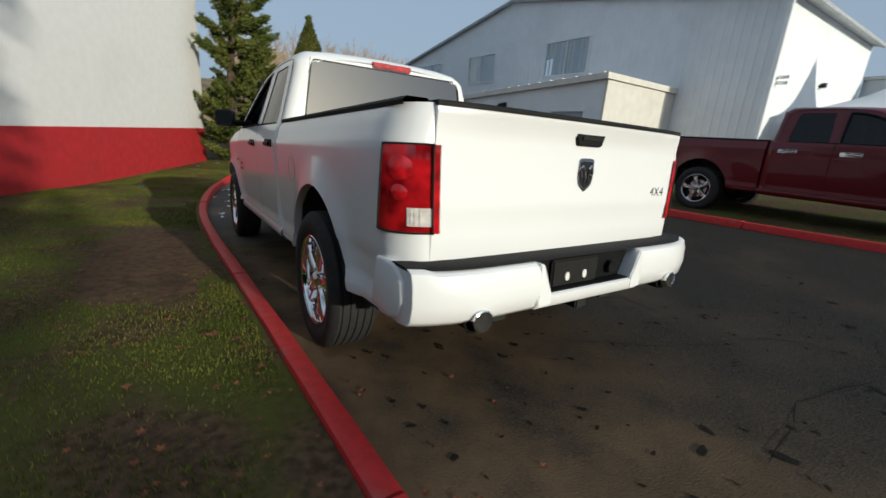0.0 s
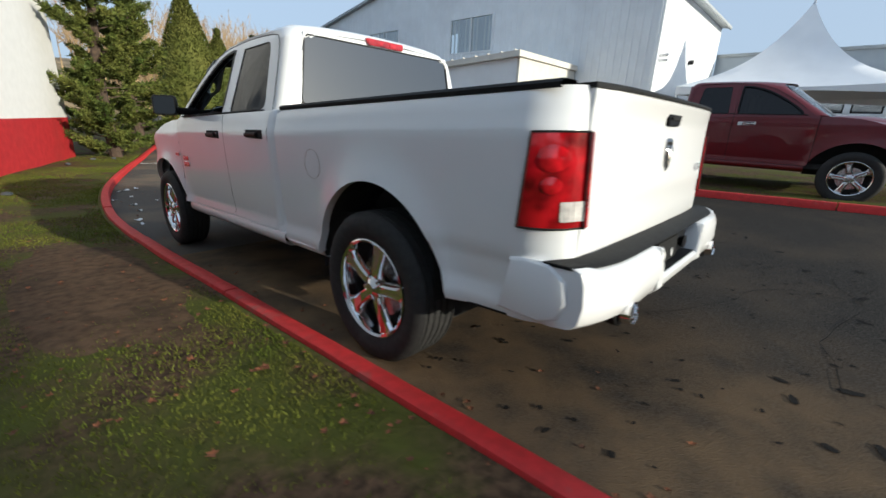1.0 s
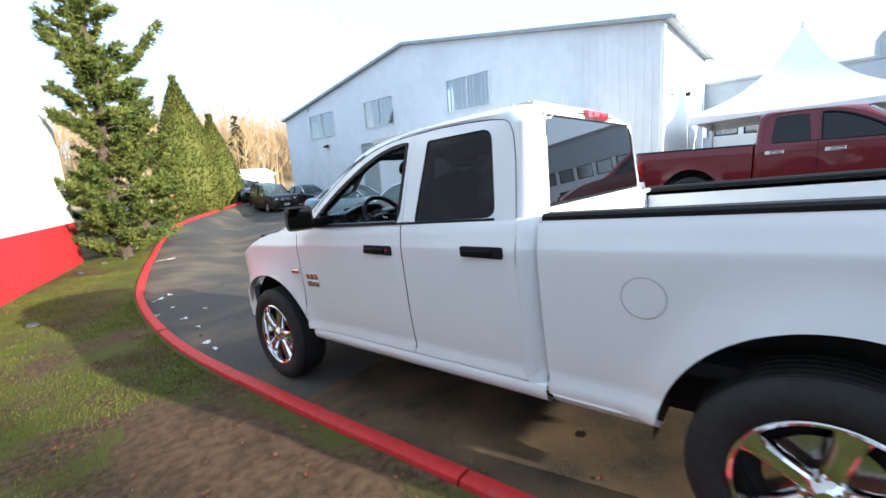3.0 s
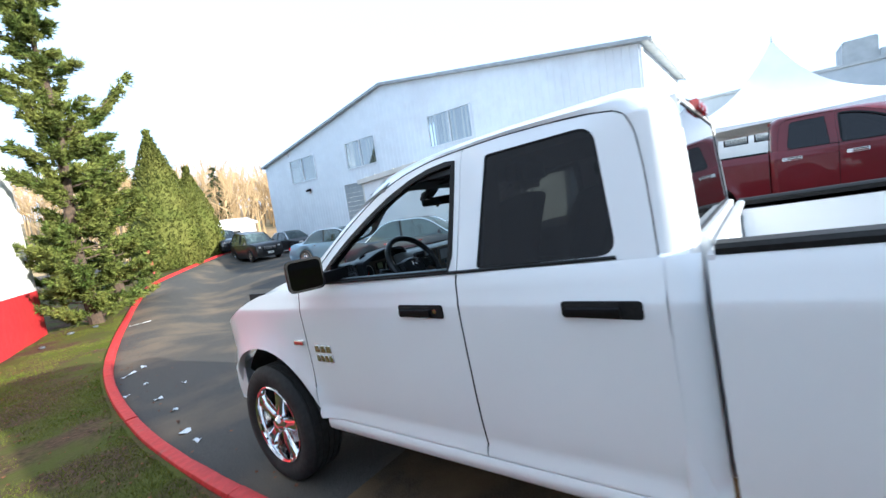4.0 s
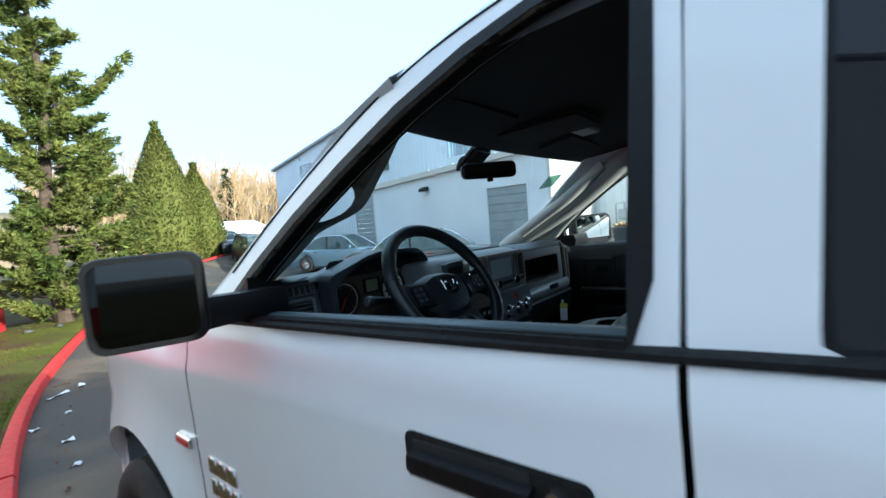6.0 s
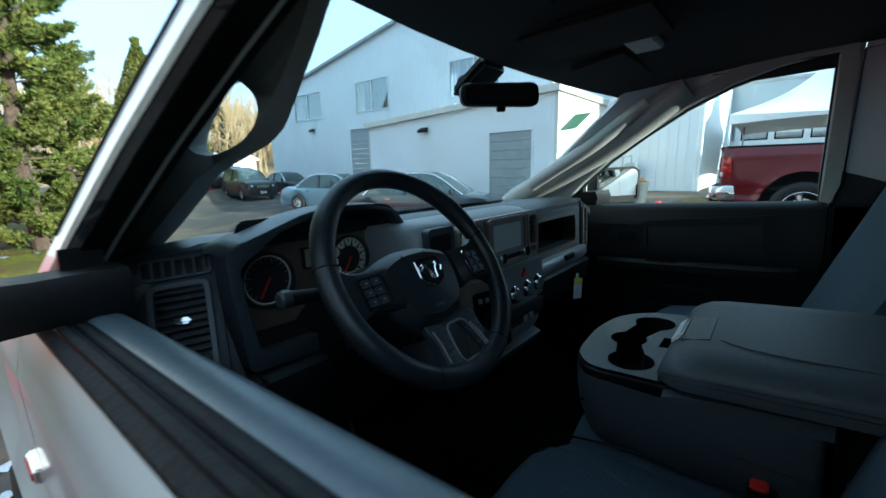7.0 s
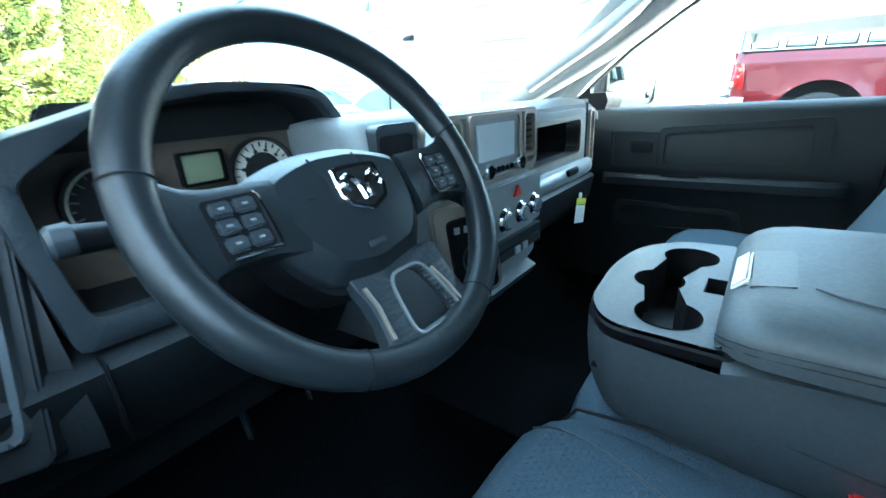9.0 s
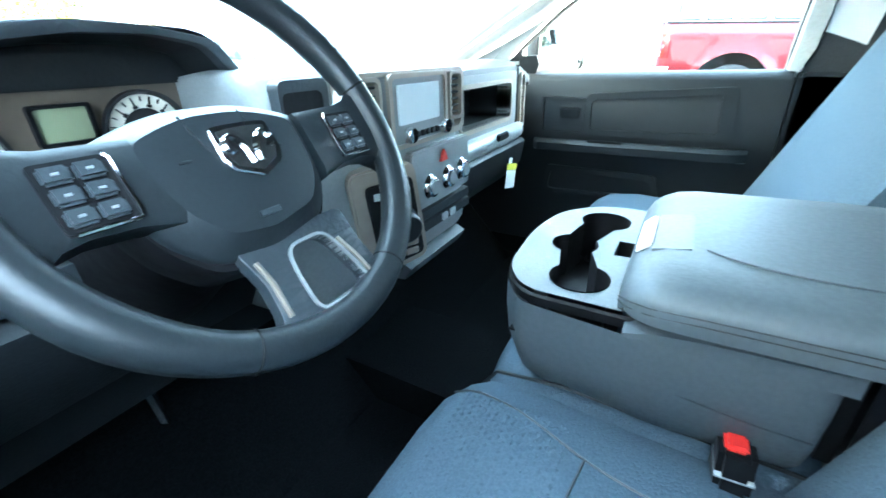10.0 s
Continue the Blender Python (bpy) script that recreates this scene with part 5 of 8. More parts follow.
    fl = FRONT_FRAME[5::-1]
    for u in list(np.linspace(0, 1, 15)) + [1.113, 1.226, 1.377]:
        y = 2.95 - 0.53 * u
        z = float(np.interp(y, [p[0] for p in fl], [p[1] for p in fl]))
        lo_ = Vector((-upper_x(z, y) + 0.001, y, z))
        hi_ = Vector((-0.86 + 0.2 * u, 3.12 - 0.7 * u, 1.33 + 0.499 * u - 0.03 * u * (1 - u)))
        if u > 1:
            hi_ = Vector((-float(np.interp(y, [2.22, 2.3, 2.36], [0.703, 0.69, 0.677])), y, float(np.interp(y, [2.22, 2.3, 2.36], [1.852, 1.843, 1.836]))))
        n_ = (hi_ - lo_).cross(Vector((0.1, -0.5, 0.4))).normalized()
        n_ = n_ if n_.z > 0 else -n_
        back = Vector((0.03, -0.008, -0.012))
        row = [lo_ - n_ * 0.012, lo_] + [lo_.lerp(hi_, f) + n_ * float(np.interp(u, [0, 0.85, 1.1, 1.377], [0.017, 0.017, 0.013, 0.001])) * (1 - (2 * f - 1) ** 2) for f in (0.12, 0.3, 0.5, 0.7, 0.88)] + [hi_, hi_ - n_ * 0.012, lo_.lerp(hi_, 0.6) + back * 0.6]
        pil.append([tuple(p) for p in row])
    both("windscreen_pillar", loft(pil, True, True), paint, t)
    seam = [p for p in FRONT_FRAME if p[1] > 1.34][:6] + REAR_SEAM[:5]
    sm = smooth_line([(-(upper_x(z, y) + 0.001), y, z - 0.001) for y, z in seam], 60)
    both("roof_seam", tube([tuple(p) for p in sm], 0.0026, 6), "black", t)
    edge = smooth_line(REAR_SEAM[4:], 30)
    both("door_seam", tube([(-(upper_x(z, y) + 0.0005), y, z) for y, z in edge], 0.0017, 5), "trim", t)
    ws = []
    for u in np.linspace(0, 1, 7):
        y, z, w = 3.12 - 0.7 * u, 1.33 + 0.515 * u - 0.03 * u * (1 - u), 0.86 - 0.2 * u
        ws.append([(w * s, y + 0.14 * (1 - s * s), z) for s in np.linspace(-1, 1, 11)])
    wsp = mesh("windscreen", *loft(ws), "glass", t)
    wsp.visible_shadow = False
    frit = []
    for u in (0.04, 0.08, 0.125):
        y, z, w = 3.12 - 0.7 * u, 1.33 + 0.515 * u - 0.03 * u * (1 - u), 0.855 - 0.2 * u
        frit.append([(w * s, y + 0.14 * (1 - s * s) - 0.006, z + 0.004) for s in np.linspace(-1, 1, 15)])
    mesh("windscreen_band", *loft(frit), "black", t)
    # rear of cab, raked so that its foot stands farther back
    def rake(z):
        return float(np.interp(z, [1.34, 1.37, 1.86], [0.0, -0.006, 0.017]))
    cp = []
    for z in (0.55, 0.8, 1.1, 1.25, 1.33, 1.345, 1.36, 1.42, 1.49, 1.57, 1.655, 1.72, 1.765, 1.79, 1.808, 1.838):
        xs_ = side_x(1.2, z) if z < 1.34 else upper_x(z) - (0.022 if z > 1.82 else 0)
        lean = rake(z)
        wx = float(np.interp(z, [1.3, 1.38, 1.81, 1.9], [0.74, 0.74, 0.68, 0.66]))
        rr = float(np.interp(z, [1.36, 1.7, 1.8, 1.838], [0.075, 0.085, 0.11, 0.15]))
        ys_ = float(np.interp(z, [1.335, 1.49, 1.655, 1.765, 1.808], [1.098, 1.108, 1.123, 1.144, 1.168]))
        row = [(-xs_ + 0.004, ys_, z), (-xs_, ys_ - 0.006, z), (-xs_, 1.089, z)]
        for k in range(1, 7):
            a = k * math.pi / 12
            row.append((-xs_ + rr * (1 - math.cos(a)), 1.087 - 0.08 * math.sin(a) + lean, z))
        row += [(-wx, 1.0 + lean, z), (-wx, 1.04 + lean, z)]
        cp.append(row)
    both("cab_rear_corner", loft(cp), paint, t)
    mesh("cab_rear_panel", *rbox(-0.75, 0.75, 0.972, 1.04, 0.55, 1.378, 0.006), paint, t)
    hd_ = [[(x, y, z - k_ * (abs(x) / 0.64) ** 3) for y, z, k_ in ((1.026, 1.822, 0), (1.018, 1.83, 0), (1.022, 1.852, 0.02), (1.055, 1.874, 0.03), (1.09, 1.822, 0))] for x in np.linspace(-0.64, 0.64, 13)]
    mesh("cab_rear_header", *loft(hd_, True, True), paint, t)
    rg = ring(rounded([(-0.74, 1.376), (0.74, 1.376), (0.676, 1.832), (-0.676, 1.832)], 0.04, 4), rounded([(-0.726, 1.39), (0.726, 1.39), (0.663, 1.82), (-0.663, 1.82)], 0.04, 4), lambda u, v, d: (u, 1.004 + rake(v) + d, v), 0.01)
    mesh("rear_window_seal", *rg, "black", t)
    mesh("rear_window", *holed(rounded([(-0.73, 1.386), (0.73, 1.386), (0.672, 1.83), (-0.672, 1.83)], 0.04, 3), [], lambda u, v, d: (u, 1.008 + rake(v) + d, v), 0.004), "rearglass", t)
    bl = mesh("brake_light", *bevelled(prism([(-0.178, 1.878), (0.178, 1.878), (0.172, 1.832), (-0.172, 1.832)], 0.998, 1.04, "y"), 0.006), "redlens", t, "red high brake light above the rear window")
    for lx in (-0.06, 0.06):
        mesh("cargo_lens", *rbox(lx - 0.03, lx + 0.03, 0.994, 1.002, 1.842, 1.868, 0.003), "redglow", bl)
    # bonnet and front
    hood = []
    for y, w, z in ((3.1, 0.86, 1.318), (3.3, 0.84, 1.325), (3.6, 0.8, 1.31), (3.9, 0.74, 1.255), (4.15, 0.68, 1.195), (4.3, 0.64, 1.13), (4.36, 0.62, 1.05)):
        hood.append([(w * s, y + 0.06 * (1 - s * s), z + 0.045 * (1 - s * s) - (0.03 if abs(s) == 1 else 0) + (0.012 if 0.4 < abs(s) < 0.8 else 0)) for s in (-1, -0.9, -0.7, -0.5, -0.25, 0, 0.25, 0.5, 0.7, 0.9, 1)])
    mesh("bonnet", *loft(hood), paint, t)
    top_rows = []
    for y in (3.03, 3.2, 3.4, 3.55, 3.7, 3.8, 3.9, 4.0, 4.1, 4.2, 4.28, 4.34):
        xo, zo = side_x(y, fender_z(y)) - fender_in(y), fender_z(y)
        xi, zi = float(np.interp(y, [3.1, 3.6, 3.9, 4.15, 4.3, 4.36], [0.86, 0.8, 0.74, 0.68, 0.64, 0.62])), float(np.interp(y, [3.1, 3.6, 3.9, 4.15, 4.3, 4.36], [1.3, 1.288, 1.232, 1.172, 1.11, 1.03]))
        top_rows.append([(-(xo + (xi - xo) * u), y, zo + (zi - zo) * math.sin(u * math.pi / 2)) for u in (0, 0.08, 0.2, 0.4, 0.6, 0.8, 1.0)])
    both("fender_top", loft(top_rows), paint, t)
    mesh("grille", *rbox(-0.6, 0.6, 4.3, 4.42, 0.8, 1.15, 0.04), "black", t)
    for gx_ in (-0.57, -0.03, 0.51):
        mesh("grille_bar", *rbox(gx_, gx_ + 0.06, 4.4, 4.44, 0.79, 1.16, 0.012), "chrome", t)
    mesh("grille_bar", *rbox(-0.58, 0.58, 4.4, 4.44, 0.95, 1.01, 0.012), "chrome", t)
    fbp = [[(x * 0.95, 4.42 - 0.3 * abs(x / 0.95) ** 2.6 + y, z) for y, z in ((0, 0.78), (0.04, 0.74), (0.05, 0.6), (0.02, 0.5), (-0.1, 0.47), (-0.1, 0.78))] for x in np.linspace(-0.95, 0.95, 15)]
    mesh("front_bumper", *loft(fbp, True, True), paint if trimmed else "chrome", t)
    for sx in (-1, 1):
        mesh("headlamp", *moved(rbox(-0.13, 0.13, -0.06, 0.03, -0.11, 0.11, 0.04, 3), Matrix.Translation((sx * 0.69, 4.27, 0.94)) @ Matrix.Rotation(sx * -0.35, 4, "Z")), "clearlens", t)
    mesh("cowl", *box(-0.84, 0.84, 3.0, 3.16, 1.24, 1.305), "trim", t)
    # underside
    mesh("chassis", *join(box(-0.45, -0.35, -1.0, 4.2, 0.42, 0.56), box(0.35, 0.45, -1.0, 4.2, 0.42, 0.56), box(-0.45, 0.45, -0.9, -0.8, 0.44, 0.54), box(-0.3, 0.3, 1.2, 3.3, 0.45, 0.6)), "under", t)
    mesh("axle", *tube([(-0.75, 0, 0.4), (0.75, 0, 0.4)], 0.05, 10), "under", t)
    mesh("axle", *tube([(-0.75, 3.569, 0.4), (0.75, 3.569, 0.4)], 0.045, 10), "under", t)
    mesh("differential", *moved(lathe([(-0.14, 0.02), (-0.1, 0.12), (0.1, 0.12), (0.14, 0.02)], 16, "y"), Matrix.Translation((0.05, 0, 0.4))), "under", t)
    mesh("cab_floor", *box(-0.88, 0.88, 1.05, 3.2, 0.5, 0.58), "under", t)
    mesh("bed_underside", *box(-0.82, 0.82, -0.95, 0.94, 0.68, 0.74), "under", t)
    for yc in (0.0, 3.569):
        a, b = (0.535, 0.582) if yc == 0 else (0.6, 0.565)
        rows = [[(-xx, (yc - (0.012 if yc == 0 else 0)) + a * math.cos(k * math.pi / 20), 0.4 + b * math.sin(k * math.pi / 20)) for xx in ((0.92, 0.6) if yc == 0 else (0.84, 0.6))] for k in range(21)]
        both("wheel_well", loft(rows), "under", t)
        both("well_back", box(-0.61, -0.6, yc - a, yc + a, 0.4, 1.0), "under", t)
    both("engine_bay_side", box(-0.62, -0.6, 2.98, 4.3, 0.5, 1.25), "under", t)
    for y in (0.0, 3.569):
        for sx in (-1, 1):
            wheel_at(t, y, sx, "chrome" if trimmed else "alu")
    mf = [[(-0.93, y, z) for y, z in ((-0.42, 0.72), (-0.44, 0.45))], [(-0.7, y, z) for y, z in ((-0.42, 0.72), (-0.44, 0.45))]]
    both("mud_flap", loft(mf), "trim", t)
    return t, doors


truck, truck_doors = pickup("pickup_truck", TRUCK, "white", "white four-door pickup with chrome wheels parked by the red kerb")

red_truck, _ = pickup("pickup_truck", Matrix.Translation((7.85, 1.75, H(6.9, 0.5) + 0.0)) @ Matrix.Rotation(radians(180), 4, "Z"), "red", "dark red four-door pickup parked on the grassed island", False)
# dark box added to fill the empty cab, in place of a shaded interior
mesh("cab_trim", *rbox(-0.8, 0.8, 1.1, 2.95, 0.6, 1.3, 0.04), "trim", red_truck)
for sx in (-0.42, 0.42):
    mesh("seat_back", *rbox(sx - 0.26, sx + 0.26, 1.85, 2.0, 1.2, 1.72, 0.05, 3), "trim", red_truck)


# ---- cab interior of the white pickup ----
def on_y(y0):
    """Places a drawing of (x, z) on a plane facing back; depth goes ahead."""
    return lambda u, v, d: (u, y0 + d, v)


def plate(poly, y0, y1, r=0.004):
    return bevelled(prism(poly, y0, y1, "y"), r, 2)


def rect(x0, x1, z0, z1, r=0.006, k=3):
    return rounded([(x0, z0), (x1, z0), (x1, z1), (x0, z1)], r, k)


dash = part_root = new("dashboard")
dash.parent = truck
pad = []
for x in np.linspace(-0.86, 0.76, 25):
    e = 0.035 * max(0.0, (abs(x + 0.05) - 0.66) / 0.15) ** 2
    crown = 0.012 * math.exp(-((x + 0.66) / 0.17) ** 4) + 0.006 * math.exp(-((x + 0.1) / 0.2) ** 4)
    w = min(1.0, max(0.0, (-0.33 - x) / 0.08))
    w = 0.125 * w * w * (3 - 2 * w)
    pad.append([(x, 3.13, 1.35), (x, 3.0, 1.385), (x, 2.88, 1.402 + crown), (x, 2.72 + w, 1.41 + crown - e), (x, 2.655 + w, 1.404 + crown - e), (x, 2.632 + w, 1.388 - e), (x, 2.63 + w, 1.36 - e), (x, 2.68 + w, 1.35 - e), (x, 3.1, 1.3)])
mesh("dash_pad", *loft(pad, True, True), "dash", dash, "soft grey dash top")
mesh("dash_carcass", *box(-0.85, 0.74, 2.775, 3.1, 0.95, 1.33), "dashdark", dash)
mesh("vent_grille_strip", *rbox(-0.8, -0.55, 2.98, 3.02, 1.38, 1.3905, 0.003, 1), "black", dash)
# right side: open bin, ledge, glove box
b_out, b_in = rect(0.13, 0.63, 1.205, 1.375, 0.02), rect(0.235, 0.585, 1.238, 1.342, 0.02)
mesh("bin_surround", *bevelled(ring(b_out, b_in, on_y(2.628), 0.05), 0.007, 3), "stack", dash)
rim_ = ring(grow(b_in, 0.012), b_in, on_y(2.626), 0.03)
mesh("bin_rim", *rim_, "bezel", dash)
mesh("open_bin", *join(([(x, y, z) for x, z in b_in for y in (2.64, 2.80)], [(2 * i, 2 * ((i + 1) % len(b_in)), 2 * ((i + 1) % len(b_in)) + 1, 2 * i + 1) for i in range(len(b_in))]), prism(b_in, 2.8, 2.805, "y")), "dashdark", dash)
led = [[(x, 2.64 + g, 1.214), (x, 2.612 + g, 1.211), (x, 2.6 + g, 1.204), (x, 2.594 + g, 1.19), (x, 2.597 + g, 1.172), (x, 2.607 + g, 1.163), (x, 2.66 + g, 1.16)] for x, g in ((0.12, 0), (0.3, 0), (0.5, 0), (0.6, 0.004), (0.66, 0.014), (0.7, 0.032), (0.722, 0.055))]
mesh("dash_ledge", *loft(led, True, True), "stack", dash)
mesh("ledge_latch", *rbox(0.40, 0.48, 2.588, 2.6, 1.188, 1.21, 0.004), "black", dash)
gbx = [[(x, 2.61, 1.16), (x, 2.6, 1.15), (x, 2.612, 1.08), (x, 2.65, 1.03), (x, 2.75, 1.0), (x, 2.76, 1.16)] for x in np.linspace(0.13, 0.66, 8)]
mesh("glove_box_door", *loft(gbx, True, True), "dashdark", dash)
ec = [[(0.64 + 0.1 * u, 2.625 + 0.10 * u * u, z1), (0.64 + 0.1 * u, 2.625 + 0.10 * u * u, z0), (0.64 + 0.1 * u, 3.0, z0), (0.64 + 0.1 * u, 3.0, z1)] for u, z0, z1 in ((0, 1.15, 1.39), (0.4, 1.15, 1.40), (0.8, 1.16, 1.395), (1.0, 1.17, 1.38))]
mesh("dash_end", *loft(ec, True, True), "dash", dash)
ev = ring(rect(0.66, 0.705, 1.19, 1.37, 0.018), rect(0.669, 0.696, 1.2, 1.36, 0.012), on_y(2.622), 0.03)
mesh("end_vent_bezel", *ev, "bezel", dash)
mesh("end_vent_back", *box(0.668, 0.698, 2.648, 2.65, 1.2, 1.36), "black", dash)
for k in range(8):
    mesh("vent_slat", *box(0.668, 0.698, 2.628, 2.645, 1.208 + k * 0.0195, 1.212 + k * 0.0195), "trim", dash)
# centre stack
st = []
for x, inset in ((-0.4, 0.06), (-0.397, 0.036), (-0.39, 0.02), (-0.378, 0.009), (-0.36, 0.002), (-0.33, 0), (-0.2, 0), (-0.1, 0), (0.0, 0), (0.06, 0), (0.09, 0.004), (0.108, 0.014), (0.116, 0.032)):
    st.append([(x, yy + inset, 1.23 + (zz - 1.23) * (1 - 0.9 * inset)) for yy, zz in ((2.66, 1.416), (2.62, 1.414), (2.598, 1.41), (2.583, 1.402), (2.573, 1.388), (2.566, 1.3), (2.556, 1.2), (2.545, 1.1), (2.548, 1.075), (2.56, 1.055))] + [(x, 2.78, 1.05), (x, 2.78, 1.4)])
mesh("centre_fascia", *loft(st, True, True), "stack", dash, "", 50)
sb = ring(rect(-0.275, 0.112, 1.272, 1.402, 0.025), rect(-0.262, 0.1, 1.284, 1.394, 0.02), on_y(2.556), 0.02)
mesh("stack_bezel", *sb, "bezel", dash)
radio = mesh("radio", *plate(rect(-0.168, 0.025, 1.274, 1.398, 0.012), 2.552, 2.575), "stack", dash, "touch-screen radio with two knobs")
mesh("radio_trim", *ring(rect(-0.168, 0.025, 1.274, 1.398, 0.012), rect(-0.158, 0.016, 1.282, 1.39, 0.01), on_y(2.548), 0.008), "bezel", radio)
mesh("radio_screen", *plate(rect(-0.143, -0.008, 1.314, 1.38, 0.003), 2.548, 2.553, 0.001), "screen", radio, "pale blank radio screen")
for kx in (-0.115, 0.012):
    mesh("radio_knob", *moved(lathe([(0.02, 0.015), (0.0, 0.015), (-0.006, 0.013), (-0.007, 0.0)], 20, "y"), Matrix.Translation((kx, 2.545, 1.294))), "chrome", radio)
for k in range(5):
    mesh("radio_button", *rbox(-0.092 + k * 0.017, -0.079 + k * 0.017, 2.546, 2.553, 1.287, 1.298, 0.002, 1), "black", radio)
for x0, x1 in ((-0.262, -0.185), (0.04, 0.096)):
    v_ = mesh("air_vent", *ring(rect(x0, x1, 1.30, 1.395, 0.014), rect(x0 + 0.006, x1 - 0.006, 1.306, 1.389, 0.012), on_y(2.55), 0.03), "bezel", dash)
    mesh("vent_back", *box(x0 + 0.004, x1 - 0.004, 2.578, 2.58, 1.304, 1.391), "black", v_)
    for k in range(6):
        mesh("vent_slat", *rbox(x0 + 0.006, x1 - 0.006, 2.557, 2.575, 1.312 + k * 0.013, 1.3165 + k * 0.013, 0.0015, 1), "dashdark", v_)
mesh("driver_cubby", *ring(rect(-0.375, -0.29, 1.32, 1.4, 0.012), rect(-0.37, -0.30, 1.33, 1.385, 0.01), on_y(2.562), 0.02), "dash", dash)
mesh("cubby_back", *box(-0.372, -0.298, 2.564, 2.569, 1.325, 1.388), "black", dash)
hv = mesh("climate_panel", *plate(rect(-0.12, 0.115, 1.15, 1.262, 0.012), 2.546, 2.566), "stack", dash)
for kx, kz in ((-0.058, 1.184), (0.014, 1.186), (0.078, 1.19)):
    kn = mesh("climate_knob", *moved(lathe([(0.02, 0.025), (0.004, 0.025), (0.0, 0.0245), (-0.003, 0.021), (-0.011, 0.0195), (-0.013, 0.016), (-0.013, 0.0)], 24, "y"), Matrix.Translation((kx, 2.546, kz))), "chrome", hv)
    mesh("knob_face", *moved(lathe([(0, 0.011), (-0.002, 0.01), (-0.002, 0)], 18, "y"), Matrix.Translation((kx, 2.533, kz)) @ Matrix.Diagonal((1.35, 1, 1.35, 1))), "stack", kn)
mesh("hazard_button", *plate([(-0.02, 1.226), (0.012, 1.226), (-0.004, 1.25)], 2.541, 2.548, 0.001), "hazard", hv)
for k, (x0, x1, z) in enumerate(((-0.11, 0.1, 1.135), (-0.1, 0.1, 1.11))):
    mesh("switch_bank", *plate(rect(x0, x1, z - 0.01, z + 0.009, 0.003), 2.538, 2.56, 0.002), "dashdark", dash)
for k in range(2):
    mesh("socket", *plate(rect(-0.03 + k * 0.035, -0.008 + k * 0.035, 1.102, 1.118, 0.003), 2.534, 2.54, 0.001), "print", dash)
mesh("stack_foot", *loft([[(x, 2.56, 1.058), (x, 2.535, 1.045), (x, 2.55, 1.02), (x, 2.7, 1.0), (x, 2.7, 1.06)] for x in (-0.16, -0.1, 0.0, 0.07)], True, True), "tray", dash)
# gear selector plate
sel = mesh("selector_plate", *plate(rounded([(-0.262, 1.262), (-0.14, 1.268), (-0.118, 1.09), (-0.245, 1.07)], 0.02, 4), 2.535, 2.57), "bezel", dash, "satin grey selector plate with a rotary knob")
mesh("selector_panel", *plate(rounded([(-0.236, 1.238), (-0.148, 1.244), (-0.13, 1.1), (-0.218, 1.088)], 0.01, 3), 2.531, 2.54, 0.002), "black", sel)
mesh("rotary_knob", *moved(lathe([(0.03, 0.031), (0.004, 0.03), (0.0, 0.028), (-0.03, 0.025), (-0.034, 0.021), (-0.034, 0.0)], 28, "y"), Matrix.Translation((-0.178, 2.53, 1.166))), "dashdark", sel)
mesh("knob_ring", *moved(lathe([(0.002, 0.033), (-0.004, 0.033), (-0.004, 0.029)], 28, "y"), Matrix.Translation((-0.178, 2.53, 1.166))), "chrome", sel)
for k in range(4):
    mesh("gear_mark", *rbox(-0.222 + k * 0.019, -0.211 + k * 0.019, 2.529, 2.532, 1.214, 1.226, 0.001, 1), "print", sel)
for k in range(4):
    mesh("selector_button", *rbox(-0.205 + (k % 2) * 0.034, -0.178 + (k % 2) * 0.034, 2.528, 2.533, 1.103 + (k // 2) * 0.017, 1.115 + (k // 2) * 0.017, 0.002, 1), "bezel", sel)
sel.matrix_local = Matrix.Translation((-0.028, -0.016, 0.0)) @ Matrix.Translation((-0.19, 2.55, 0)) @ Matrix.Rotation(radians(-24), 4, "Z") @ Matrix.Translation((0.19, -2.55, 0))
# instrument cluster
hood_o = [(-0.743, 1.403), (-0.733, 1.414), (-0.70, 1.426), (-0.652, 1.441), (-0.606, 1.455), (-0.547, 1.463), (-0.472, 1.462), (-0.389, 1.448), (-0.36, 1.41), (-0.338, 1.37), (-0.345, 1.21), (-0.637, 1.209), (-0.728, 1.213), (-0.74, 1.337)]
hood_i = [(-0.724, 1.384), (-0.654, 1.429), (-0.60, 1.443), (-0.535, 1.452), (-0.46, 1.452), (-0.40, 1.441), (-0.358, 1.386), (-0.372, 1.242), (-0.631, 1.24), (-0.708, 1.243), (-0.721, 1.326)]
mesh("cluster_frame", *bevelled(holed(rounded(hood_o, 0.01, 2), [rounded(hood_i, 0.012, 2)], on_y(2.64), 0.05), 0.0015, 1), "dash", dash, "grey binnacle frame round the gauges")
top_o = smooth_line(hood_o[:10], 26)
mesh("cluster_hood", *loft([[(x, 2.645, z) for x, z in top_o], [(x, 2.70, z + 0.003) for x, z in top_o], [(x, 2.80, z - 0.012) for x, z in top_o], [(x, 2.90, z - 0.05) for x, z in top_o]]), "dash", dash)
sh = rounded(hood_i, 0.012, 2)
mesh("cluster_shroud", *loft([[(x, 2.66, z) for x, z in sh + sh[:1]], [(-0.545 + (x + 0.545) * 0.97, 2.73, 1.345 + (z - 1.345) * 0.93) for x, z in sh + sh[:1]]]), "dashdark", dash)
mesh("cluster_face", *prism(sh, 2.732, 2.738, "y"), "clusterface", dash)
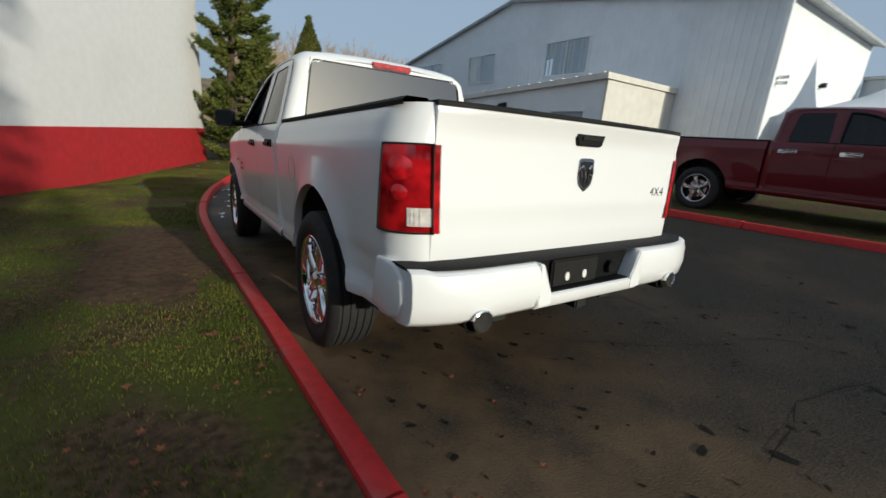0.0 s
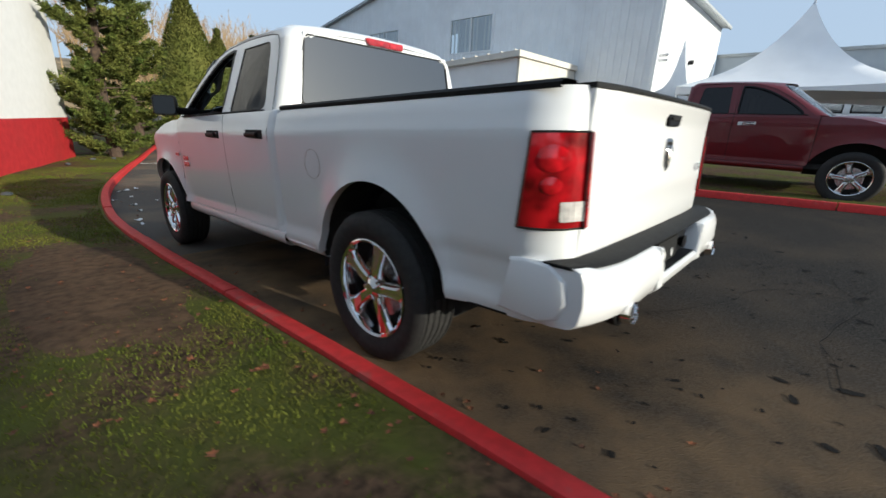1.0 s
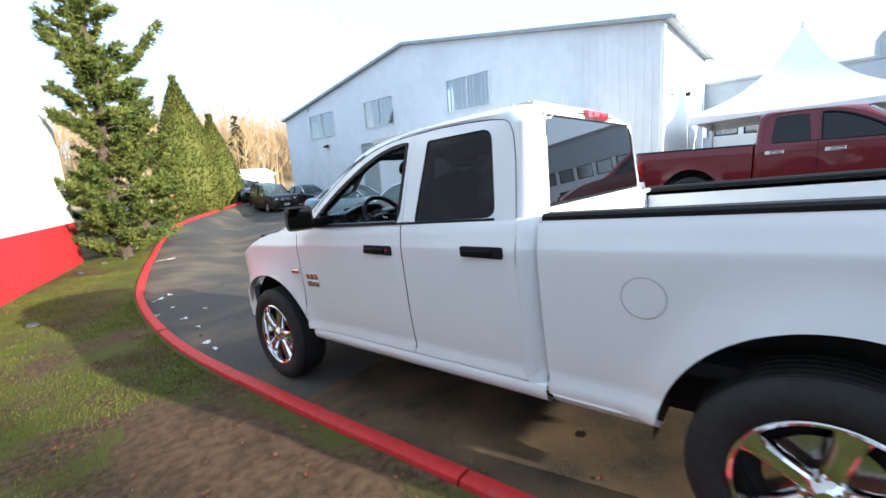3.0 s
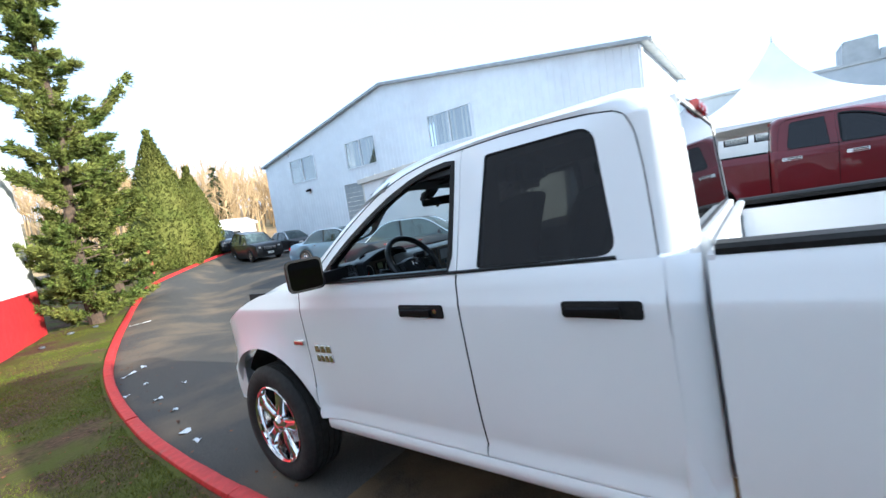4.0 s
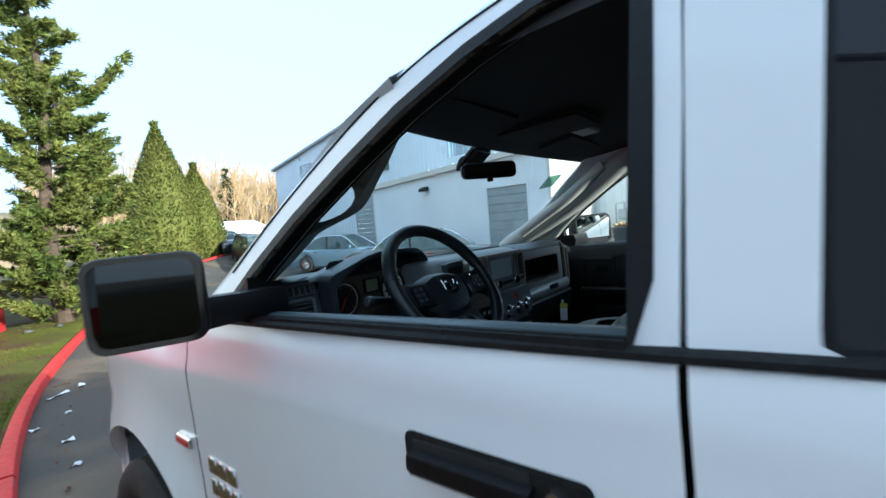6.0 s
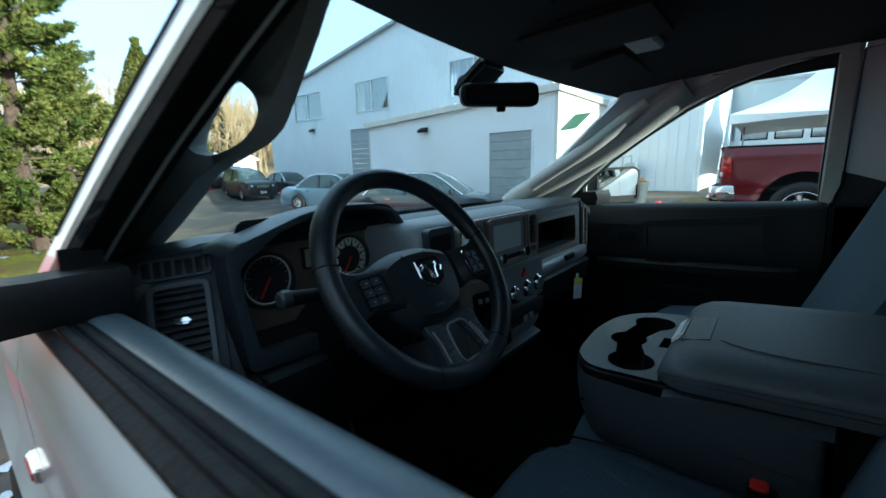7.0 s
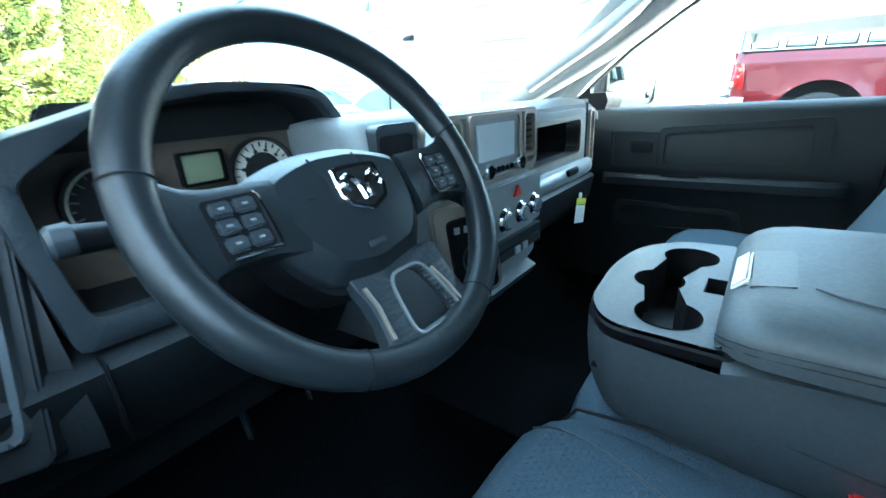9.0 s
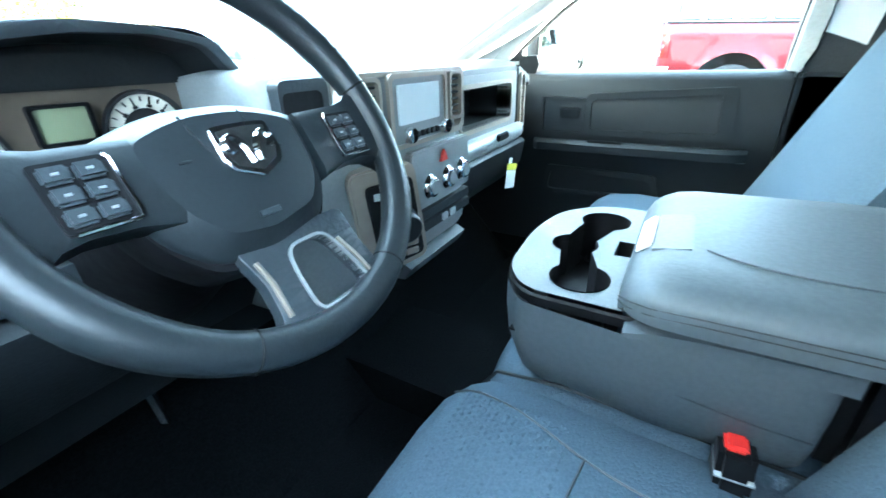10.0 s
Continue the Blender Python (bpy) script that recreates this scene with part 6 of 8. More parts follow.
mesh("face_brow", *plate(rounded([(-0.70, 1.40), (-0.37, 1.40), (-0.39, 1.45), (-0.68, 1.45)], 0.01, 2), 2.722, 2.731), "dashdark", dash)
left_face = [[(x, y + 0.016 - 0.5 * (x + 0.7985), z) for y, z in ((2.82, 1.406), (2.775, 1.402), (2.757, 1.386), (2.70, 1.28), (2.625, 1.15), (2.63, 1.12), (2.72, 1.08), (2.82, 1.08))] for x in (-0.875, -0.80, -0.742, -0.736)]
mesh("dash_left_face", *loft(left_face, True, True), "dashdark", dash)
for gx_, gz_, gr_ in ((-0.64, 1.338, 0.048), (-0.454, 1.344, 0.048)):
    g = mesh("gauge", *moved(lathe([(0.0, 0.0), (0.0, gr_), (-0.004, gr_), (-0.004, gr_ * 1.08), (-0.012, gr_ * 1.06), (-0.012, gr_ * 0.98), (-0.002, gr_ * 0.95)], 40, "y"), Matrix.Translation((gx_, 2.73, gz_))), "gaugeface", dash, "round gauge with a pale scale and red needle")
    # right gauge looks lit by colour alone: wide pale band, dark marks
    painted_lit = gx_ > -0.5
    band = 0.6 if painted_lit else 0.88
    mesh("scale_ring", *moved(lathe([(-0.003, gr_ * 0.95), (-0.0035, gr_ * band)], 40, "y"), Matrix.Translation((gx_, 2.728, gz_))), "gaugewhite", g)
    for k in range(19):
        a = radians(225 - k * 15)
        at_ = Matrix.Translation((gx_, 2.723, gz_)) @ Matrix.Rotation(-a + math.pi / 2, 4, "Y")
        mesh("scale_mark", *moved(box(-0.0007, 0.0007, -0.001, 0.001, gr_ * (0.78 if k % 2 else 0.7), gr_ * 0.9), at_), "gaugeface" if painted_lit else "stack", g)
        if painted_lit and k % 2 == 0:
            mesh("scale_figure", *moved(box(-0.0026, 0.0026, -0.001, 0.001, gr_ * 0.62, gr_ * 0.69), at_), "gaugeface", g)
    mesh("pointer", *moved(box(-0.0016, 0.0016, -0.001, 0.001, -0.006, gr_ * 0.75), Matrix.Translation((gx_, 2.721, gz_)) @ Matrix.Rotation(radians(212), 4, "Y")), "needle", g)
mesh("trip_display", *plate(rect(-0.563, -0.513, 1.346, 1.382, 0.003), 2.724, 2.731, 0.001), "lcd", dash, "green-grey trip display")
mesh("display_frame", *ring(rect(-0.567, -0.509, 1.342, 1.386, 0.004), rect(-0.563, -0.513, 1.346, 1.382, 0.003), on_y(2.72), 0.008), "black", dash)
# driver's outer vent and light switch panel
vp = new("vent_panel")
vp.parent = dash
ax_u = Vector((0.068, -0.036, 0.004)).normalized()
ax_v = Vector((0.009, 0.112, 0.196))
ax_v = (ax_v - ax_v.dot(ax_u) * ax_u).normalized()
ax_n = ax_v.cross(ax_u)
vp.matrix_local = Matrix.Translation((-0.7985, 2.686, 1.2615)) @ Matrix((ax_u, ax_n, ax_v)).transposed().to_4x4()
mesh("panel_back", *plate(rect(-0.062, 0.054, -0.14, 0.168, 0.012), 0.002, 0.05), "dashdark", vp)
mesh("panel_bezel", *bevelled(ring(rect(-0.0425, 0.0425, -0.113, 0.113, 0.012), rect(-0.035, 0.035, -0.105, 0.105, 0.008), on_y(-0.010), 0.014), 0.002, 2), "tray", vp)
mesh("vent_back", *box(-0.034, 0.034, -0.001, 0.001, -0.006, 0.104), "black", vp)
for k in range(9):
    mesh("vent_slat", *moved(rbox(-0.034, 0.034, -0.006, 0.004, -0.0016, 0.0016, 0.001, 1), Matrix.Translation((0, -0.003, 0.002 + k * 0.0117)) @ Matrix.Rotation(radians(-18), 4, "X")), "dash", vp)
mesh("vent_tab", *rbox(-0.012, 0.012, -0.014, -0.007, 0.046, 0.056, 0.003), "chrome", vp)
mesh("switch_face", *box(-0.034, 0.034, -0.005, 0.001, -0.104, -0.01), "black", vp)
mesh("light_switch", *moved(lathe([(0.01, 0.021), (0.0, 0.021), (-0.004, 0.019), (-0.014, 0.015), (-0.016, 0.0)], 24, "y"), Matrix.Translation((0.002, -0.006, -0.06)) @ Matrix.Diagonal((0.85, 0.7, 0.85, 1))), "black", vp)
arc = [(0.002 + 0.0215 * math.cos(radians(a)), -0.0085, -0.06 + 0.0215 * math.sin(radians(a))) for a in range(30, 156, 14)]
mesh("switch_arc", *tube(arc, 0.0014, 6), "chrome", vp)
mesh("switch_legend", *rbox(-0.004, 0.022, -0.0065, -0.004, -0.1, -0.0975, 0.0006, 1), "print", vp)
mesh("dimmer_wheel", *rbox(-0.014, 0.014, -0.01, -0.004, -0.027, -0.019, 0.002), "dashdark", vp)
# pale bar laid on the wheel imitates a highlight
mesh("dimmer_glint", *rbox(-0.011, 0.011, -0.0108, -0.0098, -0.0215, -0.0195, 0.0004, 1), "bezel", vp)
for bx, bz in ((-0.024, -0.024), (0.022, -0.024), (-0.022, -0.092), (0.02, -0.092)):
    mesh("switch_mark", *rbox(bx - 0.004, bx + 0.004, -0.0065, -0.004, bz - 0.003, bz + 0.003, 0.001, 1), "print", vp)
demist = mesh("demister_vent", *ring(rect(-0.052, 0.048, 0.122, 0.157, 0.006), rect(-0.048, 0.044, 0.126, 0.153, 0.005), on_y(-0.005), 0.01), "dash", vp)
mesh("vent_back", *box(-0.049, 0.045, 0.0005, 0.0015, 0.125, 0.154), "black", demist)
for k in range(6):
    mesh("vent_slat", *box(-0.036 + k * 0.0145, -0.032 + k * 0.0145, -0.004, 0.001, 0.126, 0.153), "dash", demist)
mesh("knee_panel", *loft([[(x, 2.72, 1.207), (x, 2.645, 1.206), (x, 2.625, 1.194), (x, 2.632, 1.15), (x, 2.69, 1.06), (x, 2.79, 1.04)] for x in np.linspace(-0.85, -0.27, 8)]), "dashdark", dash)
mesh("panel_gap", *rbox(-0.718, -0.714, 2.618, 2.66, 1.11, 1.205, 0.001, 1), "black", dash)
mesh("steering_column", *tube([(-0.516, 2.515, 1.315), (-0.516, 2.6, 1.262), (-0.516, 2.74, 1.17)], [0.06, 0.085, 0.1], 20), "black", dash)
mesh("turn_stalk", *tube([(-0.55, 2.53, 1.325), (-0.64, 2.53, 1.34), (-0.69, 2.528, 1.346), (-0.722, 2.522, 1.35)], [0.007, 0.008, 0.0105, 0.012], 14), "black", dash)
mesh("stalk_end", *moved(lathe([(0.0, 0.0128), (-0.012, 0.0124), (-0.015, 0.0095), (-0.015, 0)], 18, "x"), Matrix.Translation((-0.718, 2.521, 1.351))), "dash", dash)
for px, pw in ((-0.52, 0.06), (-0.38, 0.035)):
    mesh("pedal", *moved(rbox(-pw, pw, -0.01, 0.01, -0.05, 0.05, 0.006), Matrix.Translation((px, 2.86, 0.78)) @ Matrix.Rotation(radians(-30), 4, "X")), "trim", dash)
    mesh("pedal_arm", *tube([(px, 2.87, 0.8), (px, 2.95, 1.05)], 0.012, 8), "alu", dash)
tag_ = empty("hang_tag", TRUCK @ Matrix.Translation((0.5, 2.585, 1.07)) @ Matrix.Rotation(radians(12), 4, "Y"), "small white card with a yellow band hanging under the dash", "tag")
mesh("card", *plate(rect(-0.042, 0.042, -0.045, 0.012, 0.004), 0, 0.001, 0.0003), "card", tag_)
mesh("band", *plate(rect(-0.043, 0.043, 0.013, 0.034, 0.004), -0.0004, 0.0012, 0.0003), "tagyellow", tag_)
mesh("tab", *plate(rect(-0.028, 0.0, 0.034, 0.052, 0.004), 0, 0.001, 0.0003), "card", tag_)

# steering wheel: x to the right, z up in the wheel's plane, y out of it ahead
sw = new("steering_wheel")
sw.parent = truck
sw.matrix_local = Matrix.Translation((-0.516, 2.452, 1.357)) @ Matrix.Rotation(radians(-31.9), 4, "X")
sw["label"] = "black leather steering wheel"
R = 0.177
rimv = []
for k in range(72):
    a = k * math.tau / 72
    grip = 1.0 + 0.1 * math.exp(-((abs(math.atan2(math.sin(a), math.cos(a))) - 0.62) / 0.25) ** 2) + 0.1 * math.exp(-((abs(abs(math.atan2(math.sin(a), math.cos(a))) - 2.52)) / 0.25) ** 2)
    rimv.append((R * math.cos(a), 0, R * math.sin(a), 0.0165 * grip))
mesh("rim", *tube([p[:3] for p in rimv], [p[3] for p in rimv], 14, True), "leather", sw)
for a in (radians(12), radians(168), radians(-62), radians(-118)):
    d = Matrix.Rotation(-a, 4, "Y") @ Matrix.Translation((R, 0, 0))
    mesh("rim_seam", *moved(lathe([(-0.0012, 0.0172), (0.0, 0.0178), (0.0012, 0.0172)], 18, "z"), d), "trim", sw)
HX, HZ = -0.012, -0.024
pad_pts = [(x - HX, z - HZ) for x, z in rounded([(-0.105, 0.026), (-0.068, 0.0395), (-0.036, 0.046), (0.014, 0.046), (0.046, 0.0395), (0.084, 0.026), (0.083, -0.02), (0.075, -0.052), (0.052, -0.081), (-0.012, -0.094), (-0.062, -0.086), (-0.088, -0.056), (-0.1, -0.022)], 0.012, 3)]
rows = []
for s, y in ((1.0, 0.05), (1.0, 0.02), (0.99, 0.016), (0.965, 0.0125), (0.75, -0.005), (0.5, -0.007), (0.25, -0.0082), (0.01, -0.0086)):
    rows.append([(HX + x * s, y, HZ + z * s) for x, z in pad_pts])
mesh("airbag_pad", *loft(rows, True, True), "padskin", sw, "", 22)
mesh("pad_skirt", *loft([[(HX + x * s, y, HZ - 0.006 + z * s) for x, z in pad_pts] for s, y in ((1.03, 0.06), (1.03, 0.03), (1.0, 0.022), (0.9, 0.022))], True, True), "black", sw)
for sgn in (-1, 1):
    ln = smooth_line([(HX + sgn * 0.026, -0.003, 0.03), (HX + sgn * 0.0245, -0.0072, 0.012), (HX + sgn * 0.02, -0.0078, -0.004)], 8)
    mesh("pad_crease", *tube([tuple(p) for p in ln], [0.0011] * 7 + [0.0004], 6), "dashdark", sw)
for sgn, z in ((-1, -0.008), (1, -0.01)):
    mesh("pad_marking", *rbox(HX + sgn * 0.042 - 0.005, HX + sgn * 0.042 + 0.005, -0.0078, -0.005, z - 0.0012, z + 0.0012, 0.0004, 1), "dashdark", sw)
badge_shield(sw, Matrix.Translation((0.0, -0.0075, -0.009)) @ Matrix.Rotation(radians(90), 4, "X") @ Matrix.Diagonal((0.78, 0.45, 0.55, 1)), "chrome shield emblem")
mesh("pad_marking", *rbox(HX - 0.01, HX + 0.01, -0.0085, -0.004, -0.066, -0.061, 0.0005, 1), "dash", sw)
for sgn in (-1, 1):
    arm = [[(sgn * x, y + 0.012, z) for y, z in ((-0.012, zt), (-0.017, zt - 0.008), (-0.017, zb + 0.008), (-0.012, zb), (0.012, zb), (0.012, zt))] for x, zt, zb in ((0.07, 0.02, -0.05), (0.1, 0.021, -0.042), (0.13, 0.022, -0.04), (0.146, 0.026, -0.043), (0.16, 0.036, -0.052), (0.176, 0.056, -0.07))]
    sp_ = mesh("side_spoke", *loft(arm, True, True), "leather", sw)
    at_ = Matrix.Translation((sgn * 0.12, 0.008, -0.013)) @ Matrix.Diagonal((0.84, 1, 0.96, 1))
    mesh("switch_bezel", *moved(tube([(-sgn * 0.022, -0.017, 0.024), (-sgn * 0.0255, -0.017, 0.02), (-sgn * 0.0262, -0.017, -0.02), (-sgn * 0.024, -0.017, -0.026), (sgn * 0.02, -0.017, -0.026)], 0.0016, 6), at_), "chrome", sp_)
    mesh("switch_back", *moved(plate(rect(-0.025, 0.025, -0.025, 0.025, 0.004), -0.0145, -0.01, 0.001), at_), "black", sp_)
    for r_ in range(3):
        for c_ in range(2):
            mesh("wheel_button", *moved(rbox(-0.021 + c_ * 0.0215, -0.0015 + c_ * 0.0215, -0.0185, -0.0135, -0.021 + r_ * 0.0148, -0.0085 + r_ * 0.0148, 0.002), at_), "dash", sp_)
            mesh("button_mark", *moved(rbox(-0.014 + c_ * 0.0215, -0.009 + c_ * 0.0215, -0.0192, -0.0183, -0.0158 + r_ * 0.0148, -0.0138 + r_ * 0.0148, 0.0003, 1), at_), "stack", sp_)
fork_o = rounded([(-0.062, -0.08), (0.062, -0.08), (0.058, -0.115), (0.062, -0.15), (0.078, -0.17), (-0.078, -0.17), (-0.06, -0.15), (-0.055, -0.115)], 0.01, 3)
fork_i = rounded([(-0.018, -0.097), (0.024, -0.097), (0.031, -0.122), (0.039, -0.159), (-0.027, -0.159), (-0.024, -0.122)], 0.012, 4)
def fork(u, v, d):
    return (u + 0.012, 0.012 - 0.16 * (-v - 0.08) + d, v)
mesh("lower_spoke", *bevelled(holed(fork_o, [fork_i], fork, 0.016), 0.002, 1), "dash", sw, "forked lower spoke")
mesh("fork_rim", *ring(grow(fork_i, 0.003), fork_i, lambda u, v, d: fork(u, v, d - 0.002), 0.012), "stack", sw)
for pts in (((-0.052, -0.097), (-0.05, -0.118), (-0.054, -0.15)), ((0.034, -0.108), (0.041, -0.13), (0.045, -0.155))):
    mesh("spoke_trim", *tube([(x + 0.012, fork(0, z, 0)[1] - 0.001, z) for x, z in pts], 0.0045, 6, flat=0.5), "bezel", sw)

# centre console, folded down between the seats
con = new("centre_console")
con.parent = truck
con["label"] = "grey fold-down console with cup holders and padded lid"
tray_o = rounded([(-0.295, 2.085), (-0.292, 2.27), (-0.235, 2.308), (-0.09, 2.318), (0.02, 2.298), (0.085, 2.23), (0.085, 2.085)], 0.05, 4)
body_o = rounded([(-0.312, 1.94), (-0.315, 2.1), (-0.295, 2.27), (-0.235, 2.31), (-0.09, 2.32), (0.02, 2.30), (0.085, 2.23), (0.105, 2.1), (0.105, 1.94)], 0.022, 5)
mesh("console_body", *loft([[(-0.105 + (x + 0.105) * s, 1.95 + (y - 1.95) * s2, z) for x, y in body_o] for s, s2, z in ((0.84, 0.93, 0.985), (0.92, 0.965, 1.005), (0.975, 0.99, 1.04), (1.0, 1.0, 1.085), (1.0, 1.0, 1.128))], True), "vinyl", con, smooth=60)
mesh("tray_band", *loft([[(-0.105 + (x + 0.105) * s, 2.19 + (y - 2.19) * s, z) for x, y in tray_o] for s, z in ((1.004, 1.126), (1.006, 1.138), (0.99, 1.141))], True), "black", con)
CUPS = [(-0.232, 2.207, 0.04), (-0.125, 2.238, 0.035), (-0.005, 2.212, 0.041)]
bm = bmesh.new()
n_o = len(tray_o)
ov = [bm.verts.new((-0.105 + (x + 0.105) * 0.985, 2.19 + (y - 2.19) * 0.985, 1.146)) for x, y in tray_o]
edges = [bm.edges.new((ov[i], ov[(i + 1) % n_o])) for i in range(n_o)]
well = []
for (cx_, cy_, cr), a0, a1 in ((CUPS[0], 56, 336), (CUPS[1], 236, 308), (CUPS[2], 208, 488), (CUPS[1], 28, 156)):
    n_a = int((a1 - a0) / 12)
    well += [(cx_ + cr * math.cos(radians(a0 + (a1 - a0) * k / n_a)), cy_ + cr * math.sin(radians(a0 + (a1 - a0) * k / n_a))) for k in range(n_a + 1)]
cv = [bm.verts.new((x, y, 1.146)) for x, y in well]
edges += [bm.edges.new((cv[i], cv[(i + 1) % len(cv)])) for i in range(len(cv))]
sl = [(-0.14, 2.152), (-0.085, 2.152), (-0.085, 2.178), (-0.14, 2.178)]
sv = [bm.verts.new((x, y, 1.146)) for x, y in sl]
edges += [bm.edges.new((sv[i], sv[(i + 1) % 4])) for i in range(4)]
bmesh.ops.triangle_fill(bm, use_beauty=True, use_dissolve=False, edges=edges)
centres = [(f, f.calc_center_median()) for f in bm.faces]
holes = [f for f, c in centres if inside((c.x, c.y), well) or (-0.14 < c.x < -0.085 and 2.152 < c.y < 2.178)]
bmesh.ops.delete(bm, geom=holes, context="FACES")
part("cup_tray", bm, "tray", con, "light grey cup-holder tray")
mesh("cup_well", *join(loft([[(x, y, z) for x, y in well] for z in (1.1475, 1.142, 1.09, 1.07)], True), box(-0.28, 0.05, 2.15, 2.285, 1.066, 1.0695)), "black", con, "joined black cup wells")
for cx_, cy_, cr in CUPS[::2]:
    mesh("cup_grip", *moved(lathe([(0.0, cr - 0.004), (0.004, cr - 0.006), (0.003, cr - 0.014), (0.0, cr - 0.016)], 24, "z"), Matrix.Translation((cx_, cy_, 1.0705))), "dashdark", con)
mesh("pen_slot", *join(box(-0.14, -0.085, 2.152, 2.178, 1.11, 1.112), box(-0.141, -0.14, 2.152, 2.178, 1.11, 1.146), box(-0.085, -0.084, 2.152, 2.178, 1.11, 1.146), box(-0.14, -0.085, 2.151, 2.152, 1.11, 1.146), box(-0.14, -0.085, 2.178, 2.179, 1.11, 1.146)), "black", con)
side = [[(x, y, z) for x, z in ((-0.29, 1.12), (-0.312, 1.126), (-0.311, zt), (-0.28, zt + 0.012), (0.08, zt + 0.012), (0.104, zt), (0.1, 1.12))] for y, zt in ((2.14, 1.13), (2.11, 1.138), (2.06, 1.143), (2.0, 1.145), (1.935, 1.148))]
mesh("console_shoulder", *loft(side, True, True), "vinyl", con, smooth=60)
# black block under the lid, behind the console body
mesh("hinge_bracket", *rbox(-0.285, 0.07, 1.62, 1.93, 0.99, 1.15, 0.015), "black", con)
mesh("body_crease", *tube([tuple(p) for p in smooth_line([(-0.308, 2.12, 1.075), (-0.312, 2.07, 1.068), (-0.312, 2.0, 1.06), (-0.311, 1.95, 1.058)], 10)], 0.0011, 5), "dash", con)
lid = []
for y, w0, w1, z0, z1 in ((2.152, -0.27, 0.035, 1.155, 1.164), (2.15, -0.288, 0.052, 1.15, 1.17), (2.143, -0.302, 0.066, 1.147, 1.181), (2.13, -0.314, 0.077, 1.146, 1.19), (2.11, -0.321, 0.085, 1.146, 1.197), (2.08, -0.325, 0.09, 1.148, 1.2), (1.9, -0.325, 0.09, 1.15, 1.205), (1.7, -0.322, 0.088, 1.152, 1.205), (1.6, -0.315, 0.08, 1.155, 1.2)):
    lid.append([(w0 + 0.015, y, z0), (w0, y, z0 + 0.008), (w0, y, z1 - 0.022), (w0 + 0.008, y, z1 - 0.008), (w0 + 0.03, y, z1), (w0 + 0.08, y, z1 + 0.003), (w1 - 0.08, y, z1 + 0.003), (w1 - 0.03, y, z1), (w1 - 0.008, y, z1 - 0.008), (w1, y, z1 - 0.022), (w1, y, z0 + 0.008), (w1 - 0.015, y, z0)])
ld = mesh("console_lid", *loft(lid, True, True), "vinyl", con, "padded grey vinyl lid", 50)
for off in (-0.004, 0.004):
    mesh("lid_seam", *tube([(-0.3255, 1.62, 1.174 + off), (-0.326, 1.9, 1.177 + off), (-0.326, 2.07, 1.175 + off), (-0.319, 2.118, 1.17 + off), (-0.306, 2.14, 1.166 + off), (-0.285, 2.152, 1.16 + off * 0.6)], 0.0009, 5), "dashdark", ld)
mesh("latch_pad", *moved(rbox(-0.068, 0.068, -0.024, 0.022, -0.003, 0.002, 0.002), Matrix.Translation((-0.145, 2.108, 1.1985)) @ Matrix.Rotation(radians(-10), 4, "X")), "tray", ld)
mesh("lid_crease", *tube([tuple(p) for p in smooth_line([(-0.205, 2.07, 1.2035), (-0.226, 2.045, 1.2055), (-0.243, 1.99, 1.2068), (-0.248, 1.92, 1.2075), (-0.25, 1.75, 1.2078)], 14)], 0.0013, 6), "vinyl", ld)
mesh("latch", *moved(rbox(-0.055, 0.055, -0.012, 0.012, -0.004, 0.004, 0.003), Matrix.Translation((-0.145, 2.138, 1.1905)) @ Matrix.Rotation(radians(-45), 4, "X")), "card", ld, "pale latch tab")


# seats
def cushion(name, parent, x0, x1, y0, y1, z0, z1, material, bulge=0.02, nose=0.05, label=""):
    rows = []
    for u in np.linspace(0, 1, 9):
        x = x0 + (x1 - x0) * u
        e = (2 * u - 1) ** 4
        t_ = z1 - 0.03 * e + bulge * (0.6 * (2 * u - 1) ** 2 - 0.4) * (1 - e)
        f = y1 - 0.02 * e
        rows.append([(x, y0, z0), (x, y0, t_ - 0.03), (x, y0 + 0.08, t_ - 0.015), (x, (y0 + y1) / 2, t_ - 0.008), (x, f - 0.12, t_), (x, f - nose, t_ - 0.008), (x, f - 0.015, t_ - 0.03), (x, f, t_ - 0.07), (x, f - 0.02, z0)])
    return mesh(name, *loft(rows, True, True), material, parent, label, 50)


def quilt(name, parent, fx, ny, nx, material="cloth"):
    """Small raised weave cells over a seat panel."""
    pcs = []
    for i in range(nx):
        for j in range(ny):
            p, nrm, sx_, sy_ = fx(i, j)
            pcs.append(([tuple(p + sx_ * a + sy_ * b + nrm * h) for a, b, h in ((-1, 0, 0), (0, -1, 0), (1, 0, 0), (0, 1, 0), (0, 0, 0.0016))], [(0, 1, 4), (1, 2, 4), (2, 3, 4), (3, 0, 4)]))
    ob = mesh(name, *join(*pcs), material, parent, "", 0)
    ob["kind"] = "stuff"
    return ob


seat = new("front_seat")
seat.parent = truck
seat["label"] = "blue-grey cloth driver seat"
cushion("seat_cushion", seat, -0.80, -0.292, 1.88, 2.372, 0.82, 1.01, "cloth", 0.036)
def cushion_z(x, y):
    u = (x + 0.8) / 0.508
    e = (2 * u - 1) ** 4
    top = 1.01 - 0.03 * e + 0.036 * (0.6 * (2 * u - 1) ** 2 - 0.4) * (1 - e)
    f = 2.372 - 0.02 * e
    return top + float(np.interp(y, [1.88, 1.96, 2.126, f - 0.12, f - 0.05, f - 0.015, f], [-0.03, -0.015, -0.008, 0, -0.008, -0.03, -0.07]))


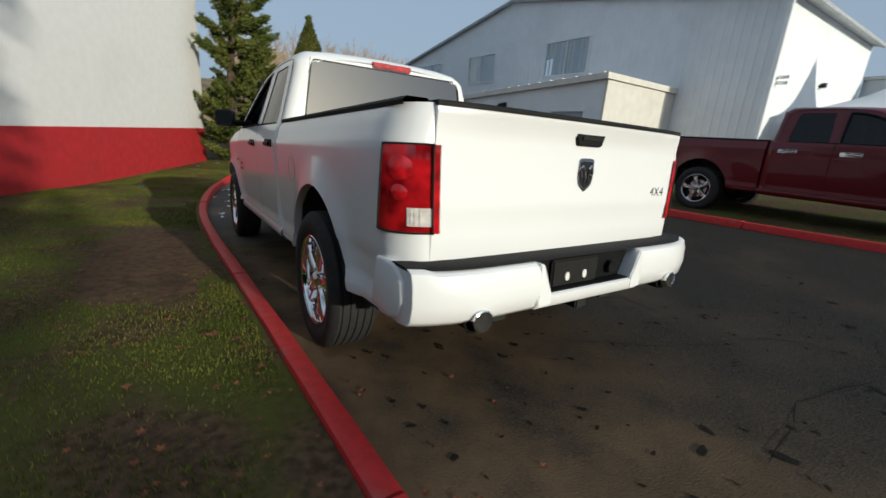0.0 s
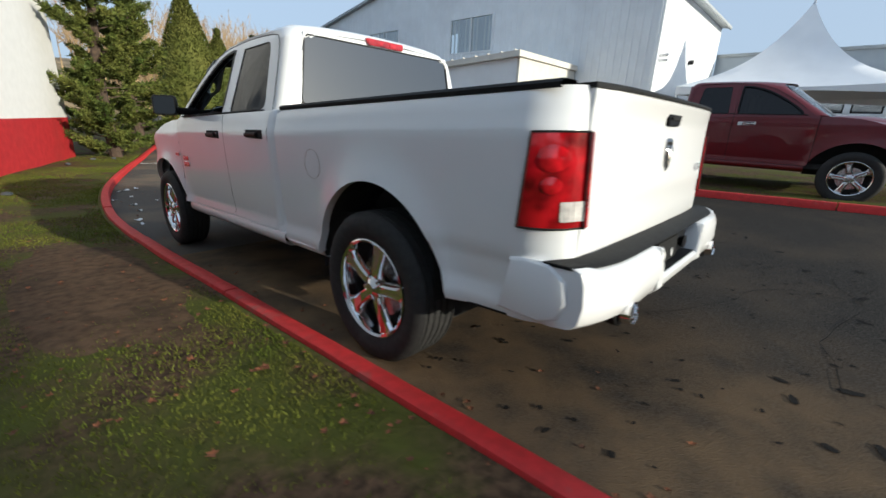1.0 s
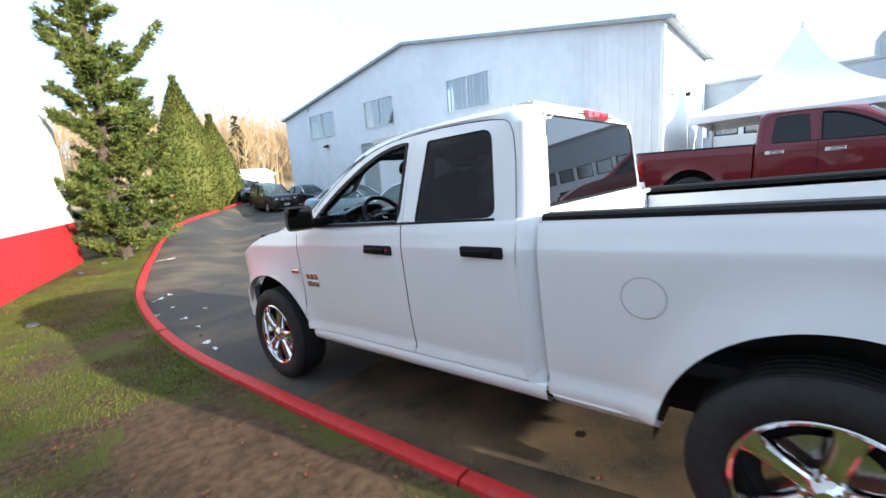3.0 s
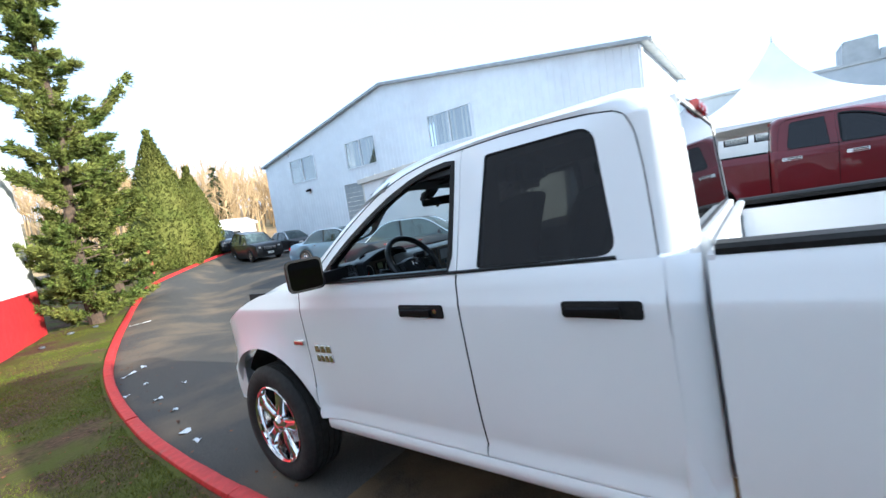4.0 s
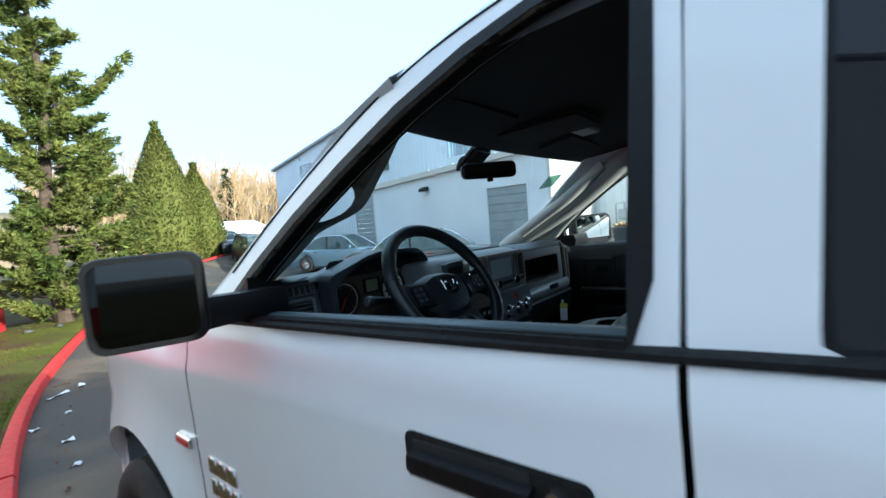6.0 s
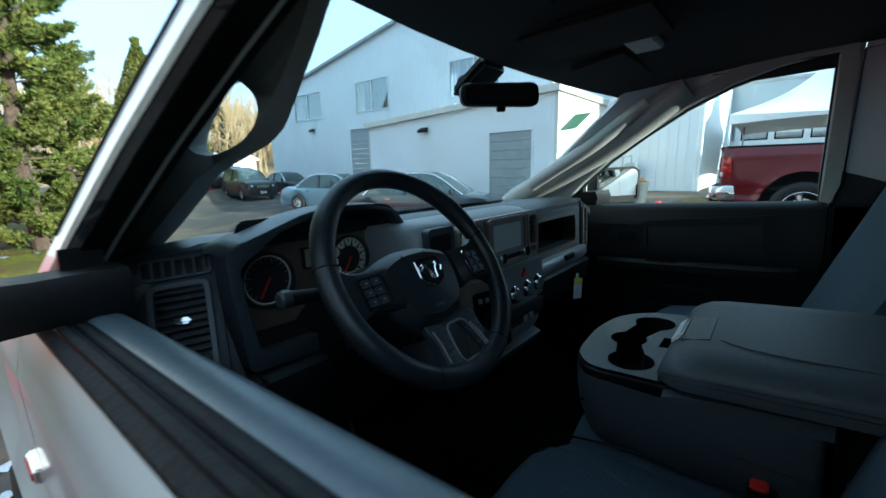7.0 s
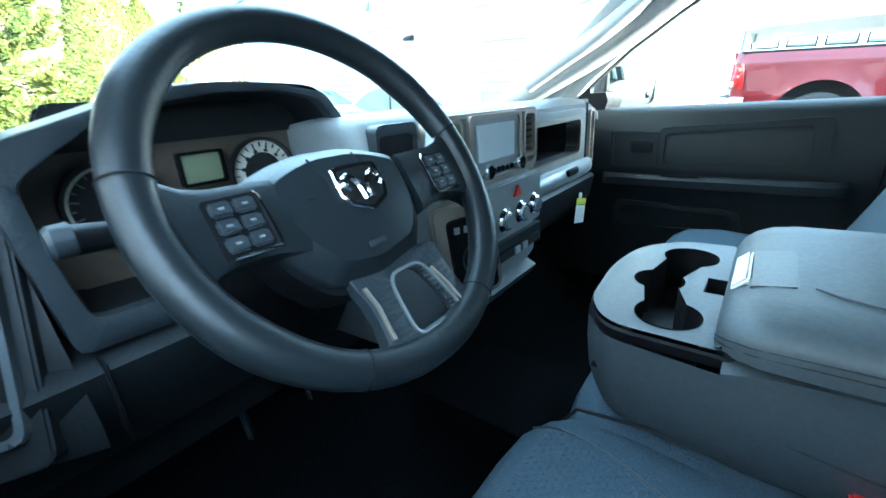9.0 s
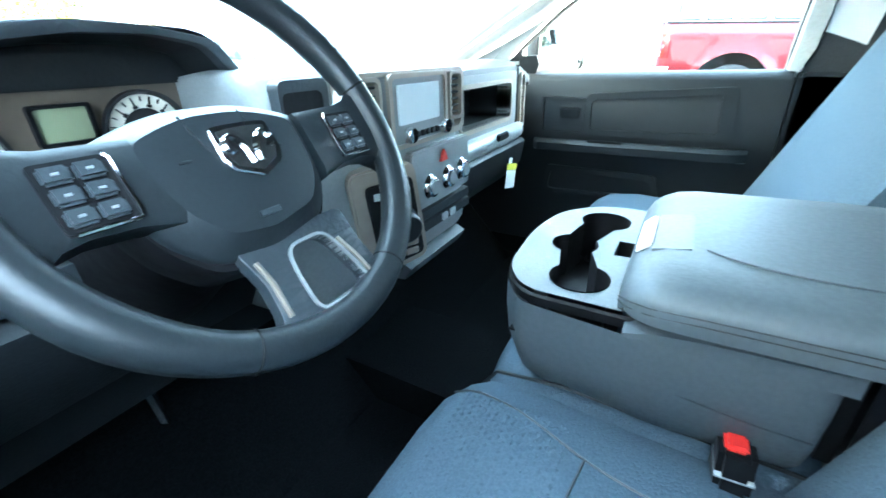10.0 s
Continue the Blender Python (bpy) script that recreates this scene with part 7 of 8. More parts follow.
for line in ([(-0.335, 2.345), (-0.338, 2.31), (-0.358, 2.222), (-0.382, 2.15), (-0.4, 2.0), (-0.402, 1.9)], [(-0.755, 2.345), (-0.752, 2.31), (-0.735, 2.222), (-0.71, 2.15), (-0.695, 2.0), (-0.692, 1.9)], [(-0.71, 2.15), (-0.6, 2.163), (-0.5, 2.163), (-0.382, 2.15)]):
    mesh("cushion_seam", *tube([(x, y, cushion_z(x, y) + 0.0006) for x, y in smooth_line(line, 22)], 0.0017, 5), "dash", seat)
quilt("cushion_weave", seat, lambda i, j: (Vector((-0.735 + i * 0.0112 + (j % 2) * 0.0056, 2.175 + j * 0.0082, cushion_z(-0.735 + i * 0.0112, 2.175 + j * 0.0082) - 0.0003)), Vector((0, 0, 1)), Vector((0.005, 0, 0)), Vector((0, 0.004, 0))), 18, 35)


def backrest(name, parent, x0, x1, y0, material, lean=0.3):
    rows = []
    for u in np.linspace(0, 1, 9):
        e = (2 * u - 1) ** 4
        x = x0 + (x1 - x0) * u
        f = 0.05 * (2 * u - 1) ** 2
        rows.append([(x, y0 - lean * (z - 1.0) + (f if k < 5 else -0.11) - 0.05 * e * (1 if k < 5 else -1), z - 0.05 * e * (z > 1.5)) for k, z in enumerate((0.95, 1.1, 1.3, 1.5, 1.6, 1.62, 1.5, 1.2, 0.95))])
    return mesh(name, *loft(rows, True, True), material, parent, "", 50)


backrest("seat_back", seat, -0.80, -0.295, 1.935, "cloth")
mesh("headrest", *rbox(-0.68, -0.42, 1.60, 1.70, 1.64, 1.78, 0.035, 3), "cloth", seat)
for hx in (-0.6, -0.5):
    mesh("headrest_post", *tube([(hx, 1.66, 1.55), (hx, 1.65, 1.66)], 0.007, 8), "chrome", seat)
mseat = new("centre_seat")
mseat.parent = truck
cushion("seat_cushion", mseat, -0.288, 0.108, 1.88, 2.335, 0.82, 1.0, "cloth", 0.005)
mesh("cushion_piping", *tube([(-0.285, 1.9, 0.985), (-0.283, 2.2, 0.998), (-0.283, 2.3, 0.985), (-0.284, 2.33, 0.94)], 0.003, 5), "dashdark", mseat)
pseat = new("passenger_seat")
pseat.parent = truck
cushion("seat_cushion", pseat, 0.115, 0.78, 1.85, 2.36, 0.82, 1.0, "cloth")
backrest("seat_back", pseat, 0.12, 0.78, 1.93, "cloth", 0.42)
for xx in (0.26, 0.64):
    mesh("back_piping", *tube([(xx, 1.935 - 0.42 * (z - 1.0), z) for z in (1.0, 1.15, 1.3, 1.45, 1.58)], 0.003, 5), "dashdark", pseat)
mesh("headrest", *rbox(0.3, 0.6, 1.52, 1.62, 1.64, 1.78, 0.035, 3), "cloth", pseat)
bench = new("rear_bench")
bench.parent = truck
cushion("seat_cushion", bench, -0.75, 0.75, 1.14, 1.5, 0.8, 0.98, "cloth")
mesh("bench_back", *rbox(-0.75, 0.75, 1.06, 1.16, 0.95, 1.5, 0.04, 3), "cloth", bench)
buck = new("seat_buckle")
buck.parent = truck
buck.matrix_local = Matrix.Translation((-0.303, 2.006, 1.03)) @ Matrix.Rotation(radians(-4), 4, "X") @ Matrix.Rotation(radians(4), 4, "Y") @ Matrix.Diagonal((1.12, 1.12, 1.12, 1))
mesh("buckle_body", *rbox(-0.027, 0.027, -0.016, 0.016, -0.09, 0.0, 0.006), "black", buck)
mesh("release_button", *rbox(-0.024, 0.024, -0.008, 0.012, -0.002, 0.006, 0.003), "buckle", buck, "red release button")
mesh("buckle_line", *box(-0.0272, 0.0272, -0.0165, 0.0165, -0.032, -0.03), "print", buck)
mesh("buckle_strap", *tube([(0, 0, -0.08), (0.02, -0.03, -0.13), (0.04, -0.1, -0.15)], 0.02, 8, flat=0.25), "trim", buck)

# doors inside
def trim_x(pts, sx):
    return [(sx * x, y, z) for x, y, z in pts]


pd = truck_doors["front_door"][1]
dd = truck_doors["front_door"][0]
pan = [[(0.885, y, 1.352), (0.875, y, 1.36), (0.85, y, 1.352), (0.835, y, 1.33), (0.832, y, 1.19), (0.83, y, 1.15), (0.835, y, 1.12), (0.85, y, 1.08), (0.85, y, 0.7), (0.9, y, 0.66)] for y in np.linspace(1.88, 2.98, 9)]
mesh("door_panel", *loft(pan), "dashdark", pd, "charcoal plastic door panel")
mesh("door_armrest", *loft([[(0.84, y, 1.13), (0.80 + e, y, 1.132), (0.788 + e, y, 1.12), (0.79 + e, y, 1.095), (0.845, y, 1.085)] for y, e in ((1.94, 0.03), (1.97, 0.008), (2.05, 0), (2.4, 0), (2.6, 0.01), (2.62, 0.03))], True, True), "dashdark", pd)
mesh("panel_recess", *moved(ring(rounded([(1.99, 1.15), (2.44, 1.15), (2.44, 1.29), (2.0, 1.315)], 0.02, 3), rounded([(2.03, 1.172), (2.42, 1.17), (2.42, 1.27), (2.04, 1.292)], 0.015, 3), lambda u, v, d: (0.826 + d, u, v), 0.015), Matrix.Identity(4)), "dashdark", pd)
mesh("release_bezel", *ring(rounded([(2.44, 1.15), (2.6, 1.15), (2.6, 1.28), (2.44, 1.275)], 0.012, 3), rounded([(2.45, 1.16), (2.59, 1.16), (2.59, 1.27), (2.45, 1.265)], 0.01, 3), lambda u, v, d: (0.824 + d, u, v), 0.012), "dashdark", pd)
mesh("door_release", *rbox(0.822, 0.834, 2.455, 2.53, 1.205, 1.245, 0.006), "black", pd)
mesh("window_switch", *rbox(0.795, 0.81, 2.3, 2.42, 1.13, 1.137, 0.003), "black", pd)
mesh("door_pocket", *ring(rounded([(2.16, 0.93), (2.58, 0.92), (2.57, 1.03), (2.18, 1.02)], 0.02, 3), rounded([(2.18, 0.945), (2.56, 0.935), (2.55, 1.01), (2.2, 1.0)], 0.02, 3), lambda u, v, d: (0.84 + d, u, v), 0.015), "dashdark", pd)
pan2 = [[(-0.91, y, 1.345), (-0.908, y, 1.357), (-0.9, y, 1.36), (-0.88, y, 1.359), (-0.872, y, 1.354), (-0.868, y, 1.344), (-0.868, y, 1.2), (-0.875, y, 1.08), (-0.875, y, 0.7), (-0.9, y, 0.66)] for y in np.linspace(1.86, 2.98, 9)]
mesh("door_panel", *loft(pan2), "sill", dd, "grey plastic door panel with a wide sill")
mesh("glass_slot", *join(box(-0.919, -0.912, 1.9, 2.8, 1.345, 1.357), box(-0.936, -0.928, 1.9, 2.8, 1.345, 1.358)), "trim", dd)
mesh("slot_lip", *tube([(-0.9235, 1.9, 1.353), (-0.9235, 2.8, 1.353)], 0.0022, 6), "trim", dd)
for sx, dr in ((-1, dd), (1, pd)):
    sail = [(2.7, 1.352), (2.83, 1.35), (2.7, 1.44)]
    mesh("mirror_sail", *prism(sail, sx * 0.87, sx * 0.915, "x"), "black", dr)
    mir = new("side_mirror")
    mir.parent = truck
    mir["label"] = "black door mirror"
    if sx < 0:
        mir.matrix_local = Matrix.Translation((-1.12, 2.62, 0)) @ Matrix.Rotation(radians(-25), 4, "Z") @ Matrix.Diagonal((0.91, 1, 0.93, 1)) @ Matrix.Translation((1.115, -2.62, 0.103))
    else:
        mir.matrix_local = Matrix.Translation((1.12, 2.62, 0)) @ Matrix.Rotation(radians(-44), 4, "Z") @ Matrix.Diagonal((1.18, 1, 1, 1)) @ Matrix.Translation((-1.122, -2.62, 0))
    hs = []
    for y, s in ((2.62, 0.97), (2.625, 1.0), (2.66, 1.0), (2.72, 0.94), (2.76, 0.75), (2.775, 0.4)):
        hs.append([(sx * 1.122 + (x) * s, y, 1.432 + z * s) for x, z in rounded([(-0.098, -0.088), (0.098, -0.088), (0.098, 0.088), (-0.098, 0.088)], 0.035, 5)])
    mesh("mirror_housing", *loft(hs, True, True), "black", mir)
    mg = rounded([(-0.085, -0.075), (0.085, -0.075), (0.085, 0.075), (-0.085, 0.075)], 0.028, 5)
    mesh("mirror_bezel", *ring([(sx * 1.122 + x * 1.1, 1.432 + z * 1.12) for x, z in mg], [(sx * 1.122 + x, 1.432 + z) for x, z in mg], on_y(2.612), 0.012), "black", mir)
    gl = prism(mg, 0, 0.003, "y")
    mesh("mirror_glass", *moved(gl, Matrix.Translation((sx * 1.122, 2.612 if sx < 0 else 2.6155, 1.432)) @ Matrix.Rotation(radians(-3 if sx < 0 else 0), 4, "Z") @ Matrix.Rotation(radians(0.6 if sx < 0 else 5.0), 4, "X")), "tintmirror" if sx < 0 else "mirror", mir)
    mesh("mirror_arm", *loft([[(sx * x, 2.64, 1.385 - h), (sx * x, 2.72, 1.385 - h), (sx * x, 2.73, 1.385), (sx * x, 2.72, 1.385 + h), (sx * x, 2.64, 1.385 + h), (sx * x, 2.63, 1.385)] for x, h in ((0.86, 0.03), (0.95, 0.028), (1.05, 0.032))], True, True), "black", truck)

# roof lining, pillars, mirror, lamps
hl = [[(x, y, 1.815 + 0.018 * (1 - (x / 0.7) ** 2) - dz) for x in np.linspace(-0.72, 0.72, 9)] for y, dz in ((1.06, 0.05), (1.2, 0.01), (1.6, 0.0), (2.0, 0.0), (2.3, 0.012), (2.42, 0.03), (2.5, 0.04))]
hl = [[(x, y + (0.1 * (1 - (x / 0.72) ** 2) if y > 2.25 else 0), z) for x, y, z in r] for r in hl]
mesh("roof_lining", *loft(hl), "headliner", truck)
both("lining_side", loft([[(-0.72, y, 1.80), (-0.752, y, 1.79), (-0.765, y, 1.765)] for y in (1.1, 1.5, 2.0, 2.2)]), "headliner", truck)
ap_in = smooth_line([(-0.815, 3.1, 1.39), (-0.79, 2.9, 1.475), (-0.775, 2.7, 1.565), (-0.755, 2.52, 1.66), (-0.735, 2.38, 1.745), (-0.725, 2.3, 1.79)], 14)
mesh("pillar_trim", *flip_x(tube([(x - 0.02, y - 0.03, z - 0.015) for x, y, z in ap_in], [0.045] + [0.056] * 12 + [0.05], 14, flat=0.8)), "pillar", truck, "pale grey pillar trim", 60)
edge_w = [(3.04, 1.4), (2.93, 1.478), (2.78, 1.578), (2.62, 1.68), (2.45, 1.765), (2.3, 1.81)]
edge_h = smooth_line([(2.22, 1.815), (2.3, 1.765), (2.394, 1.694), (2.425, 1.664), (2.46, 1.636), (2.497, 1.606), (2.53, 1.582), (2.575, 1.563), (2.645, 1.546), (2.72, 1.527), (2.8, 1.5), (2.87, 1.468), (2.94, 1.43), (3.0, 1.38), (3.03, 1.34)], 40)
slot = rounded([(2.614, 1.644), (2.573, 1.643), (2.54, 1.633), (2.522, 1.615), (2.522, 1.597), (2.538, 1.579), (2.572, 1.565), (2.62, 1.556), (2.67, 1.553), (2.71, 1.562), (2.726, 1.577), (2.72, 1.594), (2.69, 1.616), (2.652, 1.636)], 0.01, 3)


def on_pillar(u, v, d):
    mid = float(np.interp(u, [2.3, 2.45, 2.62, 2.8, 2.93, 3.04], [1.78, 1.7, 1.6, 1.53, 1.45, 1.37]))
    w = min(1.0, max(0.0, (mid + 0.03 - v) / 0.09))
    return (float(np.interp(u, [2.4, 2.74, 3.04], [-0.704, -0.71, -0.778])) + 0.014 * w - d, u, v)


loop_o, mid_p = [tuple(q_) for q_ in edge_w] + [tuple(q_) for q_ in edge_h], (2.615, 1.6)


def ray_out(a, poly):
    """Where a ray from mid_p at angle a last meets a loop."""
    best, c_, s_ = 0.01, math.cos(a), math.sin(a)
    for p, q in zip(poly, poly[1:] + poly[:1]):
        px, py, qx, qy = p[0] - mid_p[0], p[1] - mid_p[1], q[0] - mid_p[0], q[1] - mid_p[1]
        dx, dy = qx - px, qy - py
        det = c_ * dy - s_ * dx
        if abs(det) > 1e-9:
            r_, k_ = (px * dy - py * dx) / det, (px * s_ - py * c_) / det
            if -1e-6 <= k_ <= 1 + 1e-6 and r_ > best:
                best = r_
    return mid_p[0] + best * c_, mid_p[1] + best * s_


angles = sorted({round(a, 4) for a in np.linspace(0, math.tau, 97)[:-1]} | {round(math.atan2(v_ - mid_p[1], u_ - mid_p[0]) % math.tau, 4) for u_, v_ in loop_o})
rows = []
for a in angles:
    (ou, ov), (iu, iv) = ray_out(a, loop_o), ray_out(a, slot)
    row = []
    for f_, d_ in ((0.0, 0.03), (0.0, 0.01), (0.06, 0.003), (0.2, -0.003), (0.5, -0.006), (0.75, -0.005), (0.9, 0.0), (0.98, 0.006), (1.0, 0.014), (1.0, 0.035)):
        row.append(on_pillar(ou + (iu - ou) * f_, ov + (iv - ov) * f_, d_))
    rows.append(row)
mesh("pillar_trim", *loft(rows + rows[:1]), "pillar", truck, "grey pillar trim with a grab handle cut into it", 75)
mesh("pillar_return", *loft([[(-0.75, y, z) for y, z in edge_w], [(-0.80, y, z - 0.03) for y, z in edge_w], [(-(upper_x(z - 0.1, y) - 0.04), y, z - 0.085) for y, z in edge_w]]), "pillar", truck)
gh2 = smooth_line([(0.76, 2.9, 1.46), (0.735, 2.76, 1.53), (0.725, 2.62, 1.6), (0.725, 2.48, 1.69), (0.73, 2.4, 1.74)], 14)
mesh("grab_handle", *tube([tuple(p) for p in gh2], 0.03, 10), "pillar", truck)
both("rear_pillar_trim", loft([[(-0.86, y, 1.35), (-0.83, y, 1.5), (-0.77, y, 1.75), (-0.73, y, 1.8)] for y in (1.66, 1.72, 1.80, 1.865)]), "headliner", truck)
both("pillar_cover", rbox(-0.895, -0.845, 1.70, 1.886, 0.6, 1.352, 0.012), "dashdark", truck)
rvm = new("interior_mirror")
rvm.parent = truck
rvm.matrix_local = Matrix.Translation((-0.05, 2.575, 1.706)) @ Matrix.Rotation(radians(-38), 4, "Z")
mesh("mirror_shell", *loft([[(x * s, y, z * s) for x, z in rounded([(-0.105, -0.026), (0.105, -0.03), (0.105, 0.03), (-0.105, 0.028)], 0.022, 4)] for s, y in ((0.94, -0.012), (1.0, -0.008), (1.0, 0.008), (0.85, 0.028), (0.5, 0.04))], True, True), "black", rvm)
mesh("mirror_face", *prism(rounded([(-0.095, -0.02), (0.095, -0.023), (0.095, 0.023), (-0.095, 0.022)], 0.018, 4), -0.0135, -0.0125, "y"), "mirror", rvm)
mesh("mirror_tab", *rbox(-0.012, 0.012, -0.01, 0.0, -0.042, -0.028, 0.003), "black", rvm)
mesh("mirror_stem", *tube([(-0.03, 2.60, 1.715), (-0.01, 2.67, 1.745), (0.0, 2.72, 1.765)], [0.012, 0.014, 0.03], 10), "black", truck)
mesh("sensor_box", *moved(rbox(-0.06, 0.06, -0.06, 0.07, -0.018, 0.012, 0.012), Matrix.Translation((-0.0, 2.665, 1.775)) @ Matrix.Rotation(radians(-33), 4, "X")), "black", truck)
mesh("overhead_console", *rbox(-0.12, 0.12, 2.2, 2.5, 1.80, 1.822, 0.012), "headliner", truck)
mesh("map_lamp", *rbox(0.13, 0.26, 2.26, 2.33, 1.806, 1.826, 0.004), "card", truck)
for sx in (-1, 1):
    mesh("sun_visor", *moved(rbox(-0.21, 0.21, -0.075, 0.075, -0.007, 0.007, 0.006), Matrix.Translation((sx * 0.42, 2.42, 1.805)) @ Matrix.Rotation(radians(-8), 4, "X")), "headliner", truck)
stk = mesh("windscreen_sticker", *moved(prism([(-0.06, -0.045), (0.06, -0.045), (0.06, 0.045), (-0.06, 0.045)], 0, 0.001, "z"), Matrix.Translation((0.65, 2.648, 1.702)) @ Matrix.Rotation(radians(-35), 4, "X") @ Matrix.Rotation(radians(-12), 4, "Z")), "film", truck, "pale film sticker on the windscreen")
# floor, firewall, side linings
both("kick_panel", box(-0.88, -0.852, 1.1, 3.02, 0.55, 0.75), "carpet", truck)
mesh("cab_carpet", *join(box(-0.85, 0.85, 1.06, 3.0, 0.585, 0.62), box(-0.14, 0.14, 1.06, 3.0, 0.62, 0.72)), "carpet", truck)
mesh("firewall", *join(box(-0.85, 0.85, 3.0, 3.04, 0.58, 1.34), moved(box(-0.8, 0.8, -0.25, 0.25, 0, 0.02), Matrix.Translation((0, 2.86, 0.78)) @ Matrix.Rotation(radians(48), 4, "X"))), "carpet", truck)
both("rear_door_panel", box(-0.86, -0.845, 1.08, 1.86, 0.6, 1.35), "dashdark", truck)
mesh("cab_back_lining", *box(-0.8, 0.8, 1.045, 1.06, 0.6, 1.39), "headliner", truck)
# badges on the driver's side
for y0, z0, n_, w_ in ((2.95, 0.97, 3, 0.046), (2.945, 0.915, 4, 0.033)):
    for k in range(n_):
        y_ = y0 - k * (w_ + 0.007)
        mesh("badge_block", *rbox(-0.957, -0.944, y_ - w_, y_, z0 - 0.022, z0 + 0.022, 0.003, 1), "alu", dd)
emb = mesh("fender_badge", *rbox(-0.965, -0.945, 3.045, 3.15, 0.985, 1.015, 0.004), "chrome", truck)
mesh("badge_field", *rbox(-0.968, -0.96, 3.055, 3.14, 0.991, 1.009, 0.002), "hazard", emb)


# ---- trees ----
def spray(v, f, p, d, size, rnd, droop=0.3, n=3, thin=1.0):
    """A small tuft of pointed leaves fanned round a direction."""
    d = Vector(d).normalized()
    side = d.orthogonal().normalized()
    for k in range(n):
        s = (Matrix.Rotation(rnd.uniform(0, 6.28), 3, d) @ side)
        tip = Vector(p) + (d + s * rnd.uniform(0.2, 0.9) - Vector((0, 0, droop * rnd.random()))) .normalized() * size * rnd.uniform(0.6, 1.2)
        w = d.cross(s).normalized() * size * thin * rnd.uniform(0.14, 0.26)
        k0 = len(v)
        midp = (Vector(p) + tip) / 2
        v += [tuple(p), tuple(midp + w), tuple(tip), tuple(midp - w)]
        f.append((k0, k0 + 1, k0 + 2, k0 + 3))


def plain_mesh(name, v, f, material, parent):
    me = bpy.data.meshes.new(name)
    me.from_pydata(v, [], f)
    return finish(name, me, material, parent, "", 0)


def shaggy_conifer(x, y, tall, label, seed, extra=()):
    """An open conifer: leaning trunk, uneven drooping limbs with tufts, gaps between them."""
    rnd = random.Random(seed)
    z0 = H(x, y)
    t = empty("conifer_tree", Matrix.Translation((x, y, z0)), label, "tree", "conifers by the wall")
    trunk = [(0.1 * math.sin(k * 0.8 + seed), 0.1 * math.cos(k * 0.7), tall * k / 9) for k in range(10)]
    mesh("trunk", *tube(trunk, [0.17 * (1 - k / 10.5) + 0.015 for k in range(10)], 8), "bark", t)
    v, f, lv, lf = [], [], [], []
    limbs = []
    for k in range(int(15 * tall)):
        u = (k + rnd.random()) / int(15 * tall)
        h = 0.15 + tall * u
        if h > tall * 0.995:
            continue
        reach = (0.42 + 1.15 * (1 - u) ** 0.8) * rnd.uniform(0.5, 1.3)
        limbs.append((h, rnd.uniform(0, 6.28), reach, rnd.uniform(0.05, 0.5)))
    limbs += list(extra)
    for h, a, reach, lift in limbs:
        pts = []
        for j in range(6):
            s = j / 5
            pts.append((reach * s * math.cos(a), reach * s * math.sin(a), h + reach * (lift * s * s * 1.2 + 0.08 * s)))
        pv, pf = tube(pts, [0.028 * (1 - j / 6) * (0.6 + reach * 0.3) + 0.003 for j in range(6)], 4)
        lf += [tuple(i + len(lv) for i in q) for q in pf]
        lv += pv
        m = int(38 + 78 * reach)
        for _ in range(m):
            s = rnd.uniform(0.18, 1.0) ** 0.8
            j = min(4, int(s * 5))
            p = Vector(pts[j]).lerp(Vector(pts[j + 1]), s * 5 - j)
            p += Vector((rnd.gauss(0, 0.06), rnd.gauss(0, 0.06), rnd.gauss(0, 0.045)))
            out = Vector((math.cos(a) + rnd.gauss(0, 0.6), math.sin(a) + rnd.gauss(0, 0.6), rnd.uniform(0.0, 0.9)))
            spray(v, f, p, out, rnd.uniform(0.09, 0.2), rnd, 0.3, 8, 0.42)
    mesh("limb_growth", lv, lf, "bark", t)
    plain_mesh("crown", v, f, "needles", t)
    return t


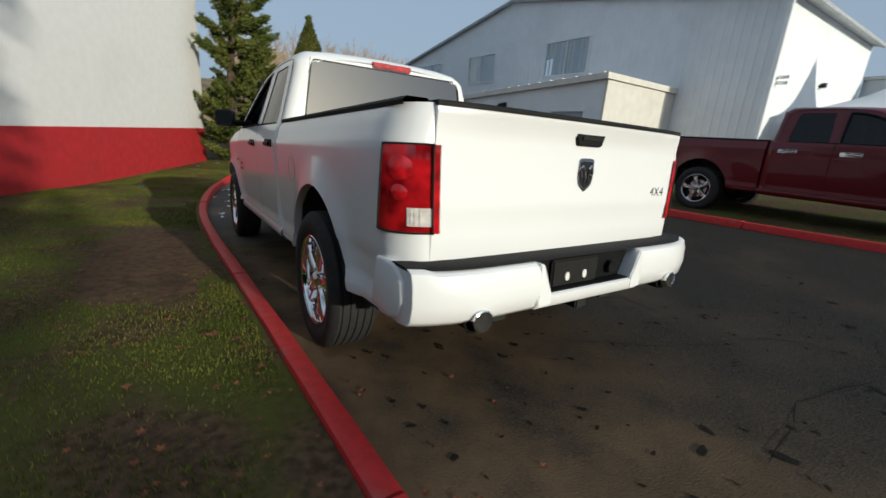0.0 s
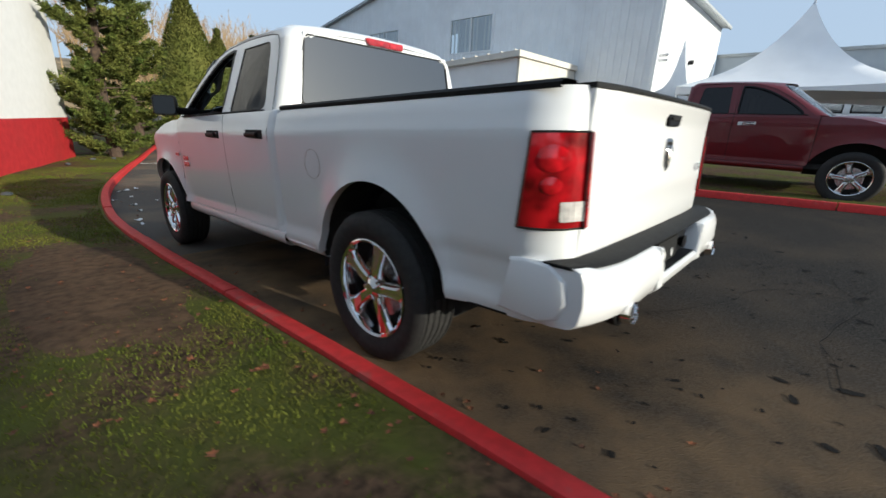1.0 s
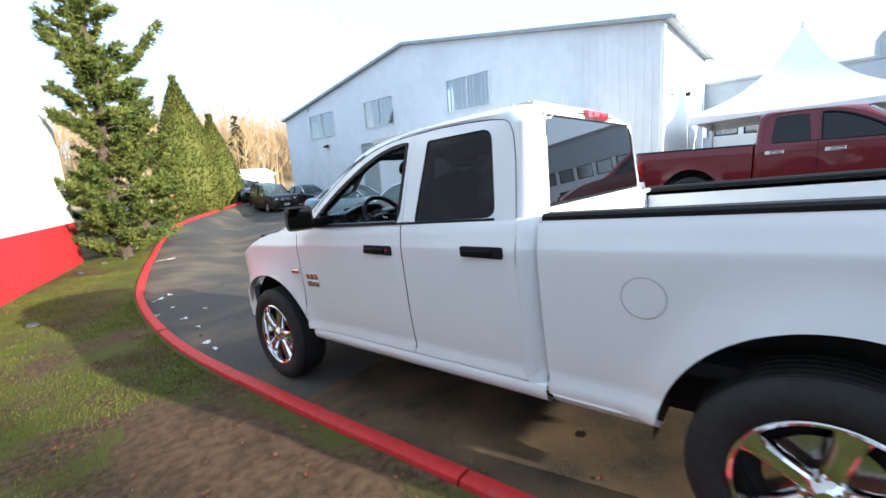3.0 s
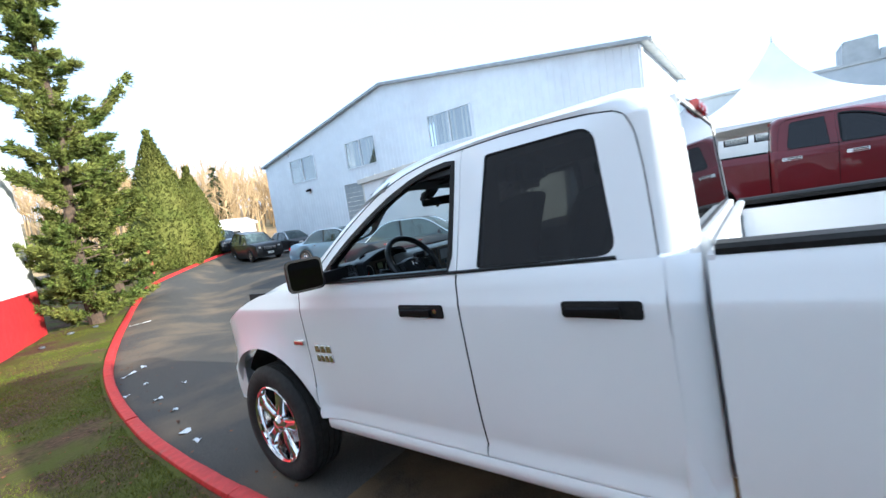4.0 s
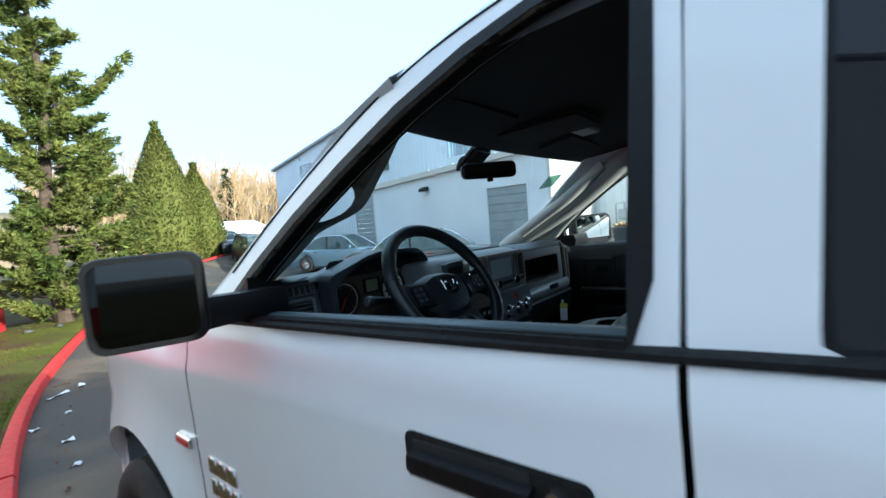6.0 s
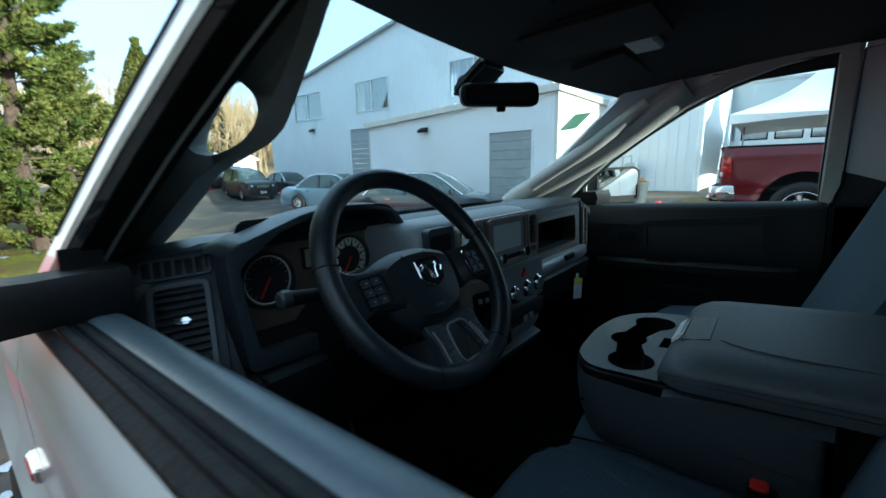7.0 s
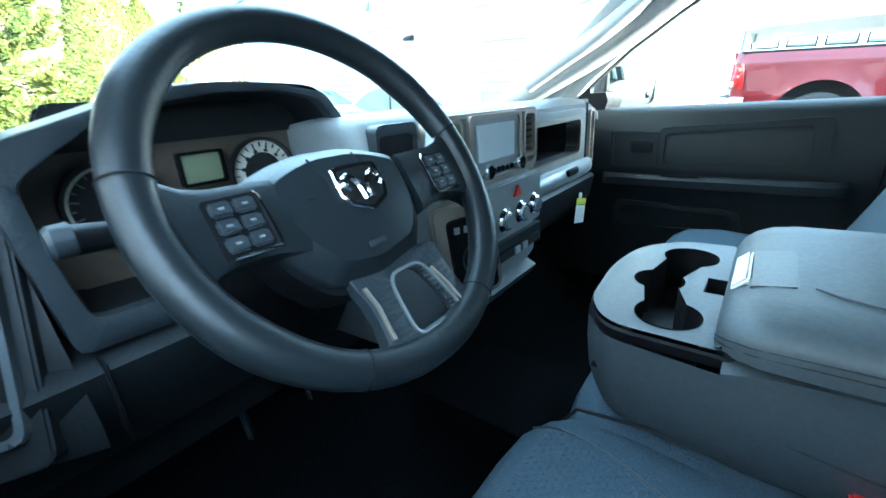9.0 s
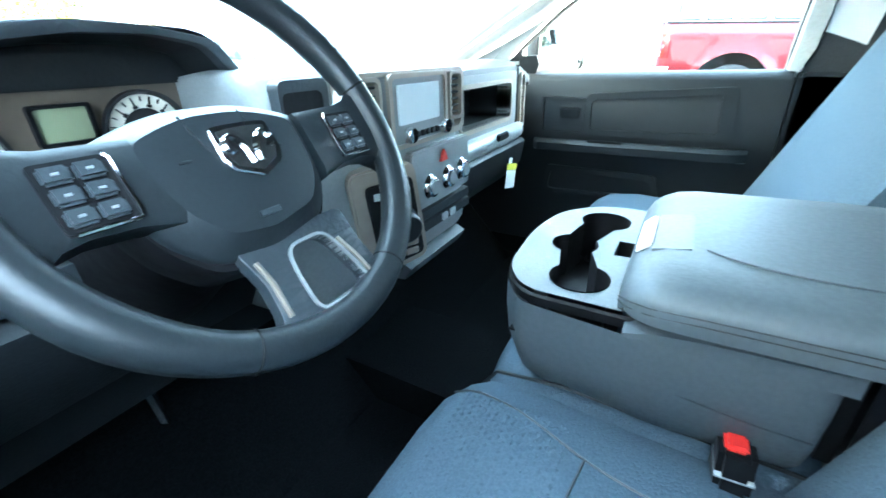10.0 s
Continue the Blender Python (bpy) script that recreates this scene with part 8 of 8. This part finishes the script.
def clipped_cypress(x, y, tall, wide, label, seed, material="cypress", waist=0.42):
    """A dense upright cypress: narrow cone above a bulging clipped foot."""
    rnd = random.Random(seed)
    z0 = H(x, y) + 0.08
    t = empty("cypress_tree", Matrix.Translation((x, y, z0)), label, "tree", "cypresses along the lane")
    mesh("trunk", *tube([(0, 0, -0.1), (0, 0, tall * 0.9)], [0.16, 0.02], 8), "bark", t)

    def radius(u):
        dip = 1 - 0.07 * math.exp(-((u - waist) / 0.04) ** 2)
        if u < 0.24:
            return wide * (0.8 + 0.2 * math.sin(math.pi * 0.5 * u / 0.24))
        s = (u - 0.24) / 0.76
        return wide * dip * ((1 - s**1.35) ** 0.95 + 0.02)
    rows = []
    for u in np.linspace(0, 1, 22):
        rows.append([(max(0.02, radius(u) - 0.14) * math.cos(a) * (1 + 0.07 * noise.noise((3 * math.cos(a), 3 * math.sin(a), u * 6 + seed))), max(0.02, radius(u) - 0.14) * math.sin(a) * (1 + 0.07 * noise.noise((3 * math.cos(a), 3 * math.sin(a), u * 6 + seed))), u * tall) for a in np.linspace(0, math.tau, 20, endpoint=False)])
    mesh("inner_growth", *loft(rows, True, True), material, t)
    v, f = [], []
    for _ in range(int(6500 * tall * wide / 8)):
        u = rnd.random() ** 1.25
        a = rnd.uniform(0, 6.28)
        r = radius(u) * (1 + 0.1 * noise.noise((3 * math.cos(a), 3 * math.sin(a), u * 6 + seed))) - rnd.uniform(0, 0.16)
        p = (r * math.cos(a), r * math.sin(a), u * tall)
        spray(v, f, p, (math.cos(a) * 0.7, math.sin(a) * 0.7, 0.9), rnd.uniform(0.08, 0.19), rnd, 0.0, 2)
    for _ in range(60):
        spray(v, f, (rnd.gauss(0, 0.05), rnd.gauss(0, 0.05), tall * rnd.uniform(0.95, 1.0)), (0, 0, 1), 0.35, rnd, 0, 3)
    plain_mesh("crown", v, f, material, t)
    return t


shaggy_conifer(0.55, 15.9, 9.2, "tall open conifer with shaggy drooping limbs at the wall end", 3, [(5.45, 0.0, 2.0, 0.7), (5.38, 0.05, 1.65, 0.7), (5.52, -0.06, 1.8, 0.68), (5.3, -0.12, 1.25, 0.55), (5.9, -0.6, 0.9, 0.35)])
shaggy_conifer(1.75, 18.5, 5.9, "smaller shaggy conifer beside the tall one", 8)
clipped_cypress(6.6, 27.6, 7.6, 1.8, "tall clipped cypress with a bulging round foot", 2)
clipped_cypress(9.5, 30.9, 5.9, 1.5, "tall clipped cypress farther along the lane", 5)


def fir(x, y, tall, wide, seed, label, dense=16):
    rnd = random.Random(seed)
    t = empty("fir_tree", Matrix.Translation((x, y, H(x, y))), label, "tree", "distant firs")
    mesh("trunk", *tube([(0, 0, -0.3), (0, 0, tall)], [tall * 0.018, 0.03], 6), "bark", t)
    v, f = [], []
    for k in range(int(tall * dense)):
        u = 0.1 + 0.9 * rnd.random()
        a = rnd.uniform(0, 6.28)
        reach = wide * (1 - u) ** 0.9 * rnd.uniform(0.5, 1.15) + 0.15
        for j in range(7):
            s = (j + 0.5) / 7
            spray(v, f, (reach * s * math.cos(a), reach * s * math.sin(a), tall * u - reach * 0.35 * s), (math.cos(a), math.sin(a), -0.1), 0.1 + 0.045 * tall * (1 - 0.5 * u), rnd, 0.3, 2)
    plain_mesh("crown", v, f, "darkfol", t)
    return t


rnd = random.Random(11)
for i in range(9):
    fir(rnd.uniform(30, 70), rnd.uniform(95, 120), rnd.uniform(12, 19), 2.8, 20 + i, "distant dark fir on the hillside")
for x, y, tall in ((-0.15, -28, 20), (-4.2, -27, 19), (-8.2, -29, 20), (-12.6, -30, 21), (-17.5, -29, 20)):
    fir(x, y, tall, 4.5, int(x * 10) + 700, "tall dark fir behind the lot", 46)
for i in range(22):
    fir(-16 + i * 3.6 + rnd.uniform(-1.2, 1.2), rnd.uniform(-64, -54), rnd.uniform(10, 13.2), 3.0, 900 + i, "dark fir behind the lot", 34)

for i in range(11):
    fir(12 + i * 2.7 + rnd.uniform(-0.7, 0.7), rnd.uniform(-44, -38), rnd.uniform(5.5, 8.5), 2.1, 960 + i, "dark fir behind the lot", 30)


def bare_woods(name, spots, label):
    """Far leafless trees, too many to count, as one mesh."""
    r = random.Random(9)
    v, f = [], []

    def limb(p, d, length, rad, depth):
        q = p + d * length
        s = d.orthogonal().normalized() * rad
        s2 = d.cross(s).normalized() * rad
        k = len(v)
        v.extend([tuple(p + s), tuple(p - s * 0.5 + s2), tuple(p - s * 0.5 - s2), tuple(q)])
        f.extend([(k, k + 1, k + 3), (k + 1, k + 2, k + 3), (k + 2, k, k + 3)])
        if depth:
            for _ in range(5 if depth > 1 else 4):
                e = (d + Vector((r.gauss(0, 0.45), r.gauss(0, 0.45), r.gauss(0.15, 0.25)))).normalized()
                limb(p.lerp(q, r.uniform(0.35, 0.95)), e, length * r.uniform(0.3, 0.55), rad * 0.5, depth - 1)
    for x, y, z, tall in spots:
        limb(Vector((x, y, z)), Vector((r.gauss(0, 0.05), r.gauss(0, 0.05), 1)).normalized(), tall, 0.16, 3)
    return tagged(plain_mesh(name, v, f, "bare", None), label, "woods", kind="stuff")


def hill_z(x, y):
    return 0.3 + 9.5 * min(1, max(0, (y - 62) / 55)) ** 1.0 + 1.2 * noise.noise((x * 0.03, y * 0.03, 4))


spots = []
for _ in range(520):
    x, y = rnd.uniform(8, 75), rnd.uniform(60, 105)
    spots.append((x, y, hill_z(x, y) - 0.3, rnd.uniform(6, 10)))
fir(31, 75, 14.0, 4.2, 77, "tall dark fir above the bare woods", 14)
bare_woods("bare_woods", spots, "leafless golden woodland on the far hillside")
rows = [[(x, y, hill_z(x, y) - (0.4 if y < 64 else 0)) for x in np.arange(-90, 150, 6)] for y in np.arange(62, 150, 5)]
tagged(mesh("hillside_ground", *loft(rows), "hill", smooth=60), "dry golden hillside behind the lot", "hill", kind="structure")

# ---- bollard at the bend ----
bol = empty("bollard", Matrix.Translation((5.3, 26.6, H(5.3, 26.6))), "leaning red-brown steel bollard at the bend of the kerb", "bollard")
mesh("post", *tube([(0, 0, -0.1), (-0.1, 0.02, 1.35)], 0.09, 14), "postred", bol)
mesh("cap", *moved(lathe([(0, 0.092), (0.02, 0.085), (0.045, 0.05), (0.055, 0.0)], 14, "z"), Matrix.Translation((-0.1, 0.02, 1.35))), "postred", bol)


# ---- other parked cars ----
def car(name, x, y, heading, paint, label, length=4.7, width=1.8, height=1.45, suv=False):
    """A parked car: body skin, glasshouse, wheels, lamps; y ahead."""
    c = empty(name, Matrix.Translation((x, y, H(x, y))) @ Matrix.Rotation(radians(heading), 4, "Z"), label, "car", "parked cars")
    hl, hw = length / 2, width / 2
    belt = height * 0.62
    prof = [(-hl, 0.55), (-hl + 0.02, belt * 0.85), (-hl + 0.12, belt * 0.98), (-hl * 0.62, belt * 1.02), (0, belt), (hl * 0.42, belt * 0.99), (hl * 0.75, belt * 0.9), (hl - 0.12, belt * 0.76), (hl, 0.55)]
    if suv:
        prof = [(-hl, 0.6), (-hl + 0.02, belt * 0.9), (-hl + 0.08, belt), (-hl * 0.6, belt * 1.02), (0, belt), (hl * 0.42, belt), (hl * 0.85, belt * 0.95), (hl - 0.06, belt * 0.85), (hl, 0.6)]
    line = smooth_line(prof, 40)
    rows = []
    for yy, zz in line:
        tw = hw * (1 - 0.12 * (abs(yy) / hl) ** 4)
        lo = 0.22
        for wy in (-hl * 0.62, hl * 0.6):
            if abs(yy - wy) < 0.36:
                lo = max(lo, 0.32 + math.sqrt(max(0, 0.36**2 - (yy - wy) ** 2)))
        lo = min(lo, zz - 0.02)
        zs = [lo, lo + (zz - lo) * 0.35, lo + (zz - lo) * 0.75, zz - 0.03, zz]
        xs = [tw * 0.94, tw * 0.985, tw, tw * 0.96, tw * 0.82]
        half = [(-a, yy, b) for a, b in zip(xs, zs)]
        rows.append(half + [(0, yy, zz + 0.03)] + [(-p[0], p[1], p[2]) for p in reversed(half)])
    mesh("body", *loft(rows, False, True), paint, c)
    gh = [(-hl * (0.92 if suv else 0.68), belt), (-hl * (0.86 if suv else 0.4), height * 0.97), (-hl * 0.1, height), (hl * 0.08, height * 0.985), (hl * (0.42 if suv else 0.45), belt)]
    rows = []
    for yy, zz in smooth_line(gh, 18):
        w0 = hw * (0.9 - 0.24 * (zz - belt) / (height - belt))
        rows.append([(-hw * 0.9, yy, belt - 0.02), (-w0, yy, zz - 0.015), (-w0 * 0.9, yy, zz), (0, yy, zz + 0.015), (w0 * 0.9, yy, zz), (w0, yy, zz - 0.015), (hw * 0.9, yy, belt - 0.02)])
    mesh("glasshouse", *loft(rows), "carglass", c)
    top = [r[1:6] for r in rows[5:12]]
    mesh("roof", *loft([[(p[0] * 1.01, p[1], p[2] + 0.006) for p in r] for r in top]), paint, c)
    for sx in (-1, 1):
        rail_ = [(sx * (abs(r[1][0]) * 1.0 + 0.004), r[1][1], r[1][2]) for r in rows]
        mesh("window_rail", *tube(rail_, 0.022, 6), "chrome" if not suv else paint, c)
        for yy in (-hl * 0.18, ):
            mesh("door_pillar", *tube([(sx * hw * 0.905, yy, belt), (sx * hw * 0.68, yy - 0.06, height - 0.03)], 0.03, 6), "black", c)
        for wy in (-hl * 0.62, hl * 0.6):
            w = mesh("tyre", *moved(lathe([(-0.1, 0.2), (-0.1, 0.3), (-0.07, 0.325), (0.07, 0.325), (0.1, 0.3), (0.1, 0.2)], 28, "x"), Matrix.Translation((sx * (hw - 0.11), wy, 0.325))), "rubber", c)
            mesh("rim", *moved(lathe([(sx * 0.06, 0.0), (sx * 0.085, 0.05), (sx * 0.06, 0.1), (sx * 0.09, 0.18), (sx * 0.09, 0.21), (sx * 0.05, 0.215)], 10, "x"), Matrix.Translation((sx * (hw - 0.1), wy, 0.325))), "alu", w)
        mesh("headlamp", *moved(rbox(-0.15, 0.15, -0.05, 0.05, -0.07, 0.07, 0.03, 2), Matrix.Translation((sx * hw * 0.72, hl - 0.08, belt * 0.74)) @ Matrix.Rotation(-sx * 0.3, 4, "Z")), "clearlens", c)
        mesh("tail_lamp", *moved(rbox(-0.14, 0.14, -0.05, 0.05, -0.07, 0.07, 0.02, 2), Matrix.Translation((sx * hw * 0.74, -hl + 0.06, belt * 0.84))), "redlens", c)
        mesh("door_mirror", *rbox(sx * hw * 0.98 - 0.07, sx * hw * 0.98 + 0.07, hl * 0.3, hl * 0.3 + 0.1, belt, belt + 0.13, 0.03, 2), paint, c)
        for yy in (-hl * 0.42, 0.05):
            mesh("door_handle", *rbox(sx * hw * 0.985 - 0.012, sx * hw * 0.985 + 0.012, yy, yy + 0.18, belt * 0.86, belt * 0.86 + 0.03, 0.006), "chrome", c)
    mesh("grille", *rbox(-0.45, 0.45, hl - 0.06, hl + 0.02, 0.5, belt * 0.74, 0.03), "black", c)
    if suv:
        for k in range(7):
            mesh("grille_slot", *rbox(-0.33 + k * 0.1, -0.27 + k * 0.1, hl + 0.005, hl + 0.028, belt * 0.62, belt * 0.78, 0.01), "alu", c)
    mesh("front_bumper", *rbox(-hw * 0.9, hw * 0.9, hl - 0.1, hl + 0.05, 0.3, 0.52, 0.05, 2), paint if not suv else "trim", c)
    pl = mesh("number_plate", *rbox(-0.16, 0.16, hl + 0.045, hl + 0.06, 0.38, 0.5, 0.004), "card", c)
    mesh("plate_bar", *box(-0.11, 0.11, hl + 0.06, hl + 0.063, 0.42, 0.46), "trim", pl)
    mesh("rear_bumper", *rbox(-hw * 0.9, hw * 0.9, -hl - 0.04, -hl + 0.1, 0.3, 0.52, 0.05, 2), paint, c)
    mesh("underbody", *box(-hw * 0.8, hw * 0.8, -hl * 0.9, hl * 0.9, 0.2, 0.3), "under", c)
    mesh("cabin_trim", *rbox(-hw * 0.75, hw * 0.75, -hl * 0.5, hl * 0.35, 0.3, belt - 0.02, 0.03), "trim", c)
    for sx in (-1, 1):
        mesh("seat_back", *rbox(sx * 0.38 - 0.22, sx * 0.38 + 0.22, -0.25, -0.1, belt - 0.2, belt + 0.32, 0.05, 2), "trim", c)
    return c


car("car", 10.9, 26.4, 173, "blackpaint", "black off-road car with a slotted grille", 4.4, 1.8, 1.7, True)
car("car", 11.3, 31.6, 172, "navypaint", "dark car parked behind the black one", 4.5, 1.78, 1.65, True)
car("car", 9.7, 16.2, 200, "bluepaint", "pale blue metallic saloon parked facing the lane")
car("car", 8.0, 9.8, 205, "navypaint", "dark blue saloon with chrome window trim", 5.0, 1.88, 1.5)
car("car", 14.2, 27.6, 180, "blackpaint", "dark car parked beside the hall", 4.6, 1.8, 1.5)


# ---- shrubs, planters, clutter ----
def shrub(x, y, w, h, seed, label, material="darkfol"):
    r = random.Random(seed)
    s = empty("shrub", Matrix.Translation((x, y, H(x, y))), label, "shrub", "shrubs by the hall")
    mesh("stems", *tube([(0, 0, -0.05), (0.02, 0, h * 0.7)], [0.04, 0.01], 6), "bark", s).name = "stem"
    v, f = [], []
    for _ in range(900):
        a, u = r.uniform(0, 6.28), r.random()
        rad = w * math.sqrt(max(0.02, 1 - (2 * u - 0.9) ** 2)) * r.uniform(0.6, 1.0) * (1 + 0.2 * math.sin(3 * a))
        spray(v, f, (rad * math.cos(a), rad * math.sin(a), h * u), (math.cos(a), math.sin(a), 0.5), 0.12, r, 0.1, 2)
    plain_mesh("crown", v, f, material, s)


shrub(14.6, 24.6, 0.7, 0.8, 1, "round dark shrub at the foot of the hall")
shrub(14.7, 23.2, 0.5, 0.6, 2, "small dark shrub at the foot of the hall")
pl = empty("planter", Matrix.Translation((10.2, 4.9, H(10.2, 4.9))), "round concrete planter with dry plants", "planter")
mesh("tub", *lathe([(0.0, 0.0), (0.0, 0.3), (0.5, 0.38), (0.52, 0.36), (0.45, 0.33), (0.4, 0.0)], 24, "z"), "tray", pl)
v, f = [], []
r = random.Random(5)
for _ in range(120):
    a = r.uniform(0, 6.28)
    spray(v, f, (0.25 * math.cos(a) * r.random(), 0.25 * math.sin(a) * r.random(), 0.45), (math.cos(a) * 0.4, math.sin(a) * 0.4, 1), 0.2, r, 0, 2)
plain_mesh("dry_plants", v, f, "bare", pl)
meter = empty("gas_meter", Matrix.Translation((14.95, 6.2, H(14.9, 6.2))), "grey gas meter with pipes on the hall wall", "meter")
mesh("meter_body", *rbox(-0.15, 0.15, -0.2, 0.2, 0.6, 1.0, 0.04), "greywall", meter)
mesh("pipe", *tube([(0, 0.3, 0), (0, 0.3, 1.2), (0, 0, 1.25), (0, 0, 1.0)], 0.03, 8), "greywall", meter)
mesh("pipe", *tube([(0, -0.3, 0), (0, -0.3, 0.9), (0, -0.15, 0.9)], 0.03, 8), "greywall", meter)

# fallen leaves and litter
def leaf_mesh(name, spots, material, label, size):
    r = random.Random(6)
    v, f = [], []
    for x, y, z in spots:
        a, s = r.uniform(0, 6.28), r.uniform(*size)
        k = len(v)
        n = 10
        for i in range(n):
            b = a + i * math.tau / n
            rad = s * (1.0 if i % 2 == 0 else 0.5) * r.uniform(0.8, 1.1)
            v.append((x + rad * math.cos(b), y + rad * math.sin(b), z + 0.006 + r.uniform(0, 0.6) * s * (1 if i % 2 == 0 else 0.4)))
        v.append((x, y, z + 0.004))
        f += [(k + i, k + (i + 1) % n, k + n) for i in range(n)]
    return tagged(plain_mesh(name, v, f, material, None), label, "leaves", kind="stuff")


r = random.Random(12)
spots = []
for _ in range(900):
    y = -2.4 + 15 * r.random() ** 1.5
    x = kerb_x(y) - 0.1 - 3.6 * r.random() ** 1.4
    spots.append((x, y, lawn_z(x, y) + 0.012))
leaf_mesh("fallen_leaves", spots, "leaf", "scattered brown and red fallen leaves on the lawn", (0.008, 0.026))
spots = []
for _ in range(120):
    y = r.uniform(-2.5, 14)
    d = abs(r.gauss(0, 0.35)) + 0.09
    x = kerb_x(y) + d
    spots.append((x, y, H(x, y) + 0.002))
leaf_mesh("gutter_leaves", spots, "leaf", "dead leaves gathered in the gutter", (0.01, 0.024))


def scrap(x, y, w, d, turn, label):
    s = empty("litter", Matrix.Translation((x, y, H(x, y) + 0.004)) @ Matrix.Rotation(turn, 4, "Z"), label, "litter", "paper litter")
    rows = [[(w * (u - 0.5), d * (q - 0.5), 0.012 * math.sin(5 * u + 3 * q) + 0.012) for u in np.linspace(0, 1, 4)] for q in np.linspace(0, 1, 4)]
    mesh("scrap", *loft(rows), "litter", s, smooth=0)


for i, (x, y, w, d) in enumerate(((-0.75, 6.9, 0.09, 0.06), (-0.55, 8.9, 0.3, 0.05), (-0.28, 9.15, 0.18, 0.07), (-0.9, 7.6, 0.06, 0.06), (-0.98, 5.4, 0.1, 0.08), (-0.8, 6.2, 0.05, 0.05), (-0.6, 7.9, 0.04, 0.05), (-1.0, 5.05, 0.07, 0.05), (-0.35, 7.2, 0.05, 0.04), (1.1, 14.3, 0.5, 0.04))):
    scrap(x, y, w, d, i * 0.7, "small scrap of white paper on the asphalt")
stone = [(-0.2, 15.0), (0.35, 15.2), (-0.9, 13.8), (-2.2, 8.6)]
for i, (x, y) in enumerate(stone):
    m_ = mesh("stone", *moved(lathe([(-0.03, 0.02), (0.0, 0.06), (0.03, 0.05), (0.05, 0.0)], 9, "z"), Matrix.Translation((x, y, lawn_z(x, y) + 0.02)) @ Matrix.Rotation(i, 4, "Z") @ Matrix.Diagonal((1.4, 1, 1, 1))), "tray", None)
    tagged(m_, "pale stone lying in the grass", "stone", "loose stones")
# oil stains on the road: thin dark films
def stain(x, y, rx, ry, turn, seed):
    r_ = random.Random(seed)
    loop = []
    for k in range(20):
        a = k * math.tau / 20
        q = 1 + 0.35 * noise.noise((math.cos(a) * 1.5, math.sin(a) * 1.5, seed)) + r_.uniform(-0.1, 0.1)
        loop.append((x + q * (rx * math.cos(a) * math.cos(turn) - ry * math.sin(a) * math.sin(turn)), y + q * (rx * math.cos(a) * math.sin(turn) + ry * math.sin(a) * math.cos(turn))))
    return [(a, b, H(a, b) + 0.009) for a, b in loop], [tuple(range(20))]


r = random.Random(31)
spots = [(r.uniform(-0.6, 5.2), r.uniform(-5, 2.5), r.uniform(0.015, 0.06), r.uniform(0.01, 0.03)) for _ in range(70)]
spots += [(-0.85 + 3.4 * r.random() ** 1.3, r.uniform(-2.5, 0.2), r.uniform(0.006, 0.026), r.uniform(0.005, 0.016)) for _ in range(150)]
spots += [(0.15, -1.72, 0.045, 0.02), (0.32, -1.66, 0.04, 0.018), (0.42, -1.92, 0.05, 0.03), (-0.15, -1.85, 0.03, 0.02)]
root = empty("oil_stains", label="dark oil stains soaked into the asphalt", category="stain", kind="structure")
for i, (x, y, a, b) in enumerate(spots):
    mesh("stain", *stain(x, y, a, b, r.uniform(0, 3.1), i), "oil", root, smooth=0)


def crack(x, y, heading, length, seed):
    r_ = random.Random(seed)
    pts, a = [(x, y)], heading
    while length > 0:
        a += r_.gauss(0, 0.35)
        pts.append((pts[-1][0] + 0.14 * math.cos(a), pts[-1][1] + 0.14 * math.sin(a)))
        length -= 0.14
    rows = []
    for k, (px, py) in enumerate(pts):
        w = r_.uniform(0.001, 0.0045) * (1 if 0 < k < len(pts) - 1 else 0.2)
        rows.append([(px - w * math.sin(a), py + w * math.cos(a), H(px, py) + 0.0105), (px + w * math.sin(a), py - w * math.cos(a), H(px, py) + 0.0105)])
    return loft(rows)


root = empty("asphalt_cracks", label="thin dark cracks running across the asphalt", category="crack", kind="structure")
for i, (x, y, h, n) in enumerate(((1.2, -2.6, 0.8, 3.2), (2.6, -1.6, 2.4, 2.6), (0.3, -1.9, 0.2, 2.2), (3.6, -2.4, 1.3, 3.0), (-0.4, 6.0, 0.6, 3.0), (0.2, 9.0, 0.9, 3.5), (2.2, 0.4, 0.4, 2.5))):
    mesh("crack", *crack(x, y, h, n, 40 + i), "oil", root, smooth=0)
shed = empty("white_shed", Matrix.Translation((23.2, 55.0, 0.5)), "long white shed beyond the lane", "shed")
mesh("shed_wall", *box(-2.2, 3.0, 0, 5, 0, 2.6), "stucco", shed)
mesh("shed_roof", *bevelled(prism([(-0.3, 2.6), (5.3, 2.6), (5.3, 2.8), (2.5, 3.6), (-0.3, 2.8)], -2.5, 3.3, "x"), 0.03, 1), "tent", shed)
# black slab on the uncut wall imitates the shade of a doorway
mesh("shed_opening", *box(-0.6, 0.9, -0.03, -0.004, 0.0, 1.9), "trim", shed)
